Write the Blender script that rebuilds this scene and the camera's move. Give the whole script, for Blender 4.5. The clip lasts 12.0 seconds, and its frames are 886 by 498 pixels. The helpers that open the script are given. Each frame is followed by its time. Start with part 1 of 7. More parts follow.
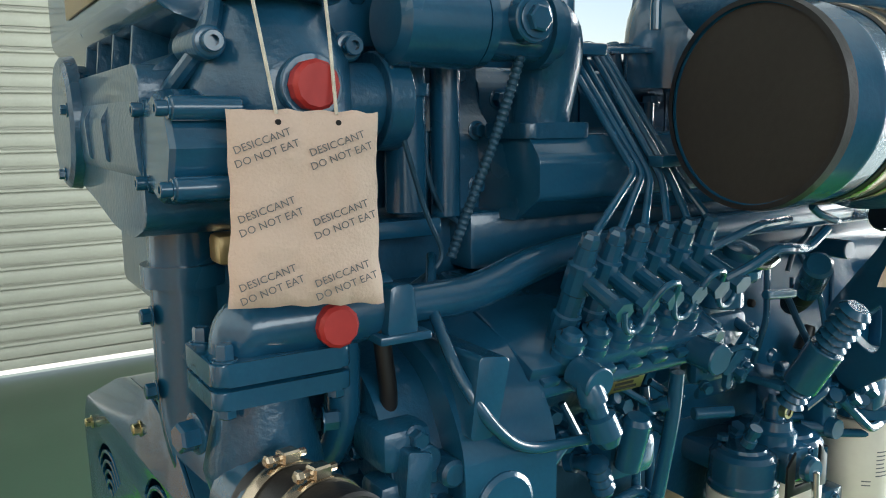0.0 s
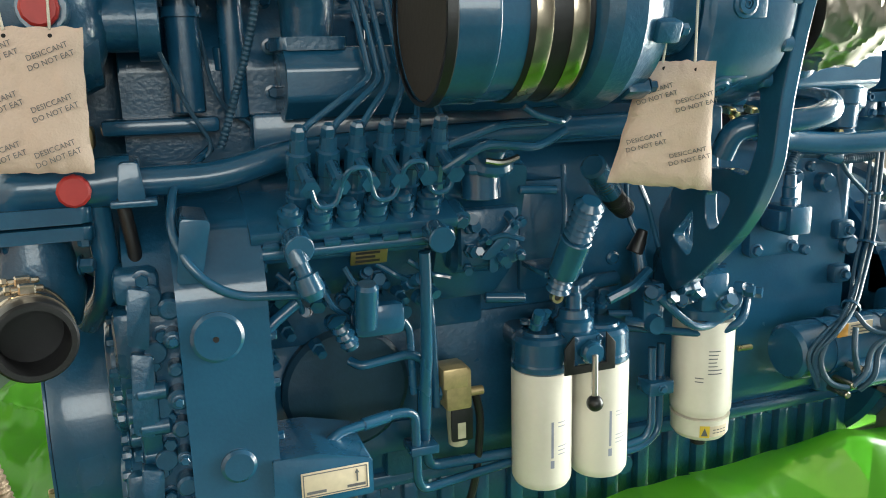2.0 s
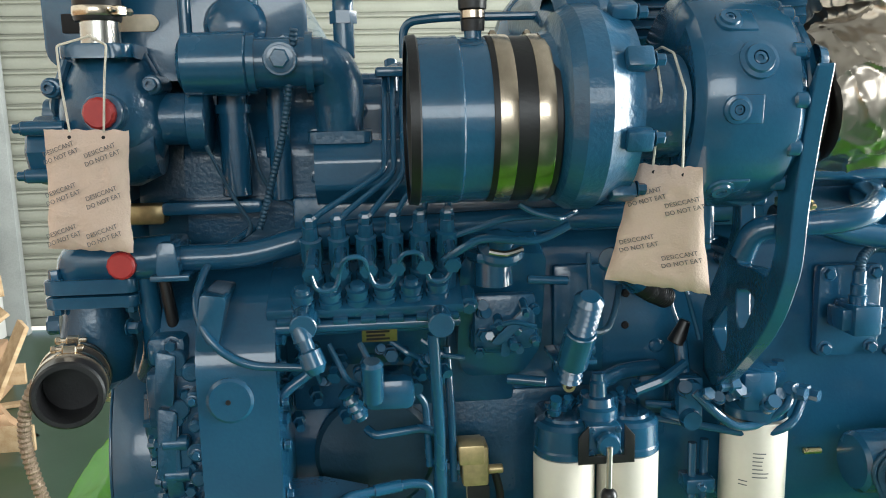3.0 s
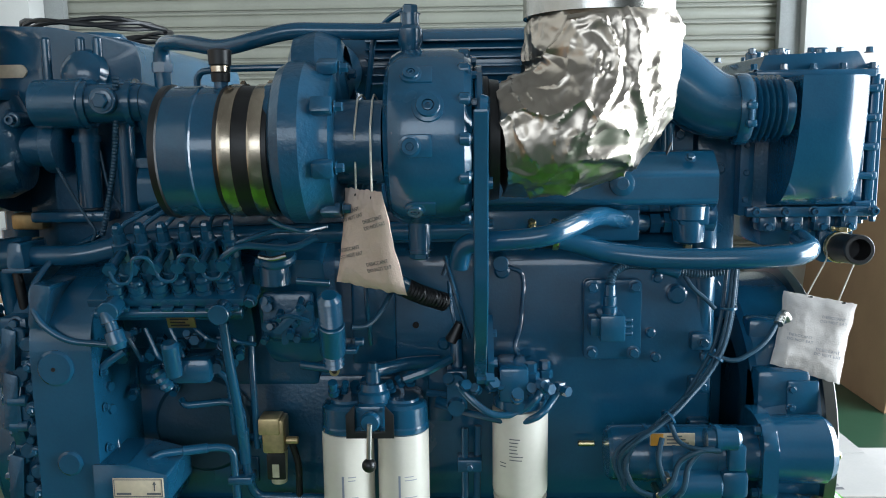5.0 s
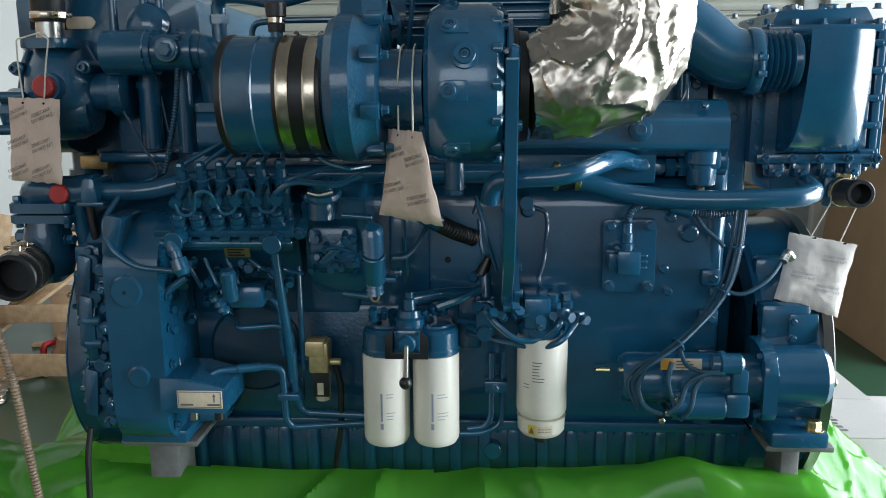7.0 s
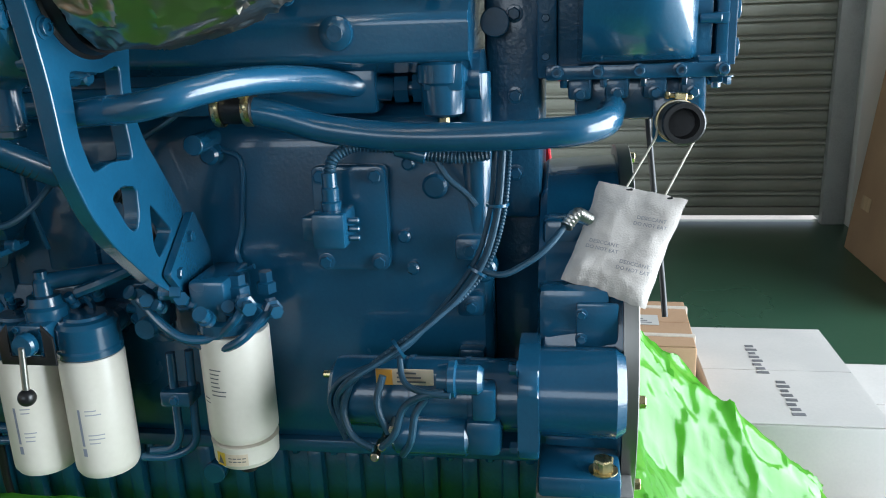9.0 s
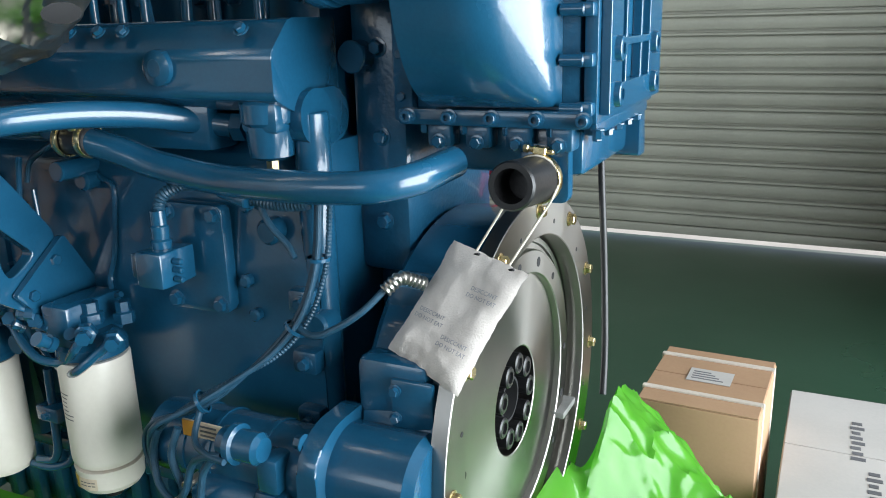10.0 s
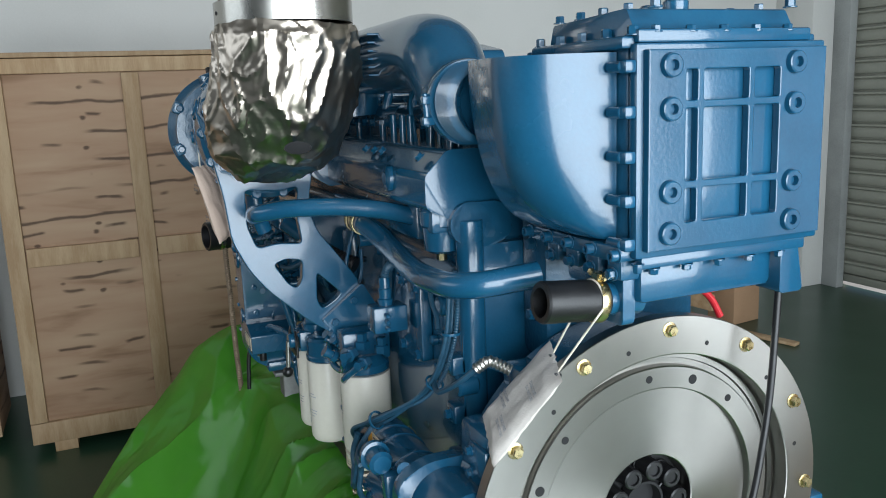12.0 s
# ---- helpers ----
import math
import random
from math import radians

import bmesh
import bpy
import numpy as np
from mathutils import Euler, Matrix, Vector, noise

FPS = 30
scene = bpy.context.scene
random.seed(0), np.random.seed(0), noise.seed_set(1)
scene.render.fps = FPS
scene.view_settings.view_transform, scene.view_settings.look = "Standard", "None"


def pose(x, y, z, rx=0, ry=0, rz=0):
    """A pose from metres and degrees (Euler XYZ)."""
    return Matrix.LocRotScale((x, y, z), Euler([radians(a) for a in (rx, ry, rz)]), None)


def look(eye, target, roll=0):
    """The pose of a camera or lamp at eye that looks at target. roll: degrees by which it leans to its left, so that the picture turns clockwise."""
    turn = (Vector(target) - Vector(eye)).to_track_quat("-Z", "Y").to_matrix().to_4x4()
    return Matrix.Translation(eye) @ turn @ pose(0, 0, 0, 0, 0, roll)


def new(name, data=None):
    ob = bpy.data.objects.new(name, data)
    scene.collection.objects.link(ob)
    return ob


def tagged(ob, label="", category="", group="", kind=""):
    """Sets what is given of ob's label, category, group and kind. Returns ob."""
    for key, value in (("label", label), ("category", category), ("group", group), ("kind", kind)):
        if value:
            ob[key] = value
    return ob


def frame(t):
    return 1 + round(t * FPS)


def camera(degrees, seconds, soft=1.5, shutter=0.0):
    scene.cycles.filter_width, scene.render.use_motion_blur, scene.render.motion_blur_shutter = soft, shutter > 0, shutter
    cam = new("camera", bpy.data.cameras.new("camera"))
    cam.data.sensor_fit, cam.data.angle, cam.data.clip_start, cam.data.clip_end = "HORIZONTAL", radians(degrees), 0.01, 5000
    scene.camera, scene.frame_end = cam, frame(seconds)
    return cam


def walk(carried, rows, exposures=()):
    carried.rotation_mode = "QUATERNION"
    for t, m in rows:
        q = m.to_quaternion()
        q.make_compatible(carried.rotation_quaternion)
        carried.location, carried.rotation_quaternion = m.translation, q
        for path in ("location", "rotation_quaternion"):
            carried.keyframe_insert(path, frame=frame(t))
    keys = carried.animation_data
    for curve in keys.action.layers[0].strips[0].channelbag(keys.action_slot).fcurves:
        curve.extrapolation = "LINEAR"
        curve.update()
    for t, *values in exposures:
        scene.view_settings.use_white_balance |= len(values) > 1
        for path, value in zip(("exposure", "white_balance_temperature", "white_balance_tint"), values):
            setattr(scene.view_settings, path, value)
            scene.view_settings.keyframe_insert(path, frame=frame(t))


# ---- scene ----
# ---- camera ----
cam = camera(57.28, 12.0, soft=1.0)
PATH = [
    (0, (-0.235, -0.544, 1.511), (0.813, 1.131, 1.198), -0.54),
    (0.5, (-0.176, -0.692, 1.492), (0.779, 1.03, 1.144), -0.83),
    (1, (-0.176, -0.726, 1.475), (0.745, 0.994, 1.037), -1.04),
    (1.5, (-0.063, -0.811, 1.435), (0.783, 0.945, 0.986), -0.63),
    (2, (0.119, -0.912, 1.473), (0.764, 0.927, 1.025), -1.52),
    (2.5, (0.214, -0.914, 1.507), (0.66, 1.002, 1.143), -1.76),
    (2.7, (0.276, -0.941, 1.541), (0.597, 1, 1.182), -1.60),
    (4.3, (0.631, -1.211, 1.524), (0.576, 0.763, 1.207), -0.33),
    (4.5, (0.716, -1.217, 1.535), (0.636, 0.754, 1.203), -0.50),
    (5, (0.827, -1.249, 1.553), (0.77, 0.728, 1.256), -0.74),
    (5.5, (0.813, -1.303, 1.575), (0.797, 0.68, 1.313), -0.83),
    (6, (0.764, -1.378, 1.572), (0.755, 0.604, 1.311), -0.70),
    (6.5, (0.752, -1.42, 1.556), (0.709, 0.555, 1.247), -0.59),
    (6.7, (0.765, -1.414, 1.546), (0.688, 0.555, 1.208), -0.43),
    (8.3, (1.117, -1.067, 1.48), (0.963, 0.848, 0.923), -0.77),
    (8.5, (1.161, -1, 1.474), (0.972, 0.914, 0.926), -1.38),
    (9, (1.373, -0.87, 1.474), (1.071, 1.027, 0.916), -2.17),
    (9.5, (1.644, -0.761, 1.493), (1.123, 1.092, 0.951), -1.78),
    (10, (1.817, -0.609, 1.504), (0.975, 1.12, 0.954), -1.59),
    (10.5, (2.024, -0.509, 1.509), (0.785, 0.965, 0.97), -1.97),
    (11, (2.083, -0.435, 1.518), (0.535, 0.727, 1.014), -2.35),
    (11.5, (2.229, -0.348, 1.546), (0.457, 0.474, 1.116), -1.98),
    (12, (2.374, -0.304, 1.591), (0.556, 0.441, 1.214), -2.28),
]
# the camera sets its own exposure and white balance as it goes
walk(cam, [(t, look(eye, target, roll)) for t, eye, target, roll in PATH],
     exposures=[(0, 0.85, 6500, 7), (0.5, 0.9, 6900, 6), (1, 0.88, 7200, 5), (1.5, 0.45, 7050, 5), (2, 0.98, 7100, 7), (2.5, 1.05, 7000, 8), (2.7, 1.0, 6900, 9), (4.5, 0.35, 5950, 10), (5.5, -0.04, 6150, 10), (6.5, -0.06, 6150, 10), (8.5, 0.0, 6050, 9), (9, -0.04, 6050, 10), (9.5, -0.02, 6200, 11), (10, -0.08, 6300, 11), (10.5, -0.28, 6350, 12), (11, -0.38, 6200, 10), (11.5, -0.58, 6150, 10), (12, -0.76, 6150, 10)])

# ---- light: daylight through a wide gate, and an added fill lamp from the south ----
world = bpy.data.worlds.new("daylight")
scene.world = world
world.use_nodes = True
wn = world.node_tree.nodes
sky = wn.new("ShaderNodeTexSky")
sky.sky_type, sky.sun_disc = "NISHITA", False
sky.sun_elevation, sky.sun_rotation = radians(45), radians(10)
wn["Background"].inputs["Strength"].default_value = 0.07
world.node_tree.links.new(sky.outputs["Color"], wn["Background"].inputs["Color"])
sun = new("sun", bpy.data.lights.new("sun", "SUN"))
sun.data.energy, sun.data.angle, sun.data.color = 4.5, radians(0.6), (1.0, 0.96, 0.9)
sun.matrix_world = look((6, 15, 12), (4, 3, 0))


def area_lamp(name, eye, target, w, h, power, color=(1.0, 0.98, 0.95)):
    lamp = new(name, bpy.data.lights.new(name, "AREA"))
    lamp.data.shape, lamp.data.size, lamp.data.size_y = "RECTANGLE", w, h
    lamp.data.energy, lamp.data.color = power, color
    lamp.matrix_world = look(eye, target)


area_lamp("gate_daylight", (5.4, 0.5, 1.85), (0, 0.5, 1.85), 5.2, 3.5, 850, (0.90, 0.975, 1.0))
# added fill for the engine's near side; no window is known there
area_lamp("south_fill", (-0.1, -5.9, 2.9), (-0.1, 0, 2.4), 4.4, 1.7, 76, (0.9, 0.97, 1.0))
# ---- mesh tools ----
def axes_for(direction):
    """A turn whose z axis lies along the direction."""
    return Vector(direction).to_track_quat("Z", "Y").to_matrix().to_4x4()


def add(bm, tmp, m=None):
    """Moves a small mesh into a larger one."""
    if m is not None:
        bmesh.ops.transform(tmp, matrix=m, verts=tmp.verts)
    me = bpy.data.meshes.new("tmp")
    tmp.to_mesh(me)
    tmp.free()
    bm.from_mesh(me)
    bpy.data.meshes.remove(me)
    return bm


def box(lo, hi, bevel=0.004, seg=2, turn=None, bm=None):
    bm = bm or bmesh.new()
    t = bmesh.new()
    bmesh.ops.create_cube(t, size=1)
    lo, hi = Vector(lo), Vector(hi)
    size, mid = hi - lo, (hi + lo) / 2
    bmesh.ops.scale(t, vec=size, verts=t.verts)
    if bevel:
        bmesh.ops.bevel(t, geom=t.edges[:], offset=min(bevel, 0.45 * min(size)), segments=seg, affect="EDGES", profile=0.5)
    return add(bm, t, Matrix.Translation(mid) @ (turn or Matrix()))


def lathe(profile, origin, direction=(1, 0, 0), seg=40, bm=None, squash=None):
    """Turns (along, radius) pairs round an axis; ends with radius 0 close it."""
    bm = bm or bmesh.new()
    t = bmesh.new()
    rings = []
    for a, r in profile:
        if r < 1e-6:
            rings.append([t.verts.new((0, 0, a))])
        else:
            rings.append([t.verts.new((r * math.cos(2 * math.pi * k / seg), r * math.sin(2 * math.pi * k / seg), a)) for k in range(seg)])
    for p, q in zip(rings, rings[1:]):
        for k in range(seg):
            n = (k + 1) % seg
            if len(p) == 1 and len(q) > 1:
                t.faces.new((p[0], q[n], q[k]))
            elif len(q) == 1 and len(p) > 1:
                t.faces.new((p[k], p[n], q[0]))
            elif len(p) > 1:
                t.faces.new((p[k], p[n], q[n], q[k]))
    m = Matrix.Translation(origin) @ axes_for(direction)
    if squash:
        m = m @ Matrix.Diagonal((*squash, 1, 1))
    add(bm, t, m)
    bmesh.ops.recalc_face_normals(bm, faces=bm.faces)
    return bm


def rod(a, b, r, r2=None, bevel=0.0015, seg=24, bm=None):
    a, b = Vector(a), Vector(b)
    n = (b - a).length
    r2 = r if r2 is None else r2
    e = min(bevel, r * 0.4, n * 0.3)
    return lathe([(0, 0), (0, r - e), (e, r), (n - e, r2), (n, max(r2 - e, 1e-4)), (n, 0)], a, b - a, seg, bm)


def rounded_path(pts, bend, steps=6):
    pts = [Vector(p) for p in pts]
    out = [pts[0]]
    for a, b, c in zip(pts, pts[1:], pts[2:]):
        u, v = (a - b), (c - b)
        d = min(bend, 0.48 * u.length, 0.48 * v.length)
        p, q = b + u.normalized() * d, b + v.normalized() * d
        for k in range(steps + 1):
            s = k / steps
            out.append(p * (1 - s) ** 2 + b * 2 * s * (1 - s) + q * s ** 2)
    out.append(pts[-1])
    return out


def tube(pts, r, bend=0.03, seg=14, bm=None, radii=None, steps=6, ribs=None):
    """A pipe along points with rounded bends. ribs: (pitch, height) for a corrugated one."""
    bm = bm or bmesh.new()
    path = rounded_path(pts, bend, steps)
    if ribs:
        fine, left = [path[0]], 0.0
        for a, b in zip(path, path[1:]):
            n = max(1, round((b - a).length / (ribs[0] / 4)))
            fine += [a.lerp(b, (k + 1) / n) for k in range(n)]
        path = fine
    t = bmesh.new()
    up, rings, run = None, [], 0.0
    total = sum((b - a).length for a, b in zip(path, path[1:])) or 1
    for i, p in enumerate(path):
        ahead = (path[min(i + 1, len(path) - 1)] - path[max(i - 1, 0)]).normalized()
        if up is None:
            up = ahead.orthogonal().normalized()
        up = (up - ahead * up.dot(ahead)).normalized()
        side = ahead.cross(up)
        if i:
            run += (p - path[i - 1]).length
        rr = r if radii is None else float(np.interp(run / total, [x for x, _ in radii], [y for _, y in radii]))
        if ribs:
            rr += ribs[1] * math.sin(2 * math.pi * run / ribs[0])
        rings.append([t.verts.new(p + rr * (math.cos(2 * math.pi * k / seg) * up + math.sin(2 * math.pi * k / seg) * side)) for k in range(seg)])
    for p, q in zip(rings, rings[1:]):
        for k in range(seg):
            t.faces.new((p[k], p[(k + 1) % seg], q[(k + 1) % seg], q[k]))
    t.faces.new(rings[0][::-1])
    t.faces.new(rings[-1])
    bmesh.ops.recalc_face_normals(t, faces=t.faces)
    return add(bm, t)


PLANES = {"x": Matrix(((0, 0, 1, 0), (1, 0, 0, 0), (0, 1, 0, 0), (0, 0, 0, 1))),
          "y": Matrix(((1, 0, 0, 0), (0, 0, 1, 0), (0, 1, 0, 0), (0, 0, 0, 1))),
          "z": Matrix()}


def prism(poly, axis, lo, hi, bevel=0.004, seg=2, bm=None):
    """A polygon in the two other axes, drawn out along an axis from lo to hi."""
    bm = bm or bmesh.new()
    t = bmesh.new()
    low = [t.verts.new((u, v, lo)) for u, v in poly]
    top = [t.verts.new((u, v, hi)) for u, v in poly]
    n = len(poly)
    t.faces.new(low[::-1])
    t.faces.new(top)
    for k in range(n):
        t.faces.new((low[k], low[(k + 1) % n], top[(k + 1) % n], top[k]))
    if bevel:
        bmesh.ops.bevel(t, geom=t.edges[:], offset=bevel, segments=seg, affect="EDGES", profile=0.5, clamp_overlap=True)
    bmesh.ops.transform(t, matrix=PLANES[axis], verts=t.verts)
    bmesh.ops.recalc_face_normals(t, faces=t.faces)
    return add(bm, t)


def soft_poly(poly, r, steps=4):
    out = []
    n = len(poly)
    for k in range(n):
        a, b, c = (Vector((*poly[(k + d) % n], 0)) for d in (-1, 0, 1))
        d = min(r, 0.45 * (a - b).length, 0.45 * (c - b).length)
        p, q = b + (a - b).normalized() * d, b + (c - b).normalized() * d
        for s in range(steps + 1):
            s /= steps
            w = p * (1 - s) ** 2 + b * 2 * s * (1 - s) + q * s ** 2
            out.append((w.x, w.y))
    return out


def pierced(outer, holes, axis, lo, hi, bevel=0.002):
    """A plate with real holes, in the two other axes, from lo to hi."""
    cu = bpy.data.curves.new("outline", "CURVE")
    cu.dimensions, cu.fill_mode = "2D", "BOTH"
    cu.extrude, cu.bevel_depth, cu.bevel_resolution = (hi - lo) / 2 - bevel, bevel, 1
    cu.offset = -bevel
    for loop in (outer, *holes):
        sp = cu.splines.new("POLY")
        sp.points.add(len(loop) - 1)
        for pt, (u, v) in zip(sp.points, loop):
            pt.co = (u, v, 0, 1)
        sp.use_cyclic_u = True
    ob = bpy.data.objects.new("outline", cu)
    me = bpy.data.meshes.new_from_object(ob)
    bm = bmesh.new()
    bm.from_mesh(me)
    bpy.data.objects.remove(ob)
    bpy.data.curves.remove(cu)
    bpy.data.meshes.remove(me)
    bmesh.ops.remove_doubles(bm, verts=bm.verts, dist=1e-5)
    bmesh.ops.transform(bm, matrix=PLANES[axis] @ Matrix.Translation((0, 0, (lo + hi) / 2)), verts=bm.verts)
    bmesh.ops.recalc_face_normals(bm, faces=bm.faces)
    return bm


def mesh_of(name, bm, material, angle=28):
    me = bpy.data.meshes.new(name)
    bm.to_mesh(me)
    bm.free()
    me.shade_smooth()
    me.set_sharp_from_angle(angle=radians(angle))
    me.materials.append(material)
    return me


MOUNT = [Matrix()]            # where the engine assembly that is being built sits


def mount(x=0.0, y=0.0, z=0.0):
    MOUNT[0] = Matrix.Translation((x, y, z))


def place(ob, parent):
    ob.parent = parent
    if parent.parent is None:
        ob.matrix_parent_inverse = parent.matrix_basis.inverted()
        ob.matrix_basis = MOUNT[0].copy()
    return ob


def part(name, bm, material, parent, label="", angle=28):
    ob = new(name, mesh_of(name, bm, material, angle))
    place(ob, parent)
    return tagged(ob, label)


def thing(name, bm, material, label, category, group="", kind="", angle=28):
    return tagged(new(name, mesh_of(name, bm, material, angle)), label, category, group, kind)


def root(name, at, label, category, group="", kind=""):
    ob = new(name)
    ob.matrix_basis = Matrix.Translation(at)
    ob.empty_display_size = 0.05
    return tagged(ob, label, category, group, kind)


BOLTS = {}


def bolt(parent, at, direction, r=0.008, h=0.007, material=None, washer=True, name="bolt", socket=False):
    """A hexagon or socket head bolt; all of one size share a mesh."""
    material = material or M["paint"]
    key = (r, h, material.name, washer, socket)
    if key not in BOLTS:
        bm = bmesh.new()
        if washer:
            lathe([(0, 0), (0, r * 1.35), (0.0014, r * 1.35), (0.0018, r * 1.2), (0.0018, 0)], (0, 0, 0), (0, 0, 1), 18, bm)
        z0 = 0.0015 if washer else 0
        if socket:
            lathe([(z0, r), (z0 + h * 0.9, r), (z0 + h, r * 0.9), (z0 + h, r * 0.5), (z0 + h * 0.45, r * 0.48), (z0 + h * 0.45, 0)], (0, 0, 0), (0, 0, 1), 18, bm)
        else:
            lathe([(z0, r), (z0 + h * 0.85, r), (z0 + h, r * 0.84), (z0 + h, 0)], (0, 0, 0), (0, 0, 1), 6, bm)
        BOLTS[key] = mesh_of(name, bm, material, 30)
    ob = new(name, BOLTS[key])
    place(ob, parent)
    ob.matrix_basis = ob.matrix_basis @ Matrix.Translation(at) @ axes_for(direction) @ Matrix.Rotation(random.random() * 1.0, 4, "Z")
    return ob


def ring_clamp(parent, a, direction, r, width=0.012, name="hose_clamp", label="shiny steel worm-drive hose clamp", material=None, screw=(0, 0, 1)):
    """A band clamp with its screw housing."""
    material = material or M["clamp"]
    w, n = width / 2, Vector(direction).normalized()
    bm = lathe([(-w, r), (-w, r + 0.0016), (-w * 0.7, r + 0.0024), (w * 0.7, r + 0.0024), (w, r + 0.0016), (w, r)], a, n, 40)
    up = Vector(screw)
    up = (up - n * up.dot(n)).normalized()
    side = n.cross(up)
    c = Vector(a) + up * (r + 0.006)
    box((-0.008, -0.0065, -0.005), (0.008, 0.0065, 0.005), 0.0015, 1, None, bm2 := bmesh.new())
    m = Matrix.Translation(c) @ Matrix((side, n, up)).transposed().to_4x4()
    add(bm, bm2, m)
    rod(c - side * 0.016, c + side * 0.016, 0.0034, seg=8, bm=bm)
    rod(c + side * 0.014, c + side * 0.021, 0.005, seg=6, bm=bm)
    return part(name, bm, material, parent, label)


def text_mesh(body, size, m, material, name, parent, align="CENTER"):
    cu = bpy.data.curves.new("words", "FONT")
    cu.body, cu.size, cu.align_x, cu.align_y = body, size, align, "CENTER"
    cu.extrude = 0.0001
    cu.resolution_u = 2
    ob = bpy.data.objects.new("words", cu)
    me = bpy.data.meshes.new_from_object(ob)
    bpy.data.objects.remove(ob)
    bpy.data.curves.remove(cu)
    me.name = name
    me.materials.clear()
    me.materials.append(material)
    me.transform(m)
    o = new(name, me)
    place(o, parent)
    return o
# ---- materials ----
M = {}


def surface(name, color, rough=0.5, metal=0.0, second=None, scale=6.0, amount=0.5, bump=0.15, fine=120.0, coat=0.0, detail=4.0,
            rough_var=0.12, stretch=(1, 1, 1), random_tint=0.0):
    """A surface whose colour and gloss vary at two scales, with fine relief."""
    m = bpy.data.materials.new(name)
    m.use_nodes = True
    nt = m.node_tree
    n, link = nt.nodes, nt.links.new
    bsdf = n["Principled BSDF"]
    tc = n.new("ShaderNodeTexCoord")
    mp = n.new("ShaderNodeMapping")
    mp.inputs["Scale"].default_value = stretch
    link(tc.outputs["Object"], mp.inputs["Vector"])
    big = n.new("ShaderNodeTexNoise")
    big.inputs["Scale"].default_value, big.inputs["Detail"].default_value = scale, detail
    small = n.new("ShaderNodeTexNoise")
    small.inputs["Scale"].default_value, small.inputs["Detail"].default_value = fine, 3
    link(mp.outputs["Vector"], big.inputs["Vector"])
    link(mp.outputs["Vector"], small.inputs["Vector"])
    ramp = n.new("ShaderNodeValToRGB")
    second = second or tuple(c * 0.72 for c in color)
    ramp.color_ramp.elements[0].position, ramp.color_ramp.elements[1].position = 0.5 - 0.3 * amount, 0.5 + 0.3 * amount
    ramp.color_ramp.elements[0].color, ramp.color_ramp.elements[1].color = (*second, 1), (*color, 1)
    mixf = n.new("ShaderNodeMath")
    mixf.operation = "MULTIPLY_ADD"
    mixf.inputs[1].default_value = 0.3
    link(small.outputs["Fac"], mixf.inputs[0])
    sub = n.new("ShaderNodeMath")
    sub.operation = "SUBTRACT"
    link(big.outputs["Fac"], sub.inputs[0])
    sub.inputs[1].default_value = 0.15
    link(sub.outputs[0], mixf.inputs[2])
    link(mixf.outputs[0], ramp.inputs["Fac"])
    out = ramp.outputs["Color"]
    if random_tint:
        info = n.new("ShaderNodeObjectInfo")
        hsv = n.new("ShaderNodeHueSaturation")
        mr = n.new("ShaderNodeMapRange")
        mr.inputs["To Min"].default_value, mr.inputs["To Max"].default_value = 1 - random_tint, 1 + random_tint
        link(info.outputs["Random"], mr.inputs["Value"])
        link(mr.outputs["Result"], hsv.inputs["Value"])
        link(out, hsv.inputs["Color"])
        out = hsv.outputs["Color"]
    link(out, bsdf.inputs["Base Color"])
    rr = n.new("ShaderNodeMapRange")
    rr.inputs["To Min"].default_value, rr.inputs["To Max"].default_value = max(0.03, rough - rough_var), min(1, rough + rough_var)
    link(big.outputs["Fac"], rr.inputs["Value"])
    link(rr.outputs["Result"], bsdf.inputs["Roughness"])
    bsdf.inputs["Metallic"].default_value = metal
    bsdf.inputs["Coat Weight"].default_value = coat
    bsdf.inputs["Coat Roughness"].default_value = 0.07
    if bump:
        bp = n.new("ShaderNodeBump")
        bp.inputs["Strength"].default_value, bp.inputs["Distance"].default_value = bump, 0.002
        link(small.outputs["Fac"], bp.inputs["Height"])
        link(bp.outputs["Normal"], bsdf.inputs["Normal"])
    M[name] = m
    return m


surface("paint", (0.0096, 0.080, 0.156), 0.25, second=(0.0078, 0.064, 0.127), scale=9, bump=0.12, fine=210, coat=0.6, rough_var=0.07)
surface("paint_cast", (0.0096, 0.078, 0.152), 0.31, second=(0.0064, 0.055, 0.110), scale=14, bump=0.46, fine=150, coat=0.45, rough_var=0.09)
# darker copy of the blue paint, for plates that lie in shade
surface("paint_shaded", (0.011, 0.050, 0.085), 0.4, scale=9, bump=0.2, fine=160)
surface("rubber", (0.010, 0.010, 0.011), 0.42, scale=20, bump=0.12, fine=260)
surface("cap_inside", (0.030, 0.026, 0.022), 0.75, second=(0.020, 0.017, 0.014), scale=5, bump=0.2)
# near-black stands in for the shade inside holes; also black print
surface("near_black", (0.006, 0.006, 0.007), 0.8, bump=0)
surface("clamp", (0.62, 0.52, 0.40), 0.24, 1.0, second=(0.45, 0.37, 0.28), scale=20, bump=0.06)
surface("steel", (0.56, 0.54, 0.50), 0.26, 1.0, second=(0.44, 0.42, 0.38), scale=8, bump=0.05)
surface("zinc", (0.68, 0.57, 0.33), 0.28, 1.0, second=(0.50, 0.40, 0.20), scale=60, bump=0.05)
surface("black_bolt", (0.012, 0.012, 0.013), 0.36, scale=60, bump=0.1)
surface("red_cap", (0.42, 0.030, 0.026), 0.45, second=(0.33, 0.02, 0.02), scale=20, bump=0.06)
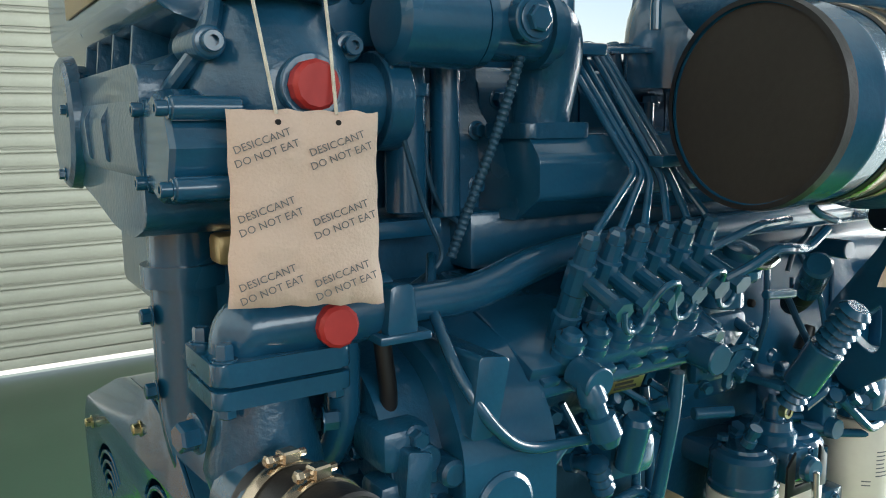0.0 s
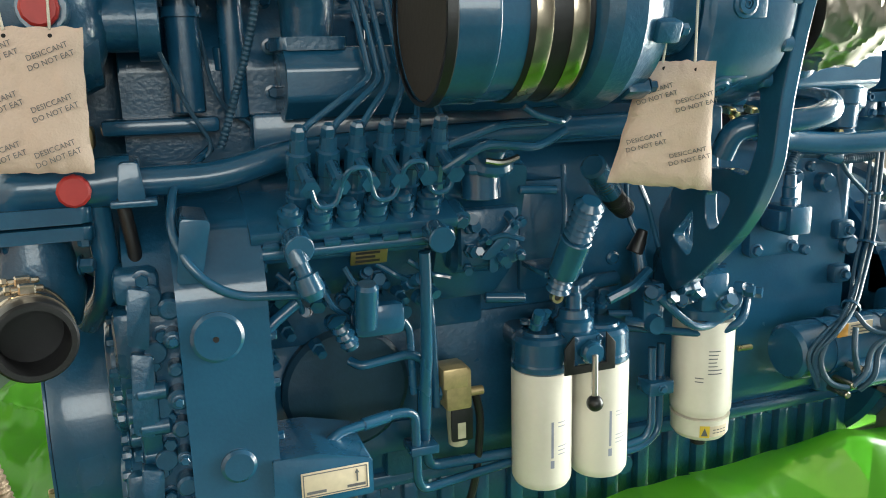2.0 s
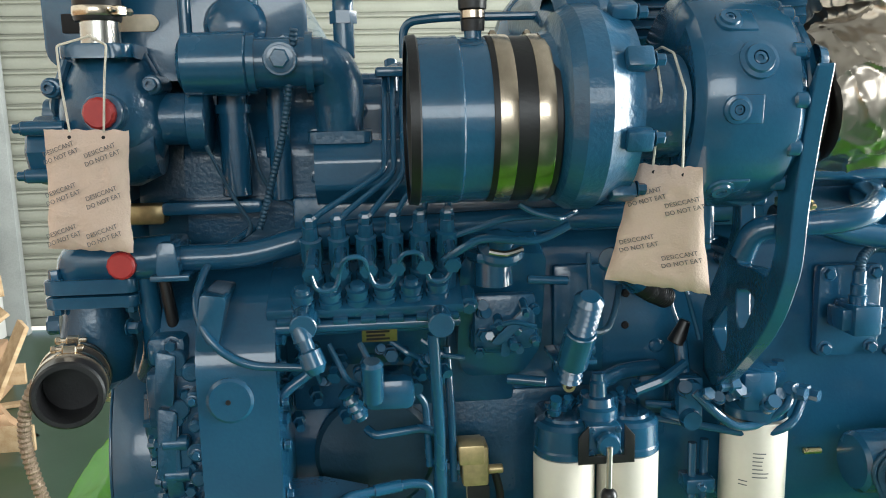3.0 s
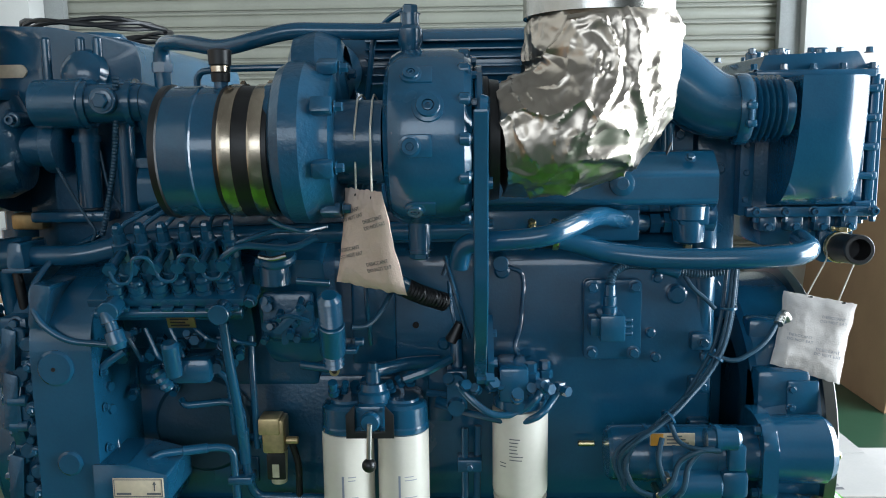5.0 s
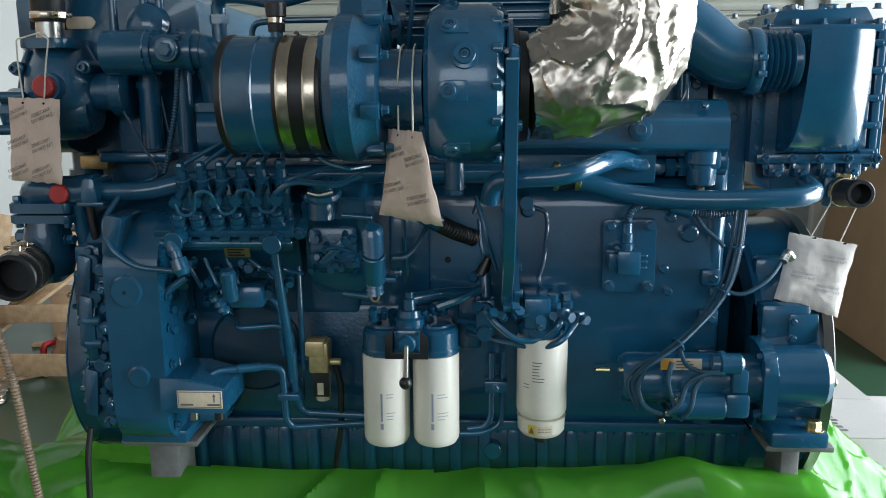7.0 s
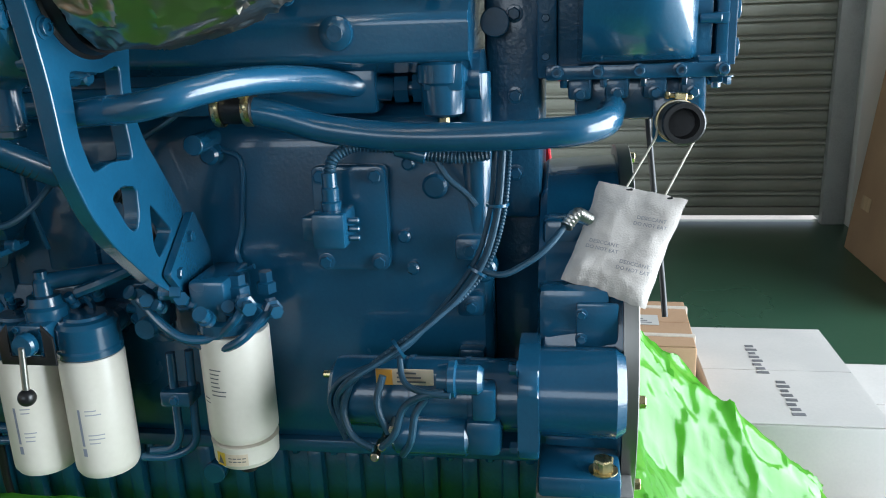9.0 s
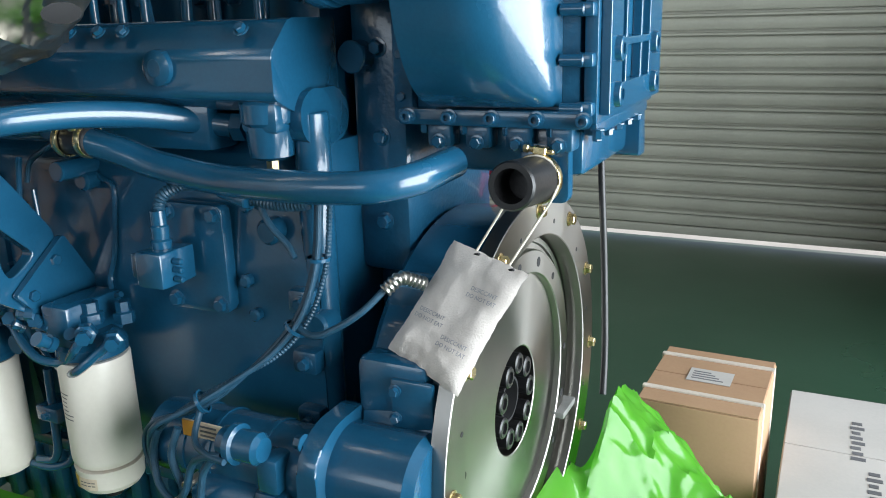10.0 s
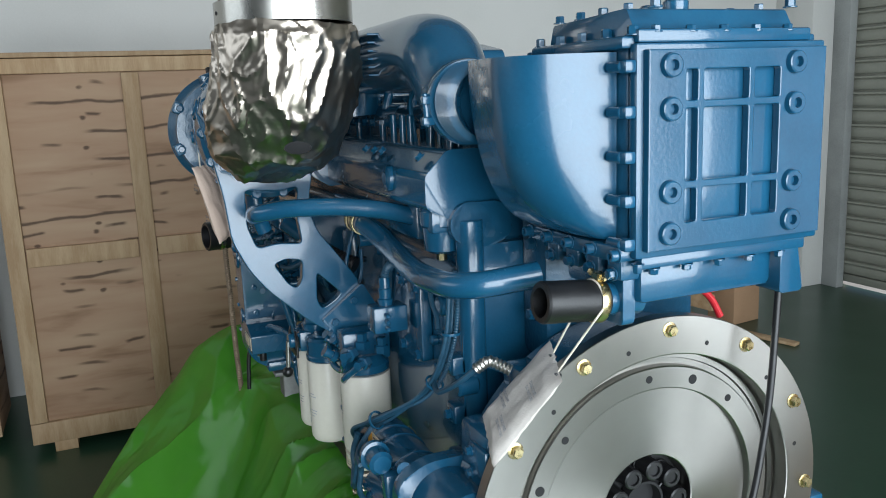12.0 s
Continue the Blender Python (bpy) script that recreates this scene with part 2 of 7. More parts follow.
surface("kraft", (0.67, 0.51, 0.42), 0.82, second=(0.60, 0.45, 0.365), scale=10, bump=0.4, fine=420)
surface("tyvek", (0.75, 0.69, 0.64), 0.75, second=(0.65, 0.59, 0.54), scale=10, bump=0.4, fine=420)
surface("string", (0.72, 0.66, 0.55), 0.85, scale=60, bump=0.4, fine=700)
surface("filter_white", (0.74, 0.69, 0.60), 0.34, second=(0.68, 0.63, 0.54), scale=6, bump=0.05)
surface("print", (0.13, 0.13, 0.14), 0.6, bump=0)
surface("print_faint", (0.38, 0.38, 0.42), 0.7, bump=0)
surface("print_blue", (0.30, 0.32, 0.40), 0.6, bump=0)
surface("label_yellow", (0.80, 0.55, 0.06), 0.5, bump=0)
surface("label_cream", (0.72, 0.60, 0.44), 0.45, bump=0.05)
surface("brass_plate", (0.40, 0.29, 0.13), 0.38, 0.8, bump=0.1)
surface("gold", (0.62, 0.47, 0.24), 0.34, 0.55, scale=30, bump=0.1)
surface("bowl", (0.55, 0.52, 0.36), 0.15, bump=0)
surface("cable", (0.018, 0.070, 0.120), 0.42, scale=60, bump=0.2, fine=500)
surface("cable_black", (0.010, 0.010, 0.011), 0.45, scale=40, bump=0.1)
surface("braid", (0.38, 0.28, 0.20), 0.5, 0.6, scale=50, bump=0.9, fine=420, stretch=(1, 1, 0.4))
surface("shutter_paint", (0.310, 0.310, 0.258), 0.42, second=(0.267, 0.267, 0.224), scale=2.2, bump=0.08, fine=60)
surface("jamb_paint", (0.33, 0.34, 0.33), 0.5, scale=3, bump=0.1)
surface("wall_paint", (0.64, 0.63, 0.60), 0.85, second=(0.59, 0.58, 0.55), scale=1.4, bump=0.12, fine=90)
surface("floor_epoxy", (0.017, 0.053, 0.029), 0.30, second=(0.024, 0.064, 0.038), scale=1.1, bump=0.06, fine=35, coat=0.0, rough_var=0.08)
# ceiling and grey walls are unseen, kept dark to cut bounced fill
surface("ceiling_paint", (0.20, 0.20, 0.20), 0.9, bump=0.1)
surface("grey_wall", (0.26, 0.27, 0.28), 0.85, second=(0.22, 0.23, 0.24), scale=1.4, bump=0.12, fine=90)
surface("pine", (0.46, 0.32, 0.19), 0.72, second=(0.35, 0.22, 0.115), scale=5, bump=0.35, fine=60, stretch=(5, 5, 0.7), random_tint=0.10)
surface("carton", (0.40, 0.245, 0.14), 0.8, second=(0.35, 0.21, 0.12), scale=4, bump=0.15, fine=110)
surface("carton_white", (0.47, 0.445, 0.42), 0.75, second=(0.42, 0.40, 0.38), scale=4, bump=0.12)
surface("strap", (0.66, 0.58, 0.50), 0.4, bump=0.05)
surface("stand_steel", (0.20, 0.20, 0.19), 0.5, 0.3, scale=20, bump=0.3)
surface("plywood", (0.50, 0.34, 0.20), 0.75, scale=5, bump=0.3, stretch=(4, 4, 0.8))
surface("concrete", (0.62, 0.60, 0.57), 0.85, scale=2, bump=0.2)
surface("red_paint", (0.60, 0.02, 0.03), 0.35, bump=0.05)
surface("orange", (0.75, 0.35, 0.04), 0.5, bump=0)


def plain(name):
    m = bpy.data.materials.new(name)
    m.use_nodes = True
    M[name] = m
    return m.node_tree.nodes, m.node_tree.links.new


# plywood faces of the crates: long dark grain lines and knots
n, link = plain("crate_board")
tc = n.new("ShaderNodeTexCoord")
mp = n.new("ShaderNodeMapping")
mp.inputs["Scale"].default_value = (1, 1.1, 7)
wave = n.new("ShaderNodeTexNoise")
wave.inputs["Scale"].default_value, wave.inputs["Detail"].default_value, wave.inputs["Distortion"].default_value = 1.7, 7, 0.35
dark = n.new("ShaderNodeValToRGB")
dark.color_ramp.elements[0].position, dark.color_ramp.elements[1].position = 0.25, 0.45
dark.color_ramp.elements[0].color, dark.color_ramp.elements[1].color = (0.21, 0.112, 0.058, 1), (0.38, 0.235, 0.145, 1)
e = dark.color_ramp.elements.new(0.75)
e.color = (0.44, 0.30, 0.19, 1)
kn = n.new("ShaderNodeTexVoronoi")
kn.inputs["Scale"].default_value = 5.5
kmp = n.new("ShaderNodeMapping")
kmp.inputs["Scale"].default_value = (1, 0.7, 1.2)
kr = n.new("ShaderNodeValToRGB")
kr.color_ramp.elements[0].position, kr.color_ramp.elements[1].position = 0.035, 0.07
kr.color_ramp.elements[0].color, kr.color_ramp.elements[1].color = (0.10, 0.05, 0.025, 1), (1, 1, 1, 1)
mul = n.new("ShaderNodeMix")
mul.data_type, mul.blend_type = "RGBA", "MULTIPLY"
mul.inputs["Factor"].default_value = 0.8
link(tc.outputs["Object"], mp.inputs["Vector"])
link(tc.outputs["Object"], kmp.inputs["Vector"])
link(mp.outputs["Vector"], wave.inputs["Vector"])
link(kmp.outputs["Vector"], kn.inputs["Vector"])
link(wave.outputs["Fac"], dark.inputs["Fac"])
link(kn.outputs["Distance"], kr.inputs["Fac"])
link(dark.outputs["Color"], mul.inputs["A"])
link(kr.outputs["Color"], mul.inputs["B"])
# veneer peeled round the log: the same dark streaks and knots return up the board
sep = n.new("ShaderNodeSeparateXYZ")
link(tc.outputs["Object"], sep.inputs["Vector"])


def calc(op, a, b=0.0, c=0.0):
    q = n.new("ShaderNodeMath")
    q.operation = op
    for k, v in enumerate((a, b, c)):
        if isinstance(v, (int, float)):
            q.inputs[k].default_value = v
        else:
            link(v, q.inputs[k])
    return q.outputs[0]


def cloud(scale, detail, stretch):
    q, s = n.new("ShaderNodeTexNoise"), n.new("ShaderNodeMapping")
    q.inputs["Scale"].default_value, q.inputs["Detail"].default_value = scale, detail
    s.inputs["Scale"].default_value = stretch
    link(tc.outputs["Object"], s.inputs["Vector"])
    link(s.outputs["Vector"], q.inputs["Vector"])
    return q.outputs["Fac"]


def fade(v, lo, hi, a, b):
    q = n.new("ShaderNodeMapRange")
    q.interpolation_type = "SMOOTHSTEP"
    for k, w in (("From Min", lo), ("From Max", hi), ("To Min", a), ("To Max", b)):
        q.inputs[k].default_value = w
    link(v, q.inputs["Value"])
    return q.outputs["Result"]


bend = cloud(2.6, 2, (1, 1, 0.5))
ragged = cloud(22, 3, (1, 0.5, 2.4))
height = calc("ADD", calc("MULTIPLY_ADD", bend, 0.10, sep.outputs["Z"]), calc("MULTIPLY", ragged, 0.013))
shade = None
for turn_z, phase, part_y, gate in ((0.135, 0.0, 1.9, 0.49), (0.135, 0.42, 4.7, 0.565)):
    near = calc("ABSOLUTE", calc("SUBTRACT", calc("FRACT", calc("MULTIPLY_ADD", height, 1 / turn_z, phase)), 0.5))
    along = cloud(part_y, 1.5, (1, 1, 0.9))
    streak = calc("MULTIPLY", fade(near, 0.015, 0.085, 1, 0), fade(along, gate, gate + 0.07, 0, 1))
    shade = streak if shade is None else calc("MAXIMUM", shade, streak)
ky = calc("MULTIPLY", calc("SUBTRACT", calc("FRACT", calc("MULTIPLY_ADD", sep.outputs["Y"], 1 / 0.47, 0.3)), 0.5), 0.47 * 0.75)
kz = calc("MULTIPLY", calc("SUBTRACT", calc("FRACT", calc("MULTIPLY_ADD", height, 1 / 0.135, 0.55)), 0.5), 0.135)
knot = fade(calc("ADD", calc("SQRT", calc("ADD", calc("MULTIPLY", ky, ky), calc("MULTIPLY", kz, kz))), calc("MULTIPLY", ragged, 0.012)), 0.010, 0.020, 1, 0)
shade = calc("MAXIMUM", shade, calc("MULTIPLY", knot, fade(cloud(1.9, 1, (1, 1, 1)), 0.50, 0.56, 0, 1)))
vein = n.new("ShaderNodeMix")
vein.data_type = "RGBA"
vein.inputs["B"].default_value = (0.060, 0.030, 0.016, 1)
link(calc("MULTIPLY", shade, 0.86), vein.inputs["Factor"])
link(mul.outputs["Result"], vein.inputs["A"])
link(vein.outputs["Result"], n["Principled BSDF"].inputs["Base Color"])
n["Principled BSDF"].inputs["Roughness"].default_value = 0.7
bp = n.new("ShaderNodeBump")
bp.inputs["Strength"].default_value, bp.inputs["Distance"].default_value = 0.3, 0.003
link(wave.outputs["Fac"], bp.inputs["Height"])
link(bp.outputs["Normal"], n["Principled BSDF"].inputs["Normal"])

# turned steel: fine circles round the crank axis
n, link = plain("turned_steel")
b = n["Principled BSDF"]
b.inputs["Metallic"].default_value, b.inputs["Roughness"].default_value = 1.0, 0.30
b.inputs["Anisotropic"].default_value = 0.80
tc = n.new("ShaderNodeTexCoord")
tn = n.new("ShaderNodeTangent")
tn.direction_type, tn.axis = "RADIAL", "X"
link(tn.outputs["Tangent"], b.inputs["Tangent"])
ns = n.new("ShaderNodeTexNoise")
ns.inputs["Scale"].default_value, ns.inputs["Detail"].default_value = 7, 5
link(tc.outputs["Object"], ns.inputs["Vector"])
rp = n.new("ShaderNodeValToRGB")
rp.color_ramp.elements[0].color, rp.color_ramp.elements[1].color = (0.24, 0.23, 0.215, 1), (0.40, 0.39, 0.365, 1)
link(ns.outputs["Fac"], rp.inputs["Fac"])
link(rp.outputs["Color"], b.inputs["Base Color"])

# crumpled foil
n, link = plain("foil")
b = n["Principled BSDF"]
b.inputs["Metallic"].default_value, b.inputs["Roughness"].default_value = 1.0, 0.30
b.inputs["Base Color"].default_value = (0.50, 0.435, 0.365, 1)
tc = n.new("ShaderNodeTexCoord")
ns = n.new("ShaderNodeTexNoise")
ns.noise_type = "RIDGED_MULTIFRACTAL"
ns.inputs["Scale"].default_value, ns.inputs["Detail"].default_value, ns.inputs["Distortion"].default_value = 22, 5, 0.9
link(tc.outputs["Object"], ns.inputs["Vector"])
bp = n.new("ShaderNodeBump")
bp.inputs["Strength"].default_value, bp.inputs["Distance"].default_value = 0.45, 0.004
link(ns.outputs["Fac"], bp.inputs["Height"])
link(bp.outputs["Normal"], b.inputs["Normal"])

# thin green film: part of the light goes through, folds shine
n, link = plain("green_film")
out = n["Material Output"]
b = n["Principled BSDF"]
b.inputs["Base Color"].default_value = (0.10, 0.52, 0.050, 1)
b.inputs["Roughness"].default_value = 0.20
b.inputs["Specular IOR Level"].default_value = 0.6
tc = n.new("ShaderNodeTexCoord")
ns = n.new("ShaderNodeTexNoise")
ns.inputs["Scale"].default_value, ns.inputs["Detail"].default_value, ns.inputs["Distortion"].default_value = 9, 5, 0.8
link(tc.outputs["Object"], ns.inputs["Vector"])
bp = n.new("ShaderNodeBump")
bp.inputs["Strength"].default_value, bp.inputs["Distance"].default_value = 0.35, 0.006
link(ns.outputs["Fac"], bp.inputs["Height"])
link(bp.outputs["Normal"], b.inputs["Normal"])
rp = n.new("ShaderNodeValToRGB")
rp.color_ramp.elements[0].color, rp.color_ramp.elements[1].color = (0.065, 0.28, 0.022, 1), (0.13, 0.41, 0.042, 1)
link(ns.outputs["Fac"], rp.inputs["Fac"])
link(rp.outputs["Color"], b.inputs["Base Color"])
tl = n.new("ShaderNodeBsdfTranslucent")
tl.inputs["Color"].default_value = (0.20, 0.62, 0.055, 1)
m1 = n.new("ShaderNodeMixShader")
m1.inputs[0].default_value = 0.38
link(b.outputs[0], m1.inputs[1])
link(tl.outputs[0], m1.inputs[2])
tr = n.new("ShaderNodeBsdfTransparent")
tr.inputs["Color"].default_value = (0.45, 0.95, 0.35, 1)
m2 = n.new("ShaderNodeMixShader")
m2.inputs[0].default_value = 0.14
link(m1.outputs[0], m2.inputs[1])
link(tr.outputs[0], m2.inputs[2])
link(m2.outputs[0], out.inputs["Surface"])
# ---- the hall ----
WX0, WX1, WY0, WY1, TOP = -2.60, 5.5, -6.0, 4.80, 4.4
SH0, SH1, SHTOP = -2.22, 3.10, 3.6     # the roller shutter's opening


def structure(name, bm, material, label, category):
    return thing(name, bm, material, label, category, kind="structure")


structure("floor", box((WX0 - 0.2, WY0 - 0.2, -0.2), (WX1 + 0.2, WY1 + 0.13, 0), 0), M["floor_epoxy"], "dark green glossy painted epoxy hall floor", "floor")
structure("ceiling", box((WX0 - 0.2, WY0 - 0.2, TOP), (WX1 + 0.2, WY1 + 0.6, TOP + 0.2), 0), M["ceiling_paint"], "unseen hall ceiling kept dark to limit bounced light", "ceiling")
structure("wall_west", box((WX0 - 0.2, WY0, 0), (WX0, WY1, TOP), 0), M["wall_paint"], "smooth white painted hall wall", "wall")
structure("wall_north", pierced([(WX0 - 0.2, 0), (SH0, 0), (SH0, SHTOP), (SH1, SHTOP), (SH1, 0), (WX1 + 0.2, 0), (WX1 + 0.2, TOP), (WX0 - 0.2, TOP)], [[(3.9, 1.85), (5.45, 1.85), (5.45, 3.5), (3.9, 3.5)]], "y", WY1, WY1 + 0.25, 0.002),
          M["wall_paint"], "white painted wall round the roller shutter", "wall")
# unseen wall, its opening made up to match the south fill lamp
structure("wall_south", pierced([(WX0 - 0.2, 0), (WX1 + 0.2, 0), (WX1 + 0.2, TOP), (WX0 - 0.2, TOP)], [[(-2.35, 2.0), (2.15, 2.0), (2.15, 3.8), (-2.35, 3.8)]], "y", WY0 - 0.2, WY0, 0.002),
          M["grey_wall"], "unseen grey wall with an added high opening for fill light", "wall")
structure("wall_east", pierced([(WY0 - 0.2, 0), (-2.15, 0), (-2.15, 3.7), (3.15, 3.7), (3.15, 0), (WY1 + 0.2, 0), (WY1 + 0.2, TOP), (WY0 - 0.2, TOP)], [], "x", WX1, WX1 + 0.2, 0.002),
          M["grey_wall"], "grey painted wall with a wide open gate", "wall")
structure("pillar", box((WX0, WY1 - 0.22, 0), (SH0 - 0.02, WY1, TOP), 0.006), M["wall_paint"], "white painted square pillar beside the shutter", "pillar")
structure("pillar", box((SH1 + 0.13, WY1 - 0.10, 0), (SH1 + 0.70, WY1, TOP), 0.006), M["wall_paint"], "white painted square pillar beside the shutter", "pillar")
structure("ground", box((-60, -60, -0.3), (60, 60, -0.02), 0), M["concrete"], "pale concrete yard ground outside the hall", "ground")

# roller shutter: each curved slat is a piece of it
shutter = root("roller_shutter", ((SH0 + SH1) / 2, WY1 + 0.1, 0), "closed grey-beige steel roller shutter with curved slats", "shutter", kind="structure")
PITCH = 0.116
bm = bmesh.new()
sect = [(0, -0.014), (0.007, -0.014), (0.009, 0.012), (0.030, 0.021), (0.060, 0.022), (0.080, 0.015), (0.084, 0.012), (0.086, 0.032), (0.092, 0.038), (0.102, 0.038), (0.107, 0.032), (0.109, -0.014), (0.116, -0.014)]
for (z0, y0), (z1, y1) in zip(sect, sect[1:]):
    bm.faces.new([bm.verts.new(p) for p in ((SH0 - 0.03, -y0, z0), (SH1 + 0.03, -y0, z0), (SH1 + 0.03, -y1, z1), (SH0 - 0.03, -y1, z1))])
bmesh.ops.remove_doubles(bm, verts=bm.verts, dist=1e-5)
bmesh.ops.solidify(bm, geom=bm.faces[:], thickness=0.0015)
slat_mesh = mesh_of("slat", bm, M["shutter_paint"], 40)
for k in range(int(SHTOP / PITCH)):
    s = place(new("slat", slat_mesh), shutter)
    s.matrix_basis = Matrix.Translation((0, WY1 + 0.10, 0.098 + k * PITCH))
part("bottom_bar", box((SH0 - 0.03, WY1 + 0.075, 0.042), (SH1 + 0.03, WY1 + 0.115, 0.100), 0.005), M["shutter_paint"], shutter)
for xx in (SH0, SH1):
    part("guide_rail", box((xx - 0.02, WY1 - 0.012, 0), (xx + 0.125, WY1 + 0.06, SHTOP), 0.004), M["jamb_paint"], shutter, "grey steel guide rail")

# ---- big crates along the west wall ----
def crate(x, y0, y1, h, label):
    c = root("wooden_crate", (x - 0.2, (y0 + y1) / 2, 0), label, "crate", "crates by the wall")
    part("panel", box((x - 0.42, y0, 0.06), (x - 0.02, y1, h - 0.03), 0.003), M["crate_board"], c, "plywood face with dark grain streaks and knots")
    for z0, z1 in ((0.05, 0.15), (h - 0.065, h)):
        part("rail", box((x - 0.03, y0, z0), (x + 0.005, y1, z1), 0.003), M["pine"], c)
    n = max(2, round((y1 - y0) / 0.55))
    for k in range(n + 1):
        yy = y0 + (y1 - y0 - 0.075) * k / n
        part("batten", box((x - 0.028, yy, 0.155), (x + 0.012, yy + 0.075, h - 0.07), 0.003), M["pine"], c)
        if k < n:
            zz = 0.48 * h + 0.02
            part("cross_batten", box((x - 0.028, yy + 0.08, zz), (x + 0.002, yy + (y1 - y0 - 0.075) / n - 0.005, zz + 0.085), 0.003), M["pine"], c)
    part("lid", box((x - 0.45, y0 - 0.015, h + 0.003), (x + 0.015, y1 + 0.015, h + 0.025), 0.003), M["pine"], c)
    for k in (0.08, 0.5, 0.92):
        yy = y0 + (y1 - y0) * k
        part("skid", box((x - 0.44, yy - 0.05, 0), (x, yy + 0.05, 0.058), 0.003), M["pine"], c)
    return c


crate(-1.66, -0.755, 0.995, 1.81, "tall pine export crate with nailed battens and dark grain")
crate(-1.85, -2.65, -0.90, 1.80, "neighbouring pine export crate with nailed battens")

# ---- cartons and floor clutter ----
def carton(name, corner, size, yaw, material, label, flaps=True, tape=None):
    c = new(name, mesh_of(name, box((0, 0, 0), size, 0.006, 2), material))
    c.matrix_basis = Matrix.Translation(corner) @ Matrix.Rotation(radians(yaw), 4, "Z")
    tagged(c, label, "box")
    w, d, h = size
    if flaps:
        f = part("flap", box((0.003, 0.003, h + 0.0005), (w - 0.003, d / 2 - 0.002, h + 0.004), 0.001, 1), material, c)
        g = part("flap", box((0.003, d / 2 + 0.002, h + 0.0005), (w - 0.003, d - 0.003, h + 0.004), 0.001, 1), material, c)
        for o in (f, g):
            o.matrix_parent_inverse = Matrix()
    return c


def on(ob, parent):
    ob.matrix_parent_inverse = Matrix()
    return ob


b1 = carton("cardboard_box", (1.435, 1.255, 0), (0.29, 0.36, 0.575), -2, M["carton"], "brown cardboard box with pale plastic straps and a shipping label")
for yy in (0.075, 0.30):
    on(part("strap", box((-0.003, yy - 0.008, 0.004), (0.293, yy + 0.008, 0.584), 0.002, 1), M["strap"], b1, "pale plastic strapping band"), b1)
on(part("shipping_label", box((0.09, 0.15, 0.5802), (0.20, 0.23, 0.5812), 0), M["carton_white"], b1, "white paper label"), b1)
for k in range(4):
    on(part("print_bar", box((0.10, 0.165 + 0.014 * k, 0.5812), (0.10 + 0.08 - 0.012 * k, 0.171 + 0.014 * k, 0.5816), 0), M["print"], b1), b1)
b2 = carton("white_carton", (1.775, 1.125, 0), (0.43, 0.675, 0.415), 0, M["carton_white"], "white cardboard carton with dark brand print", True)
for yy, xx in ((0.14, 0.21), (0.40, 0.175)):
    for k in range(8):
        on(part("print_bar", box((xx - 0.018 + 0.004 * (k % 2), yy - 0.09 + 0.028 * k, 0.4195), (xx + 0.016 - 0.005 * (k % 3), yy - 0.074 + 0.028 * k, 0.4203), 0), M["print"], b2), b2)
b3 = carton("white_carton", (2.225, 1.15, 0), (0.42, 0.58, 0.325), 0, M["carton_white"], "lower white cardboard carton beside the first", True)
b4 = carton("cardboard_box", (1.92, 0.74, 0), (0.34, 0.30, 0.17), 8, M["carton"], "small brown cardboard box on the floor")
big = carton("large_carton", (3.06, 4.24, 0), (1.25, 1.1, 1.72), -90, M["carton"], "huge brown corrugated shipping carton on the floor", False)
for v in big.data.vertices:
    if v.co.y < 0.3:                                           # the crushed side leans in
        v.co.y += 0.20 * v.co.z / 1.72
on(part("wooden_cap", box((-0.02, 0.185, 1.722), (1.27, 1.12, 1.79), 0.004), M["pine"], big, "pine lid frame"), big)
lean = Matrix.Rotation(-math.atan(0.20 / 1.72), 4, "X")
on(part("fold_line", box((-0.002, 0.0, 1.46), (1.25, 0.002, 1.468), 0), M["print"], big), big).matrix_basis = lean
on(part("sticker", box((0.30, -0.003, 1.02), (0.40, -0.0005, 1.14), 0), M["carton_white"], big, "white paper sticker"), big).matrix_basis = lean
on(part("dark_mark", box((0.30, -0.003, 1.255), (0.41, -0.0008, 1.365), 0), M["print"], big, "black printed square mark"), big).matrix_basis = lean
on(part("umbrella_mark", lathe([(0, 0), (0.0, 0.05), (0.002, 0.05), (0.002, 0)], (0.55, -0.0025, 1.30), (0, 1, 0), 20), M["print"], big, "printed keep-dry mark"), big).matrix_basis = lean
on(part("handle_print", box((0.12, -0.003, 0.28), (0.26, -0.0005, 0.36), 0.001, 1), M["plywood"], big), big).matrix_basis = lean

# dismantled crate wood and foil on the far floor
def plank(a, b, w, h, roll, label="loose sawn pine board from a dismantled crate"):
    a, b = Vector(a), Vector(b)
    o = thing("pine_board", box((0, -w / 2, -h / 2), ((b - a).length, w / 2, h / 2), 0.003), M["pine"], label, "board", "loose boards")
    o.matrix_basis = Matrix.Translation(a) @ (b - a).to_track_quat("X", "Z").to_matrix().to_4x4() @ Matrix.Rotation(radians(roll), 4, "X")


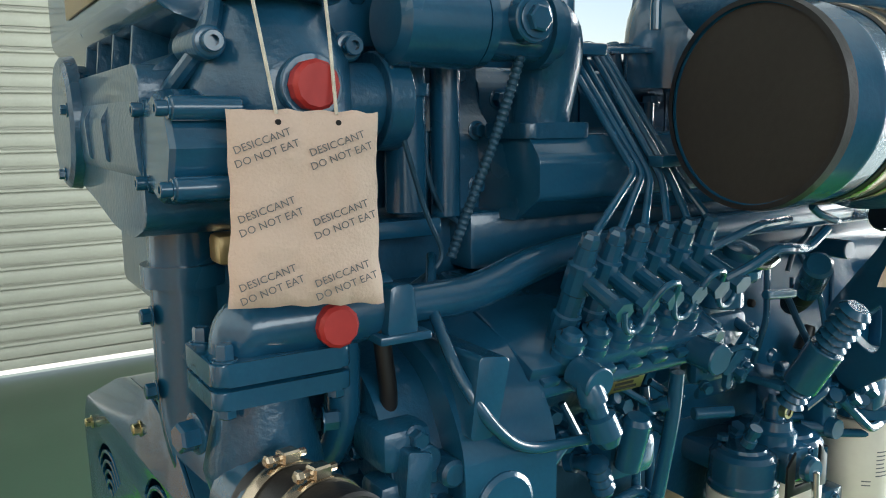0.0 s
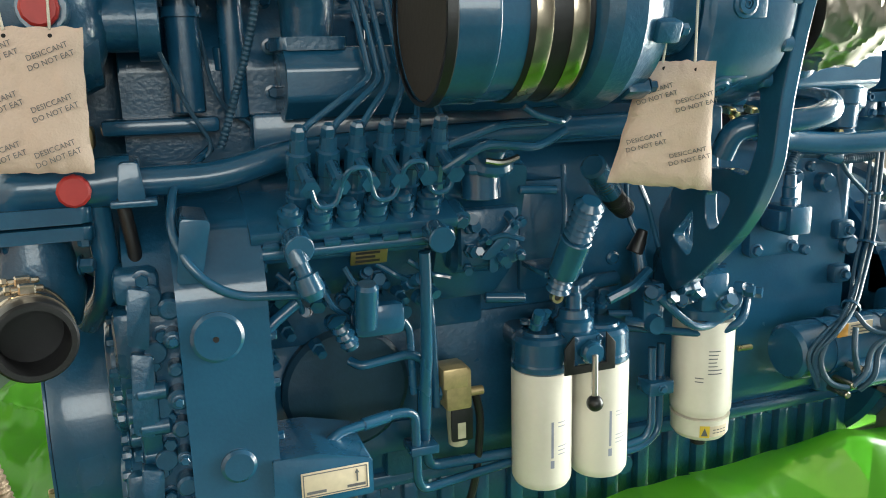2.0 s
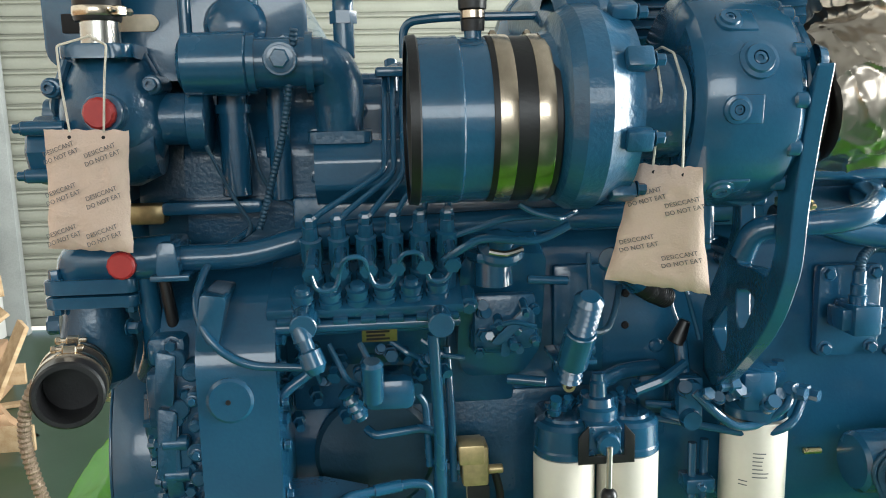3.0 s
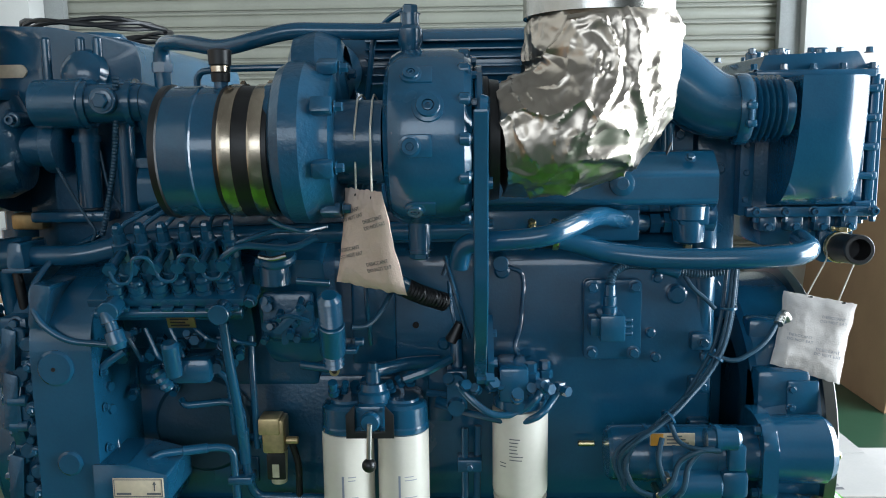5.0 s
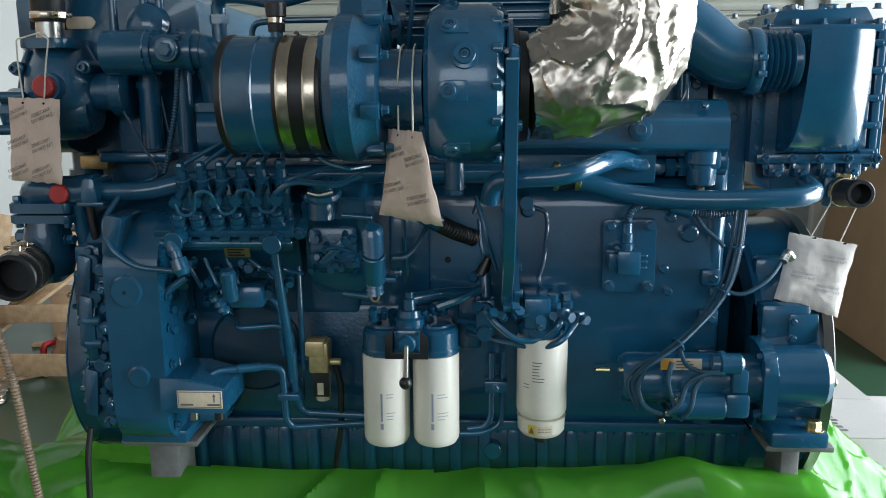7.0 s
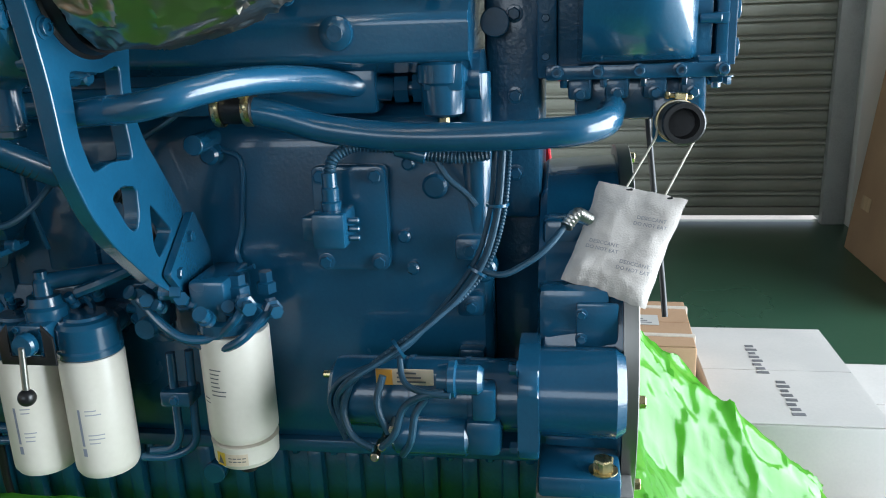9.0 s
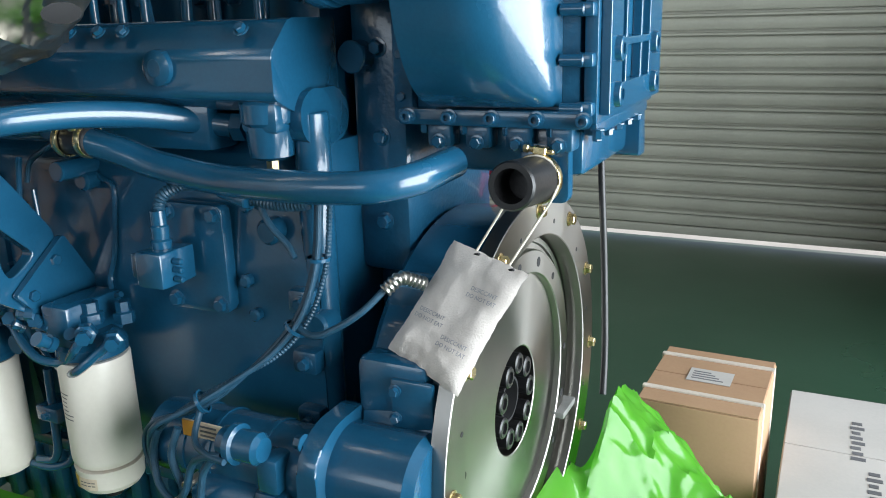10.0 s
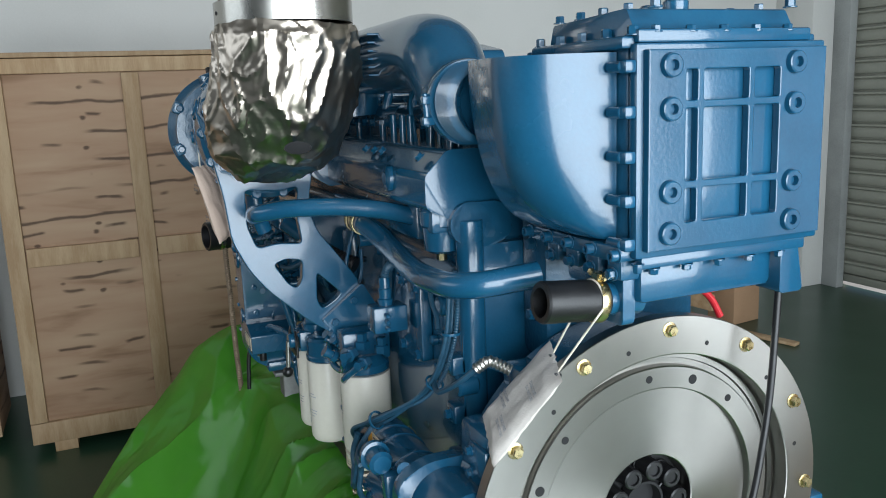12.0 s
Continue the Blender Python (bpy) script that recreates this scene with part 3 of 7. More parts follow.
for a, b, w, h, r in (((-1.95, 3.22, 0.012), (-1.18, 3.45, 0.012), 0.06, 0.02, 0), ((-2.2, 2.75, 0.02), (-1.55, 3.25, 0.55), 0.10, 0.022, 20),
                      ((-2.25, 3.2, 0.03), (-1.45, 2.9, 0.72), 0.10, 0.022, -15), ((-2.2, 2.85, 0.30), (-1.35, 2.95, 0.30), 0.10, 0.03, 90),
                      ((-1.80, 2.62, 0.012), (-1.42, 2.92, 0.012), 0.10, 0.022, 0), ((-1.5, 2.7, 0.05), (-1.25, 2.75, 0.60), 0.10, 0.022, 30),
                      ((-2.1, 2.6, 0.10), (-1.2, 2.62, 0.10), 0.12, 0.022, 90), ((-2.25, 3.0, 0.05), (-2.1, 3.1, 0.95), 0.11, 0.022, 10), ((-2.0, 2.75, 0.05), (-1.9, 3.0, 0.85), 0.10, 0.022, 60), ((-2.35, 2.9, 0.62), (-1.5, 3.15, 0.70), 0.11, 0.022, 80)):
    plank(a, b, w, h, r)
carton("cardboard_box", (-2.30, 2.15, 0), (0.55, 0.45, 0.50), 4, M["carton"], "brown cardboard box with closed flaps on the floor")
carton("cardboard_box", (-1.92, 3.40, 0), (0.22, 0.25, 0.28), 8, M["carton"], "small brown cardboard box on the floor by the boards")
bm = bmesh.new()
bmesh.ops.create_cube(bm, size=0.22)
bmesh.ops.subdivide_edges(bm, edges=bm.edges[:], cuts=9, use_grid_fill=True)
for v in bm.verts:
    q = v.co * 7
    v.co += 0.05 * Vector((noise.noise(q), noise.noise(q + Vector((3, 8, 1))), noise.noise(q + Vector((6, 2, 9)))))
    v.co.x *= 0.5 + 0.9 * max(0, 0.11 - v.co.z) / 0.22
    v.co.z = max(0.002, 0.075 + 0.85 * v.co.z)
o = thing("cardboard_scrap", bm, M["carton"], "crushed brown cardboard scrap lying on the floor", "cardboard", angle=18)
o.matrix_basis = pose(-1.52, 2.88, 0, 0, 0, 35)
bm = bmesh.new()
bmesh.ops.create_icosphere(bm, subdivisions=5, radius=0.3)
for v in bm.verts:
    k = noise.fractal(v.co * 9, 1, 2, 4) * 0.07
    v.co = Vector((v.co.x * 1.25, v.co.y, max(0, v.co.z * 0.33 + 0.04))) + v.co.normalized() * k
    v.co.z = max(0.003, v.co.z)
o = thing("foil_scrap", bm, M["foil"], "crumpled silver foil scrap lying on the floor", "foil", angle=10)
o.matrix_basis = Matrix.Translation((-2.0, 2.35, 0))
o = thing("chock_tool", tube([(-1.66, 2.82, 0.02), (-1.68, 2.87, 0.13), (-1.62, 2.93, 0.13), (-1.58, 2.95, 0.03)], 0.018, 0.03), M["red_paint"], "bright red painted steel shackle on the floor", "shackle")
# ---- stands and green plastic sheet ----
def stand(x0, x1, y0, y1, top):
    s = root("engine_stand", ((x0 + x1) / 2, (y0 + y1) / 2, 0), "grey steel support stand under the engine foot", "stand", "engine stands")
    part("plate", box((x0 - 0.01, y0, top - 0.012), (x1 + 0.03, y1, top - 0.001), 0.002), M["stand_steel"], s)
    part("post", box((x0 + 0.03, y0 + 0.03, 0.012), (x1 - 0.02, y1 - 0.03, top - 0.0125), 0.004), M["stand_steel"], s)
    part("base_plate", box((x0 - 0.03, y0 - 0.03, 0), (x1 + 0.03, y1 + 0.03, 0.0115), 0.002), M["stand_steel"], s)


for yy in (0.06, 0.56):
    stand(1.345, 1.43, yy, yy + 0.15, 0.872)
    stand(0.11, 0.22, yy, yy + 0.15, 0.862)

X0, X1, Y0, Y1 = -0.02, 1.44, 0.14, 0.64


def ridge(p, s, shift):
    return 1 - min(1, 2.4 * abs(noise.noise(p * s + Vector(shift))))


def thin(p, s, shift):
    return max(0, 1 - 4.5 * abs(noise.noise(p * s + Vector(shift)))) ** 1.4


def sheet_height(x, y):
    east, west = max(0, x - X1), max(X0 - x, 0)
    dy = max(Y0 - y, 0, y - Y1)
    d = math.hypot(max(1.8 * east, west), dy)
    z = 0.775 - 0.08 * min(d / 0.14, 1) ** 1.5 - 0.62 * max(0, min((d - 0.12) / 0.72, 1)) ** 1.1
    for bx, by, sx, sy, h in ((-0.38, 0.06, 0.22, 0.27, 0.31), (-0.34, -0.32, 0.28, 0.24, 0.18), (-0.20, 0.88, 0.22, 0.20, 0.30),
                              (1.22, 0.05, 0.40, 0.07, 0.095)):
        z += h * math.exp(-((x - bx) / sx) ** 2 - ((y - by) / sy) ** 2)
    if y < 0.04 and -0.1 < x < 1.5:
        z -= 0.40 * min(1, (0.04 - y) / 0.28) * min(1, (x + 0.1) / 0.25)
    if y > 0.6 and x > 1.2:
        z -= 0.25 * min(1, (y - 0.6) / 0.3) * min(1, (x - 1.2) / 0.15)
    # the high fold that leans on the flywheel
    fold = 0.865 - 0.95 * max(0, x - 1.5) - 0.9 * max(0, 0.70 - y) - 0.7 * max(0, y - 0.74) - 1.8 * max(0, y - 0.95) + 0.02 * noise.noise(Vector((x * 6, y * 6, 1)))
    if x > 1.44:
        z = max(z, z + (fold - z) * min(1, max(0, (x - 1.468) / 0.035)))
    p = Vector((x, y, 0))
    p += 0.06 * Vector((noise.noise(p * 5), noise.noise(p * 5 + Vector((7, 7, 0))), 0))
    away = Vector((x - 0.7, y - 0.4, 0))
    turn = math.atan2(away.y, away.x)
    rays = Vector((turn * 2.2, away.length * 0.7, 3))          # folds that fall away from the engine
    grow = min(d / 0.12, 1) * (1 - 0.5 * min(1, max(0, x - 1.36) * 8)) * (0.6 if y < 0 and x > 0 else 1)
    fine = 0.30 if x < 1.42 and y < 0.6 else 1.0
    z += grow * ((0.055 if x < 1.42 else 0.022) * ridge(rays, 1.6, (2, 1, 0)) + 0.030 * ridge(p, 3.2, (9, 4, 2)) + fine * (0.014 * thin(rays, 4.5, (5, 3, 0)) + 0.012 * thin(p, 5, (1, 4, 6)) + 0.007 * thin(p, 10, (3, 3, 3)) + 0.003 * thin(p, 21, (8, 3, 1)) + 0.012 * noise.noise(p * 6)) - 0.05)
    if x > 1.46:                                               # crumpled edge beside the flywheel
        z += min(1, (x - 1.46) / 0.04) * (0.016 * thin(p, 8, (4, 1, 2)) + 0.009 * thin(p, 15, (2, 6, 1)) + 0.004 * thin(p, 34, (5, 5, 5)))
    return max(z, 0.006 + 0.03 * max(0, ridge(p, 6, (2, 2, 5)) - 0.3))


bm = bmesh.new()
N, MM = 420, 330
grid = {}
for i in range(N + 1):
    for j in range(MM + 1):
        x, y = -1.0 + 3.0 * i / N, -0.98 + 2.4 * j / MM
        w = 0.02 * noise.noise(Vector((x * 4, y * 4, 7)))
        grid[i, j] = bm.verts.new((x + w, y - w, sheet_height(x, y)))
for i in range(N):
    for j in range(MM):
        q = [grid[i, j], grid[i + 1, j], grid[i + 1, j + 1], grid[i, j + 1]]
        c = sum((v.co for v in q), Vector()) / 4
        inside = X0 - 0.01 < c.x < X1 + 0.01 and Y0 - 0.01 < c.y < Y1 + 0.01
        edge = math.hypot(max(-0.45 - c.x, 0, c.x - 1.62), max(-0.45 - c.y, 0, c.y - 0.85))
        if not inside and edge < 0.36 + 0.12 * noise.noise(c * 3):
            bm.faces.new(q)
bmesh.ops.delete(bm, geom=[v for v in bm.verts if not v.link_faces], context="VERTS")
thing("plastic_sheet", bm, M["green_film"], "crumpled bright green plastic sheet draped round the engine base", "plastic sheet", angle=35)
# ---- the marine diesel engine ----
CY, CZ = 0.400, 0.965          # crank axis
ENG = root("marine_diesel_engine", (0.7, CY, 0.70), "blue painted six-cylinder marine diesel engine on steel stands", "engine")
P, PC = M["paint"], M["paint_cast"]

# crankcase
bm = prism(soft_poly([(0.205, 0.845), (0.19, 0.90), (0.178, 1.02), (0.178, 1.20), (0.19, 1.325), (0.215, 1.36), (0.56, 1.36), (0.585, 1.20), (0.57, 0.845)], 0.03), "x", 0.22, 1.262, 0.008)
block = part("crankcase", bm, P, ENG, "smooth blue crankcase side")
bm = box((0.225, 0.168, 1.09), (0.56, 0.30, 1.345), 0.01)
box((0.40, 0.172, 0.86), (0.70, 0.30, 1.11), 0.012, bm=bm)
part("side_cover", bm, PC, block)
# bolt holes are not cut: dark discs carry their shade
for x, z in ((0.735, 1.25), (0.735, 1.20), (0.56, 1.05), (0.56, 1.10), (0.63, 1.10)):
    part("bolt_hole", rod((x, 0.1755, z), (x, 0.19, z), 0.006, seg=12), M["near_black"], block)
# core plugs and bosses on the side
for x, z, r in ((1.20, 1.255, 0.017), (1.262, 1.14, 0.018), (0.89, 1.30, 0.014)):
    part("core_plug", rod((x, 0.163, z), (x, 0.20, z), r, bevel=0.004), P, block)
part("rear_pillar", rod((1.252, 0.200, 0.86), (1.252, 0.200, 1.40), 0.022), P, block)
part("rear_wall", box((1.262, 0.33, 0.86), (1.335, 0.56, 1.36), 0.006), PC, block)
for z in (0.93, 1.01, 1.09, 1.17):
    part("wall_lug", box((1.225, 0.160, z - 0.016), (1.262, 0.19, z + 0.016), 0.006), PC, block)
    bolt(block, (1.246, 0.160, z), (0, -1, 0), 0.008, 0.008)

# sump with ribs below its rail
bm = box((0.16, 0.215, 0.70), (1.36, 0.56, 0.838), 0.02)
sump = part("oil_sump", bm, PC, ENG, "ribbed blue cast oil sump")
part("sump_rail", box((0.15, 0.190, 0.836), (1.365, 0.58, 0.858), 0.004), P, sump)
bm = box((0, 0.196, 0.705), (0.026, 0.222, 0.836), 0.008)
rib_mesh = mesh_of("rib", bm, PC)
for k in range(19):
    r = place(new("rib", rib_mesh), sump)
    r.matrix_basis = Matrix.Translation((0.19 + 0.0605 * k, 0, 0))
for k in range(20):
    bolt(sump, (0.172 + 0.0605 * k, 0.205, 0.836), (0, 0, -1), 0.007, 0.008)
part("drain_boss", rod((0.825, 0.19, 0.79), (0.825, 0.23, 0.79), 0.018), P, sump)

# gear housing and its front cover
mount(0.019, -0.003, 0.011)
bm = prism(soft_poly([(0.0, 0.90), (0.0, 1.225), (0.045, 1.285), (0.20, 1.335), (0.52, 1.335), (0.70, 1.22), (0.72, 0.92), (0.62, 0.86), (0.05, 0.86)], 0.03), "x", 0.105, 0.205, 0.010)
gear = part("gear_housing", bm, P, ENG, "blue cast timing gear housing")
bm = prism(soft_poly([(0.028, 0.90), (0.028, 1.20), (0.07, 1.27), (0.2, 1.32), (0.55, 1.32), (0.68, 1.2), (0.70, 0.92), (0.60, 0.87), (0.07, 0.87)], 0.03), "x", 0.052, 0.108, 0.006)
part("housing_flange", bm, PC, gear)
part("cover_rib", prism(soft_poly([(0.108, 1.232), (0.135, 1.232), (0.150, 1.30), (0.118, 1.305)], 0.006), "y", -0.003, 0.09, 0.004), P, gear)
for x, z, r in ((0.146, 1.166, 0.030), (0.157, 1.005, 0.021)):
    part("boss", lathe([(0, 0), (0, r - 0.004), (0.003, r), (0.012, r + 0.001), (0.012, 0)], (x, -0.005, z), (0, 1, 0), 32), P, gear)
# dark disc painted as the shaded hole in the boss
part("boss_hole", rod((0.144, -0.0062, 1.165), (0.144, 0.002, 1.165), 0.0035, seg=10, bevel=0), M["near_black"], gear)
for k in range(11):
    z = 0.905 + 0.033 * k
    bolt(gear, (0.080 + 0.008 * math.sin(k * 1.7), 0.028, z), (0, -1, 0), 0.008, 0.011)
    if k % 2:
        part("lug", rod((0.078, 0.015, z + 0.015), (0.078, 0.05, z + 0.015), 0.013), PC, gear)
for z in (0.90, 0.96, 1.02, 1.09, 1.15, 1.20):
    bolt(gear, (0.207, 0.03, z), (1, 0, 0), 0.006, 0.007)
# the ribbed round covers that face the front end
bm = lathe([(0, 0), (0, 0.075), (0.006, 0.083), (0.020, 0.085), (0.030, 0.095), (0.030, 0)], (0.022, 0.135, 1.10), (1, 0, 0), 40)
part("front_cover", bm, P, gear, "round blue cover plate")
for k in range(8):
    a = k * math.pi / 4 + 0.2
    bolt(gear, (0.050, 0.135 + 0.088 * math.cos(a), 1.10 + 0.088 * math.sin(a)), (-1, 0, 0), 0.006, 0.008)
for lo, hi in (((0.035, 0.022, 1.12), (0.075, 0.065, 1.20)), ((0.03, 0.03, 0.93), (0.07, 0.07, 1.0)), ((0.04, 0.025, 1.205), (0.09, 0.09, 1.245))):
    part("cast_lug", box(lo, hi, 0.010), PC, gear)

for r0, r1, x0, x1 in ((0.098, 0.112, 0.040, 0.062), (0.126, 0.140, 0.054, 0.076)):
    arc = [(0.150 - r1 * math.cos(a), 1.085 + r1 * math.sin(a)) for a in (math.radians(-35 + 11 * k) for k in range(14))]
    back = [(0.150 - r0 * math.cos(a), 1.085 + r0 * math.sin(a)) for a in (math.radians(-35 + 11 * k) for k in range(14))]
    part("arc_flange", prism(arc + back[::-1], "x", x0, x1, 0.003), PC, gear)
    for k in range(8):
        a = math.radians(-28 + 18.5 * k)
        r = (r0 + r1) / 2
        part("flange_lug", rod((x0 - 0.002, 0.150 - r * math.cos(a), 1.085 + r * math.sin(a)), (x1 + 0.012, 0.150 - r * math.cos(a), 1.085 + r * math.sin(a)), 0.0105, bevel=0.003, seg=16), PC, gear)
        bolt(gear, (x0 - 0.002, 0.150 - r * math.cos(a), 1.085 + r * math.sin(a)), (-1, 0, 0), 0.0068, 0.008)

# pulley guard: a flat box with an arched top, its front plate pierced by arc slots
def arc_slot(cy, cz, r, a0, a1, w=0.0042):
    n = 9
    out = [(cy + (r + w) * math.cos(a0 + (a1 - a0) * s / n), cz + (r + w) * math.sin(a0 + (a1 - a0) * s / n)) for s in range(n + 1)]
    back = [(cy + (r - w) * math.cos(a0 + (a1 - a0) * s / n), cz + (r - w) * math.sin(a0 + (a1 - a0) * s / n)) for s in range(n + 1)]
    return out + back[::-1]


mount()
guard_edge = [(0.25 - 0.25 * math.sin(a), 0.970 - 0.25 * math.cos(a)) for a in (math.pi * k / 28 for k in range(27))]
guard_edge += soft_poly([(0.25, 1.220), (0.33, 1.205), (0.55, 1.118), (0.575, 1.07), (0.55, 0.86), (0.45, 0.745), (0.25, 0.720)], 0.04, 5)[6:-6]
holes = []
for cy, cz in ((0.185, 1.045), (0.43, 1.005)):
    for k in range(5):
        r = 0.018 + 0.0135 * k
        for a0 in (0.5, 3.6):
            holes.append(arc_slot(cy, cz, r, a0, a0 + 2.0))
guard = part("pulley_guard", pierced(guard_edge, holes, "x", 0.0, 0.004, 0.0008), P, ENG, "blue sheet steel pulley guard with arc slots")
part("guard_wall", pierced(guard_edge, [[(0.30 + (u - 0.30) * 0.985, 0.96 + (v - 0.96) * 0.985) for u, v in guard_edge]], "x", 0.0045, 0.118, 0.0008), P, guard)
# shade inside the guard is put into this plate's colour
part("guard_back", prism(guard_edge, "x", 0.1185, 0.122, 0.001), M["paint_shaded"], guard)
for y, z in ((0.515, 1.090), (0.245, 1.165), (0.06, 1.115), (0.035, 0.93), (0.30, 0.90), (0.52, 0.90)):
    bolt(guard, (-0.0005, y, z), (-1, 0, 0), 0.007, 0.008, M["zinc"])
st_ = part("sticker", box((0.03, -0.055, 0), (0.075, 0.055, 0.0012), 0), M["label_cream"], guard, "cream paper label")
st_.matrix_basis = Matrix.Translation((0, 0.345, 1.1925)) @ Matrix.Rotation(radians(-18.5), 4, "X")
guard.matrix_basis = Matrix.Translation((-0.046, 0.15, 0)) @ Matrix.Rotation(radians(3.1), 4, "Z")

# heat exchanger and expansion tank over the front end
mount()
bm = prism(soft_poly([(0.155, 1.56), (0.155, 1.425), (0.215, 1.408), (0.30, 1.412), (0.40, 1.430), (0.50, 1.444), (0.575, 1.475), (0.595, 1.53), (0.56, 1.56)], 0.02), "x", -0.088, 0.0, 0.012)
hx = part("heat_exchanger", bm, PC, ENG, "blue cast heat exchanger housing with cooling ribs")
part("core_drum", prism(soft_poly([(-0.090, 1.46), (-0.0935, 1.515), (-0.080, 1.552), (-0.052, 1.572), (0.0, 1.578), (0.0, 1.46)], 0.015), "y", 0.16, 0.57, 0.006), PC, hx)
for y in (0.285, 0.38, 0.47, 0.55):
    part("rib", prism(soft_poly([(-0.094, 1.475), (-0.0965, 1.515), (-0.066, 1.565), (-0.060, 1.615), (-0.02, 1.615), (-0.02, 1.46)], 0.004), "y", y, y + 0.007, 0.002), PC, hx)
part("round_end", lathe([(0, 0), (0, 0.070), (0.004, 0.076), (0.016, 0.078), (0.016, 0.068), (0.03, 0.066), (0.03, 0)], (-0.102, 0.515, 1.512), (1, 0, 0), 44), PC, hx)
for a in (2.9, 4.6):
    bolt(hx, (-0.102, 0.515 + 0.060 * math.cos(a), 1.512 + 0.060 * math.sin(a)), (-1, 0, 0), 0.006, 0.006)
mount(0.026, 0.010, -0.022)
bm = prism(soft_poly([(-0.100, 1.628), (-0.100, 1.735), (-0.06, 1.758), (0.10, 1.752), (0.135, 1.745), (0.235, 1.728), (0.248, 1.705), (0.248, 1.625), (0.10, 1.602), (-0.02, 1.604)], 0.02), "y", 0.145, 0.76, 0.014)
tank = part("expansion_tank", bm, P, ENG, "glossy blue coolant expansion tank")
for x in (0.085, 0.145, 0.175):
    part("rib", rod((x, 0.147, 1.64), (x, 0.147, 1.735), 0.009, bevel=0.004), P, tank)
part("filler_neck", lathe([(0, 0), (0, 0.05), (0.01, 0.052), (0.018, 0.046), (0.018, 0)], (0.06, 0.42, 1.752), (0, 0, 1)), P, tank)
part("name_plate", prism(soft_poly([(-0.005, 1.668), (0.045, 1.668), (0.052, 1.679), (0.045, 1.690), (-0.005, 1.690)], 0.004), "y", 0.1405, 0.1452, 0.001), M["label_cream"], tank, "small cream warning plate")
part("name_plate_band", box((-0.075, 0.141, 1.667), (-0.004, 0.1452, 1.692), 0.001), M["near_black"], tank)
part("side_plate", box((-0.1035, 0.21, 1.660), (-0.1003, 0.58, 1.725), 0.002), M["brass_plate"], tank, "engraved bronze maker's plate")
part("dome", lathe([(0, 0.042), (0.012, 0.042), (0.026, 0.034), (0.036, 0.018), (0.039, 0)], (0.152, 0.15, 1.672), (0, -1, 0.25), 32), P, tank)
for x, z in ((0.19, 1.64), (0.215, 1.655), (0.235, 1.645)):
    bolt(tank, (x, 0.143, z), (0, -1, 0), 0.006, 0.008)
coil = []
for k in range(90):
    a = k * 2 * math.pi / 30
    coil.append((0.096 + (0.135 + 0.006 * math.sin(k * 0.37)) * math.cos(a), 0.40 + 0.15 * math.sin(a), 1.747 + 0.004 * (k // 30) + 0.005 * math.sin(k * 0.9)))
thing("coiled_cable", tube(coil, 0.0045, 0.002, 8, steps=1), M["cable_black"], "coiled black electrical cable lying on the tank", "cable")

# thermostat housing with the upright hose
mount(0.038, 0.014, -0.011)
bm = lathe([(0, 0.030), (0.02, 0.055), (0.06, 0.072), (0.11, 0.070), (0.15, 0.050), (0.165, 0.043), (0.165, 0)], (-0.022, 0.125, 1.465), (0, 0, 1), 40)
rod((-0.02, 0.125, 1.54), (0.085, 0.125, 1.54), 0.035, bm=bm)
rod((0.075, 0.125, 1.54), (0.10, 0.125, 1.54), 0.046, bm=bm)
therm = part("thermostat_housing", bm, PC, ENG, "blue cast thermostat housing")
part("flange", prism(soft_poly([(-0.068, 0.05), (0.022, 0.05), (0.022, 0.155), (-0.068, 0.155)], 0.02), "z", 1.618, 1.636, 0.003), P, therm)
for x, y, z in ((-0.086, 0.085, 1.583), (0.036, 0.095, 1.585)):
    part("lug", rod((x, y - 0.012, z), (x, y + 0.05, z), 0.013), PC, therm)
    bolt(therm, (x, y - 0.012, z), (0, -1, 0), 0.0085, 0.010, socket=True)
part("cap_seat", rod((-0.016, 0.042, 1.55), (-0.012, 0.12, 1.545), 0.026), PC, therm)
part("red_plug", lathe([(0, 0), (0, 0.017), (0.004, 0.020), (0.014, 0.020), (0.014, 0)], (-0.017, 0.028, 1.55), (0, 1, 0), 12), M["red_cap"], therm, "red plastic plug")
part("steel_pipe", rod((-0.024, 0.09, 1.634), (-0.022, 0.09, 1.70), 0.0245), M["steel"], therm, "bare steel pipe stub")
up_hose = part("upright_hose", lathe([(0, 0), (0, 0.028), (0.003, 0.0295), (0.165, 0.0295), (0.168, 0.028), (0.168, 0.022), (0.13, 0.021), (0.13, 0)], (-0.025, 0.09, 1.665), (0.01, 0, 1), 32), M["rubber"], ENG, "upright black rubber hose with steel clamps")
for z in (1.677, 1.738):
    ring_clamp(up_hose, (-0.0245, 0.09, z), (0.01, 0, 1), 0.0292, 0.012, screw=(1, -0.5, 0))
# side cap
mount()
cap = part("round_cover", lathe([(0, 0), (0, 0.040), (0.004, 0.044), (0.012, 0.0455), (0.060, 0.0455), (0.060, 0)], (-0.086, 0.118, 1.492), (1, 0.03, 0), 8), P, ENG, "blue octagonal end cover")
for y, z in ((0.076, 1.522), (0.076, 1.462), (0.158, 1.462), (0.158, 1.522)):
    part("bolt_boss", rod((-0.084, y, z), (-0.03, y, z), 0.0095), P, cap)
    bolt(cap, (-0.084, y, z), (-1, 0, 0), 0.0062, 0.009, socket=True)
part("body", lathe([(0, 0.049), (0.02, 0.056), (0.07, 0.054), (0.10, 0.04), (0.10, 0)], (-0.028, 0.135, 1.495), (1, 0, 0), 36), PC, cap)
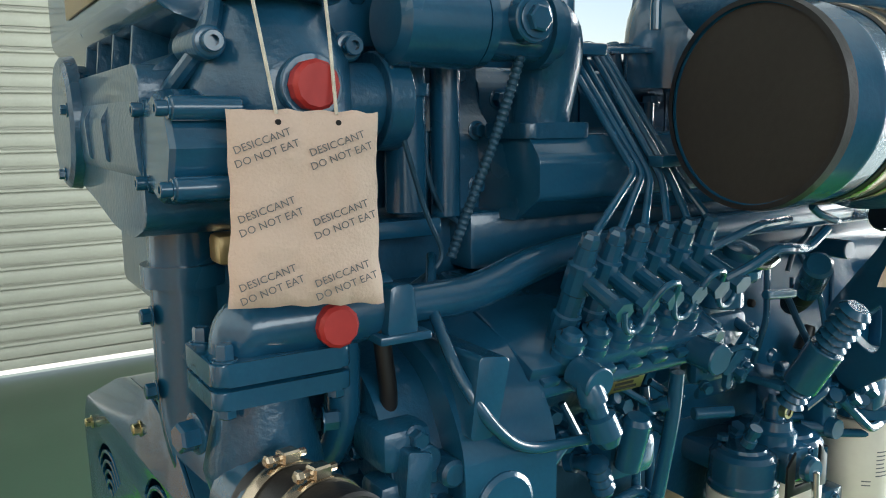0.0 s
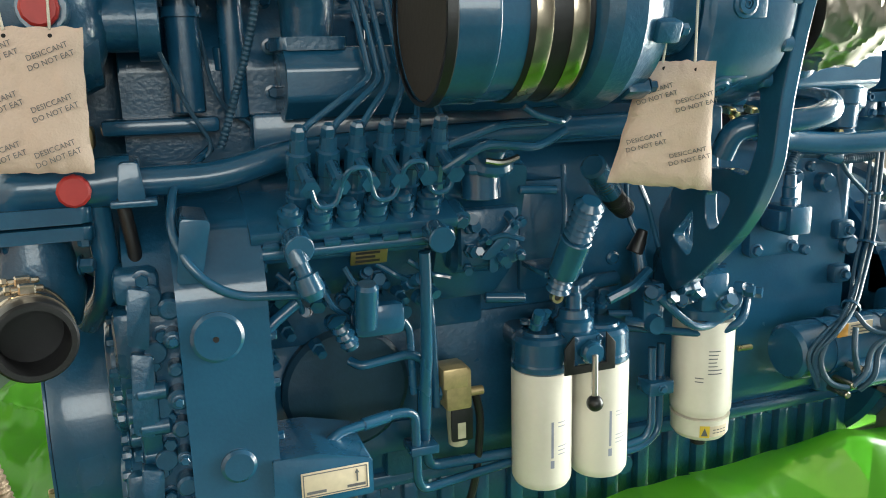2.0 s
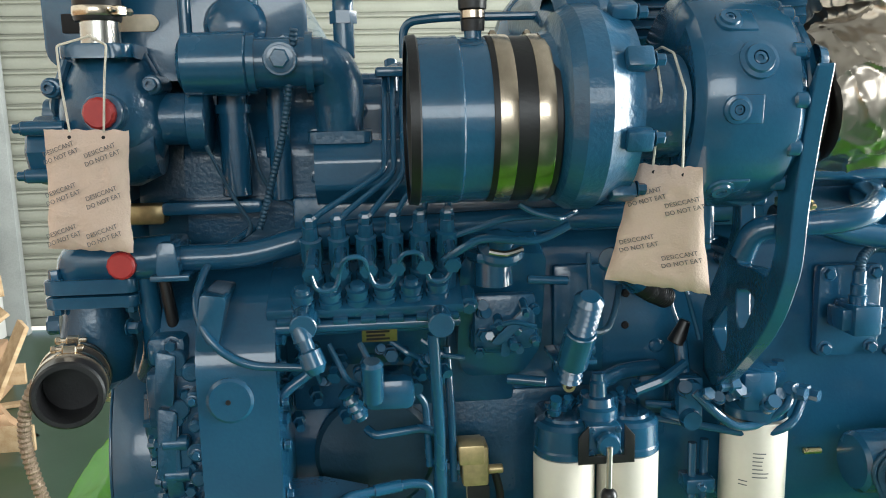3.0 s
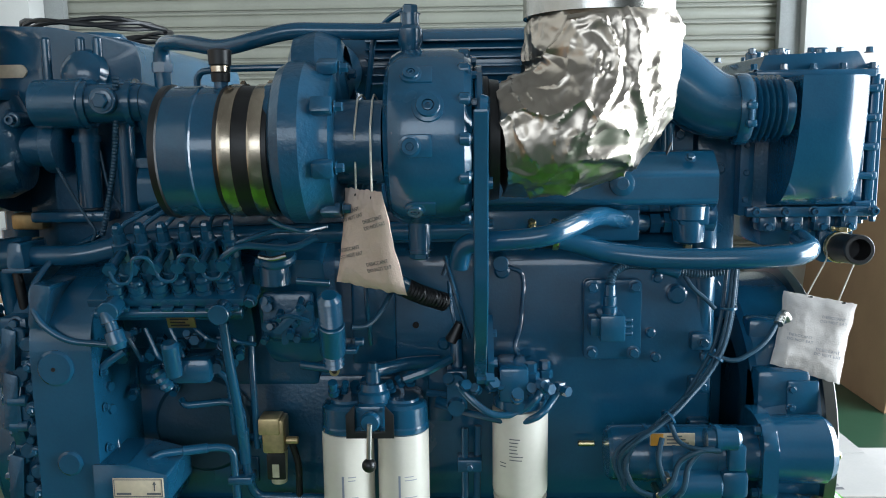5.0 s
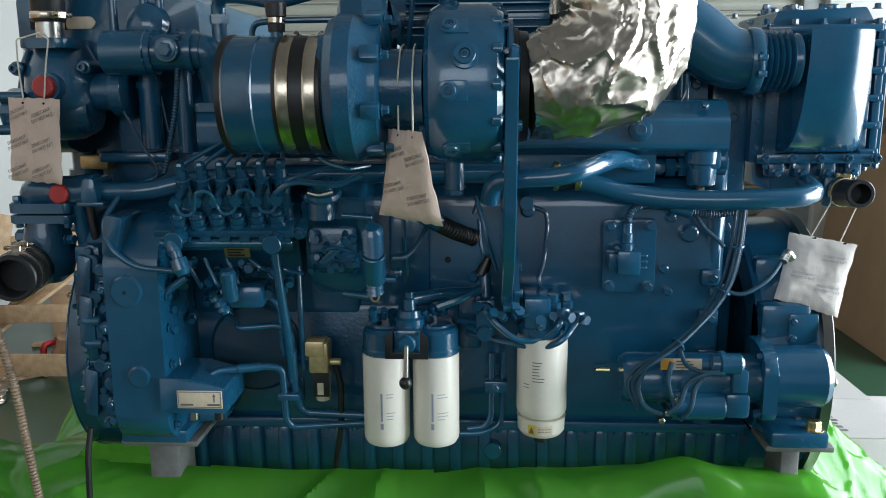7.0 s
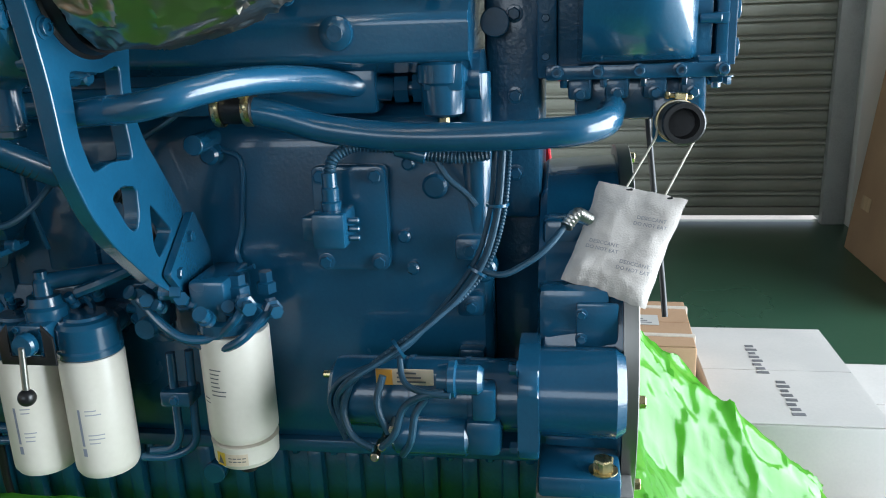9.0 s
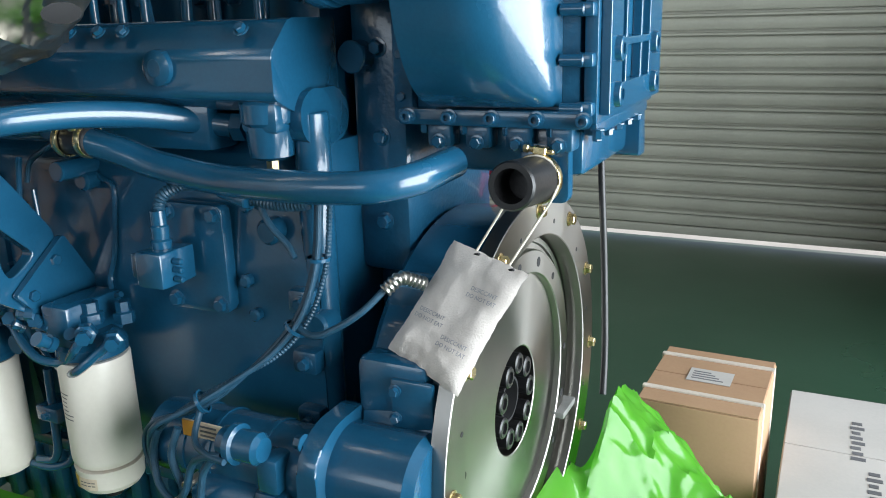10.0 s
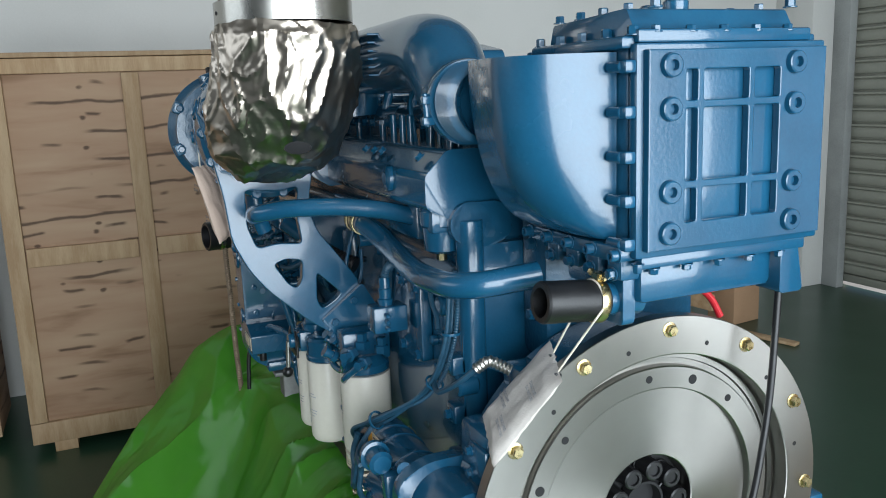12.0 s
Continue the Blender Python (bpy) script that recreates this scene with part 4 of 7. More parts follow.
for s in (-0.012, 0.010, 0.034):
    part("cast_band", tube([(-0.052 + s, 0.16, 1.536), (-0.048 + s, 0.125, 1.550), (-0.03 + s, 0.105, 1.578), (-0.022 + s, 0.115, 1.605)], 0.0075, 0.02, 10), PC, cap)

# coolant pipes at the front end
mount(0.058, 0.005, 0.004)
fp = part("front_pipe", tube([(-0.085, 0.285, 1.52), (-0.085, 0.285, 1.20), (-0.07, 0.25, 1.13)], 0.034, 0.05, 24), P, ENG, "upright blue coolant pipe")
part("pipe_band", lathe([(0, 0.034), (0, 0.042), (0.022, 0.042), (0.022, 0.034)], (-0.085, 0.285, 1.345), (0, 0, 1), 24), P, fp)
for z in (1.317, 1.43, 1.24):
    bolt(fp, (-0.121, 0.275, z), (-1, 0, 0), 0.008, 0.010)
mount(0.033, 0.005, 0.001)
lp = part("lower_pipe", tube([(-0.065, 0.085, 1.325), (-0.065, 0.075, 1.347), (0.0, 0.072, 1.347), (0.06, 0.072, 1.352)], 0.029, 0.035, 24), P, ENG, "blue coolant pipe along the engine side")
part("pipe_flange", prism(soft_poly([(0.042, 1.330), (0.072, 1.330), (0.068, 1.374), (0.046, 1.374)], 0.006), "y", 0.035, 0.115, 0.003), P, lp)
part("flange_foot", box((0.034, 0.032, 1.324), (0.084, 0.112, 1.332), 0.002), P, lp)
part("long_pipe", tube([(0.06, 0.072, 1.347), (0.155, 0.072, 1.347), (0.228, 0.085, 1.366), (0.30, 0.105, 1.371), (0.50, 0.125, 1.374), (0.84, 0.135, 1.378)], 0.018, 0.09, 20), P, lp)
part("red_plug", lathe([(0, 0), (0, 0.015), (0.003, 0.018), (0.014, 0.018), (0.014, 0)], (-0.001, 0.034, 1.346), (0, 1, 0), 12), M["red_cap"], lp, "red plastic plug")
part("plug_seat", rod((-0.001, 0.044, 1.346), (-0.001, 0.07, 1.346), 0.016), P, lp)
mount(0.035, 0.012, 0.004)
vb = part("pump_elbow", lathe([(0, 0.020), (0.015, 0.040), (0.055, 0.050), (0.10, 0.040), (0.125, 0.036), (0.125, 0)], (-0.055, 0.075, 1.17), (0, 0, 1), 36), PC, ENG, "blue sea-water pump elbow with flange")
part("flange", prism(soft_poly([(-0.105, 0.035), (0.012, 0.035), (0.012, 0.125), (-0.105, 0.125)], 0.012), "z", 1.288, 1.303, 0.002), P, vb)
part("flange", prism(soft_poly([(-0.105, 0.035), (0.012, 0.035), (0.012, 0.125), (-0.105, 0.125)], 0.012), "z", 1.3065, 1.325, 0.002), P, vb)
for x, y in ((-0.092, 0.048), (-0.0, 0.048), (-0.092, 0.112), (0.0, 0.112)):
    bolt(vb, (x, y, 1.325), (0, 0, 1), 0.0075, 0.012)
    bolt(vb, (x, y, 1.288), (0, 0, -1), 0.0075, 0.008)
bolt(vb, (-0.106, 0.090, 1.255), (-1, -0.2, 0), 0.013, 0.016)
bolt(vb, (-0.008, 0.06, 1.255), (1, -0.3, 0), 0.009, 0.014)
part("stub", rod((-0.068, 0.06, 1.205), (-0.068, -0.005, 1.207), 0.040), P, vb)
mount()
HOSE, HDIR = Vector((-0.028, 0.015, 1.213)), Vector((0.22, -0.97, 0.0)).normalized()
hs = part("suction_hose", lathe([(0, 0), (0, 0.037), (0.003, 0.0405), (0.098, 0.0415), (0.101, 0.039), (0.101, 0.0335), (0.055, 0.0325), (0.055, 0)], HOSE - HDIR * 0.024, HDIR, 44), M["rubber"], ENG, "short black rubber suction hose with two clamps")
for d in (0.0, 0.039):
    ring_clamp(hs, HOSE + HDIR * d, HDIR, 0.0413, 0.013, screw=(0.05, 0, 1))
strap_pts = [(-0.055, 0.004, 1.228), (-0.073, 0.0, 1.208), (-0.088, 0.0, 1.175), (-0.092, 0.0, 1.135), (-0.084, 0.0, 1.085), (-0.071, 0.0, 1.035), (-0.062, 0.0, 0.97), (-0.05, 0.0, 0.85), (-0.04, 0.005, 0.72)]
part("earth_strap", tube(strap_pts, 0.0078, 0.03, 12, ribs=(0.007, 0.0010)), M["braid"], ENG, "braided metal earth strap hanging from the hose")
# round pump behind the pipe
mount(0.02, 0.0, 0.005)
bm = lathe([(0, 0), (0, 0.055), (0.02, 0.068), (0.08, 0.070), (0.10, 0.05), (0.10, 0)], (-0.01, 0.23, 1.27), (1, 0, 0), 36)
part("water_pump", bm, PC, ENG, "round blue water pump body")
part("pump_pipe", tube([(0.03, 0.075, 1.34), (0.035, 0.09, 1.22), (0.0, 0.16, 1.16)], 0.015, 0.04, 16), P, ENG)
part("drive_hose", tube([(0.058, 0.06, 1.335), (0.068, 0.06, 1.25), (0.06, 0.10, 1.19)], 0.008, 0.03), M["cable_black"], ENG)

# top coolant line, tee and elbow
mount(0.012, -0.012, -0.016)
bm = lathe([(0, 0), (0, 0.030), (0.006, 0.040), (0.085, 0.042), (0.09, 0.036), (0.10, 0.033), (0.185, 0.033), (0.185, 0)], (0.100, 0.115, 1.615), (1, 0, 0.0), 36)
tee = part("coolant_tee", bm, P, ENG, "blue coolant outlet tee")
for x in (0.188, 0.262):
    part("joint_ring", lathe([(0, 0.033), (0, 0.040), (0.010, 0.040), (0.010, 0.033)], (x, 0.115, 1.615), (1, 0, 0), 30), P, tee)
part("tee_plug", rod((0.232, 0.07, 1.618), (0.232, 0.12, 1.618), 0.022), P, tee)
bolt(tee, (0.232, 0.069, 1.618), (0, -1, 0), 0.013, 0.008)
bm = tube([(0.255, 0.115, 1.615), (0.290, 0.120, 1.615), (0.302, 0.140, 1.58), (0.300, 0.155, 1.50)], 0.030, 0.03, 24, radii=[(0, 0.031), (0.4, 0.036), (1, 0.030)])
elb = part("coolant_elbow", bm, PC, ENG, "rough blue cast coolant elbow")
part("elbow_flange", prism(soft_poly([(0.258, 0.115), (0.345, 0.115), (0.345, 0.195), (0.258, 0.195)], 0.012), "z", 1.508, 1.524, 0.002), PC, elb)
part("riser", rod((0.312, 0.13, 1.62), (0.312, 0.13, 1.70), 0.014), P, elb)
part("riser_nut", lathe([(0, 0), (0, 0.018), (0.016, 0.018), (0.016, 0)], (0.312, 0.13, 1.665), (0, 0, 1), 6), P, elb)
mount()
tp = part("top_coolant_pipe", tube([(0.324, 0.116, 1.64), (0.324, 0.116, 1.697), (0.385, 0.06, 1.691), (0.455, 0.02, 1.676), (0.515, 0.0, 1.688), (0.565, -0.005, 1.699), (0.70, -0.015, 1.694), (0.747, -0.019, 1.695)], 0.0125, 0.03, 18), P, ENG, "long blue coolant vent pipe over the turbocharger")
part("banjo", lathe([(0, 0), (0, 0.014), (0.012, 0.019), (0.03, 0.019), (0.036, 0.014), (0.052, 0.014), (0.052, 0)], (0.747, -0.019, 1.666), (0, 0, 1), 24), P, tp)
bolt(tp, (0.747, -0.019, 1.718), (0, 0, 1), 0.012, 0.012)
part("vent_line", tube([(0.737, -0.01, 1.725), (0.712, 0.01, 1.716), (0.688, 0.02, 1.690), (0.676, 0.03, 1.60), (0.655, 0.05, 1.44)], 0.0045, 0.03, 10), P, tp)
part("sensor_conduit", tube([(0.262, 0.075, 1.640), (0.256, 0.085, 1.595), (0.240, 0.105, 1.510), (0.205, 0.128, 1.400), (0.196, 0.130, 1.376)], 0.0050, 0.04, 12, ribs=(0.006, 0.0007)), M["cable"], ENG, "grey-blue corrugated wiring conduit")
part("sensor_wire", tube([(0.118, 0.105, 1.560), (0.128, 0.11, 1.510), (0.165, 0.125, 1.420), (0.192, 0.130, 1.374), (0.150, 0.130, 1.352)], 0.0028, 0.03, 8), M["cable"], ENG)
part("sensor_wire", tube([(0.185, 0.17, 1.520), (0.195, 0.17, 1.450), (0.215, 0.175, 1.415), (0.238, 0.182, 1.405), (0.248, 0.184, 1.385)], 0.0028, 0.02, 8), M["cable"], ENG)

# cylinder heads, manifolds and covers
head_poly = soft_poly([(0.25, 1.36), (0.25, 1.55), (0.27, 1.575), (0.54, 1.575), (0.56, 1.55), (0.56, 1.36)], 0.02)
for k in range(6):
    x = 0.32 + 0.155 * k
    heads = part("cylinder_head", prism(head_poly, "x", x - 0.006, x + 0.146, 0.006), P, ENG, "dark blue cylinder head")
    part("rocker_cover", box((x, 0.29, 1.572), (x + 0.14, 0.53, 1.592), 0.010), P, heads)
    for dx, dz in ((0.02, 1.535), (0.12, 1.535), (0.07, 1.47)):
        bolt(heads, (x + dx, 0.25, dz), (0, -1, 0), 0.009, 0.010)
    part("injector", rod((x + 0.07, 0.262, 1.56), (x + 0.07, 0.275, 1.61), 0.010), P, heads)
bm = prism(soft_poly([(0.080, 1.436), (0.080, 1.476), (0.100, 1.500), (0.25, 1.505), (0.25, 1.415), (0.12, 1.410)], 0.006), "x", 0.290, 0.70, 0.004)
prism(soft_poly([(0.118, 1.425), (0.118, 1.475), (0.155, 1.512), (0.25, 1.512), (0.25, 1.415), (0.16, 1.405)], 0.008), "x", 0.699, 1.266, 0.005, bm=bm)
mount(-0.012, 0.012, -0.004)
mani = part("intake_manifold", bm, P, ENG, "long blue intake manifold with chamfered top")
part("manifold_boss", lathe([(0, 0), (0, 0.014), (0.003, 0.021), (0.012, 0.022), (0.012, 0)], (1.103, 0.109, 1.459), (0, 1, 0), 28), P, mani)
part("boss_recess", rod((1.103, 0.1085, 1.459), (1.103, 0.12, 1.459), 0.013, bevel=0.003), PC, mani)
for x in (0.93, 0.98, 1.02, 1.20):
    part("stud", rod((x, 0.19, 1.505), (x, 0.19, 1.56), 0.006), P, mani)
    bolt(mani, (x + 0.02, 0.13, 1.50), (0, -0.7, 0.7), 0.007, 0.006)
for x in (1.075, 1.195):
    part("manifold_post", rod((x, 0.205, 1.505), (x, 0.215, 1.665), 0.0075), P, mani)
part("fuel_leak_line", tube([(1.02, 0.20, 1.51), (1.02, 0.19, 1.585), (1.05, 0.195, 1.61), (1.11, 0.20, 1.615), (1.13, 0.20, 1.59), (1.13, 0.20, 1.51)], 0.004, 0.02, 10), P, mani)
# exhaust side lower rail and dark recess
mount()
part("lower_rail", box((0.24, 0.16, 1.352), (1.13, 0.25, 1.415), 0.006), P, ENG)
# front housing behind the thermostat with its hoses
fhz = part("front_housing", prism(soft_poly([(0.20, 1.335), (0.20, 1.49), (0.24, 1.53), (0.24, 1.60), (0.60, 1.60), (0.60, 1.335)], 0.02), "x", 0.085, 0.302, 0.008), PC, ENG, "blue cast front housing")
part("side_wall", box((-0.030, 0.27, 1.30), (0.088, 0.60, 1.598), 0.012), PC, fhz)
part("ledge", box((0.06, 0.15, 1.395), (0.20, 0.21, 1.415), 0.006), P, fhz)
part("upright_pipe", rod((0.165, 0.165, 1.42), (0.165, 0.165, 1.585), 0.021), P, fhz)
part("pipe_ring", lathe([(0, 0.021), (0, 0.025), (0.012, 0.025), (0.012, 0.021)], (0.165, 0.165, 1.535), (0, 0, 1), 24), P, fhz)
part("upright_pipe", rod((0.225, 0.185, 1.41), (0.225, 0.185, 1.59), 0.016), P, fhz)
part("sensor", rod((0.212, 0.205, 1.470), (0.212, 0.205, 1.500), 0.010), P, fhz)
part("connector", box((-0.012, 0.215, 1.375), (0.048, 0.25, 1.405), 0.006), M["gold"], fhz, "khaki cable connector")
for zz in (1.44, 1.50, 1.56):
    bolt(fhz, (0.275, 0.24 if zz > 1.52 else 0.20, zz), (0, -1, 0), 0.008, 0.010)
# charge air pipe over the heads
bm = tube([(0.60, 0.22, 1.55), (0.60, 0.215, 1.658), (0.73, 0.215, 1.660), (1.07, 0.212, 1.660), (1.17, 0.203, 1.645), (1.25, 0.188, 1.583), (1.315, 0.182, 1.578)], 0.064, 0.09, 36, steps=10, radii=[(0, 0.064), (0.8, 0.064), (1, 0.052)])
chg = part("charge_air_pipe", bm, P, ENG, "wide blue charge air pipe bending down to the cooler")
for k in range(6):
    part("fin", box((0.66, 0.140, 1.625 + 0.014 * k), (0.98, 0.175, 1.629 + 0.014 * k), 0.001, 1), P, chg)
part("bellows", lathe([(0.0, 0.047)] + [(0.004 + 0.0052 * k, 0.0575 if k % 2 else 0.047) for k in range(11)] + [(0.064, 0.050), (0.068, 0.050)], (1.310, 0.182, 1.577), (1, 0, 0), 48), P, chg)
part("band_clamp", lathe([(0, 0.052), (0, 0.0595), (0.004, 0.061), (0.018, 0.061), (0.022, 0.0595), (0.022, 0.052)], (1.288, 0.183, 1.577), (1, -0.05, 0), 48), P, chg)
part("clamp_bolt", rod((1.299, 0.121, 1.545), (1.299, 0.118, 1.592), 0.0045, seg=12), P, chg)
for z in (1.553, 1.582):
    part("clamp_ear", box((1.291, 0.112, z - 0.006), (1.307, 0.130, z + 0.006), 0.002), P, chg)

ring_clamp(chg, (1.311, 0.222, 1.579), (1, 0, -0.1), 0.056, 0.014, label="painted band clamp", material=P, screw=(0, -1, 0))
# ---- turbocharger ----
TY, TZ, IZ = -0.060, 1.537, 1.522
bm = lathe([(0.035, 0), (0.035, 0.088), (0.0, 0.0895), (0.0, 0.093), (0.004, 0.0945), (0.045, 0.0945), (0.047, 0.0955), (0.052, 0.0955), (0.054, 0.0935), (0.105, 0.0925), (0.110, 0.088), (0.110, 0)], (0.400, TY, IZ), (1, 0, 0), 72)
turbo = part("turbocharger", lathe([(0.0, 0.086), (0.012, 0.088), (0.020, 0.108), (0.034, 0.117), (0.060, 0.118), (0.078, 0.108), (0.088, 0.104), (0.098, 0.104), (0.100, 0.062), (0.165, 0.060), (0.167, 0.0)], (0.545, TY, TZ - 0.004), (1, 0, 0), 72), PC, ENG, "large blue turbocharger with clamped air inlet")
part("air_inlet_pipe", bm, P, turbo, "blue air inlet pipe open to the front")
part("inlet_screen", lathe([(0, 0), (-0.002, 0.05), (0, 0.0905), (0.003, 0.0905), (0.003, 0)], (0.4005, TY, IZ), (1, 0, 0), 48), M["cap_inside"], turbo, "dark dust cover inside the inlet")
part("rubber_lip", lathe([(-0.004, 0.0905), (-0.004, 0.0955), (0.006, 0.097), (0.008, 0.0945), (0.002, 0.0905)], (0.400, TY, IZ), (1, 0, 0), 72), M["rubber"], turbo)
part("coupling_hose", lathe([(0, 0.0935), (0.002, 0.0945), (0.073, 0.0935), (0.075, 0.092)], (0.484, TY, IZ), (1, 0, 0), 72), M["rubber"], turbo, "black rubber coupling sleeve")
for x in (0.500, 0.541):
    ring_clamp(turbo, (x, TY, IZ), (1, 0, 0), 0.094, 0.019, label="copper-coloured wide band clamp", screw=(0, 0.45, 1))
part("scroll", lathe([(0, 0.05), (0.01, 0.070), (0.045, 0.076), (0.075, 0.062), (0.082, 0.05)], (0.573, TY + 0.05, TZ + 0.080), (1, 0.0, 0.1), 40), PC, turbo)
part("outlet_neck", tube([(0.608, TY + 0.03, TZ + 0.07), (0.608, TY + 0.16, TZ + 0.11), (0.60, 0.25, 1.65)], 0.048, 0.05, 28), PC, turbo)
for k in range(8):
    a = k * math.pi / 4 + 0.35
    part("ear", box((0.621, -0.012, -0.008), (0.651, 0.012, 0.010), 0.004), PC, turbo).matrix_basis = Matrix.Translation((0, TY + 0.108 * math.cos(a), TZ + 0.108 * math.sin(a))) @ Matrix.Rotation(a - math.pi / 2, 4, "X")
    bolt(turbo, (0.653, TY + 0.106 * math.cos(a), TZ + 0.106 * math.sin(a)), (1, 0, 0), 0.007, 0.010)
UY, UW = TY + 0.038, 0.93          # the water jacket is narrower than it is high
part("turbine_housing", lathe([(0.0, 0.060), (0.002, 0.108), (0.010, 0.122), (0.022, 0.1285), (0.045, 0.1305), (0.098, 0.1305), (0.115, 0.127), (0.125, 0.118), (0.130, 0.100), (0.130, 0.0)], (0.711, UY, TZ), (1, 0, 0), 80, squash=(UW, 1)), P, turbo, "water-cooled blue turbine housing")
for (x, y, z, r) in ((0.753, -0.159, 1.629, 0.012), (0.777, -0.178, 1.580, 0.017), (0.752, -0.191, 1.528, 0.012), (0.755, -0.141, 1.441, 0.012)):
    d = Vector((0, y - TY, z - TZ)).normalized()
    c = Vector((x, UY + d.y * 0.129 * UW, TZ + d.z * 0.129))
    bm = lathe([(0, r * 1.35), (0.003, r * 1.3), (0.004, r), (0.007, r * 0.92), (0.007, r * 0.5), (0.002, r * 0.48), (0.002, 0)], c, d, 28)
    part("plug_boss", bm, P, turbo)
    bolt(turbo, c + d * 0.0025, d, r * 0.42, 0.004, washer=False, socket=True)
    if r < 0.015:
        pad = bmesh.new()
        box((-0.002, -0.016, -0.004), (0.030, 0.016, 0.0026), 0.002, bm=pad)
        o = part("pad", pad, P, turbo)
        o.matrix_basis = Matrix.Translation(c) @ Matrix((Vector((1, 0, 0)), d.cross(Vector((1, 0, 0))), d)).transposed().to_4x4()
for k in range(14):
    a = k * 2 * math.pi / 14
    bolt(turbo, (0.8355, UY + 0.113 * UW * math.cos(a), TZ + 0.113 * math.sin(a)), (1, 0, 0), 0.006, 0.007)
    part("rim_lug", rod((0.817, UY + 0.121 * UW * math.cos(a), TZ + 0.121 * math.sin(a)), (0.835, UY + 0.121 * UW * math.cos(a), TZ + 0.121 * math.sin(a)), 0.0105, bevel=0.003, seg=14), P, turbo)
part("outlet_flange", lathe([(0, 0.098), (0, 0.104), (0.003, 0.106), (0.010, 0.106), (0.012, 0.098)], (0.841, UY, TZ), (1, 0, 0), 56), P, turbo)
part("flange_boss", lathe([(0, 0.020), (0.006, 0.018), (0.010, 0.016), (0.010, 0.008), (0.006, 0.007), (0.006, 0)], (0.850, -0.118, 1.578), (1, -0.15, 0), 28), P, turbo)
part("outlet_collar", lathe([(0, 0.090), (0.004, 0.094), (0.014, 0.094), (0.016, 0.090), (0.030, 0.088), (0.030, 0)], (0.846, UY, TZ - 0.004), (1, 0, 0), 56), M["rubber"], turbo, "black exhaust outlet collar")
part("oil_drain", rod((0.757, TY + 0.02, 1.365), (0.757, TY + 0.02, 1.42), 0.017), P, turbo)
bolt(turbo, (0.757, TY + 0.02, 1.372), (0, 0, -1), 0.016, 0.014)
part("sensor_fitting", rod((0.474, TY, 1.612), (0.474, TY, 1.636), 0.010), P, turbo)
part("air_restriction_sensor", lathe([(0, 0), (0, 0.013), (0.012, 0.014), (0.014, 0.012), (0.022, 0.012), (0.024, 0.016), (0.044, 0.017), (0.046, 0.014), (0.046, 0)], (0.474, TY, 1.622), (0, 0, 1), 28), M["rubber"], turbo, "small black restriction sensor")
part("sensor_band", lathe([(0, 0.0125), (0, 0.0142), (0.008, 0.0142), (0.008, 0.0125)], (0.474, TY, 1.636), (0, 0, 1), 28), M["clamp"], turbo)
part("oil_feed", tube([(0.40, 0.06, 1.60), (0.40, 0.06, 1.645), (0.45, 0.04, 1.648), (0.60, 0.03, 1.648), (0.62, 0.04, 1.66)], 0.0055, 0.02, 12), P, turbo)
part("boost_line", tube([(0.53, -0.04, 1.42), (0.545, -0.04, 1.41), (0.58, -0.04, 1.40), (0.61, 0.0, 1.403)], 0.004, 0.01, 10), P, turbo)

# exhaust elbow wrapped in foil, steel bellows above
bm = tube([(0.872, TY + 0.01, 1.530), (0.97, -0.040, 1.542), (1.026, -0.016, 1.600), (1.032, -0.010, 1.712)], 0.10, 0.09, 220, radii=[(0, 0.078), (0.12, 0.090), (0.42, 0.114), (0.62, 0.115), (0.93, 0.116), (1.0, 0.108)], steps=12, ribs=(0.012, 0.0))


def crease(c, s, shift, thin):
    """Narrow raised folds along the sign changes of a noise."""
    return max(0, 1 - thin * abs(noise.noise(c * s + Vector(shift)))) ** 1.5


axis = Vector((1.0, -0.03, 1.60))
for v in bm.verts:
    c = v.co.copy()
    low = 1.449 + max(0, c.x - 0.95) * 0.30              # the wrap's slanting lower edge
    if c.z < low:
        c.z = low + 0.22 * (c.z - low)
    w = c + 0.025 * Vector((noise.noise(c * 10), noise.noise(c * 10 + Vector((4, 4, 4))), noise.noise(c * 10 + Vector((9, 1, 2)))))
    w.z *= 0.75
    h = 0.007 * noise.noise(w * 7) + 0.0062 * crease(w, 7, (5, 2, 1), 8) + 0.0058 * crease(w, 12, (1, 7, 3), 6) + 0.0030 * crease(w, 26, (2, 8, 5), 5) + 0.0012 * crease(w, 60, (6, 8, 1), 3)
    near = 0.3 + 0.7 * min(1, max(0, (1.725 - c.z) / 0.03))
    v.co = c + (c - axis).normalized() * (h - 0.004) * near
wrap = thing("foil_wrap", bm, M["foil"], "crumpled silver foil wrapped round the exhaust elbow", "foil", angle=28)
# the tear is a disc, its inner shade put into the colour
part("tear", lathe([(0, 0.012), (0.002, 0.016), (0.004, 0)], (1.128, -0.028, 1.518), (0.9, -0.25, -0.35), 12, squash=(1.3, 0.7)), M["near_black"], wrap, "dark tear in the foil")
bm = lathe([(0, 0.104), (0.0, 0.110), (0.034, 0.110), (0.036, 0.104)] + [(0.040 + 0.011 * k, 0.116 if k % 2 else 0.100) for k in range(26)] + [(0.34, 0.106), (0.40, 0.106)], (1.024, -0.012, 1.709), (0, 0, 1), 72)
part("exhaust_bellows", bm, M["steel"], ENG, "ribbed stainless steel exhaust bellows")
part("rivet", rod((1.040, -0.1222, 1.726), (1.040, -0.115, 1.726), 0.0035, seg=12), M["near_black"], ENG)

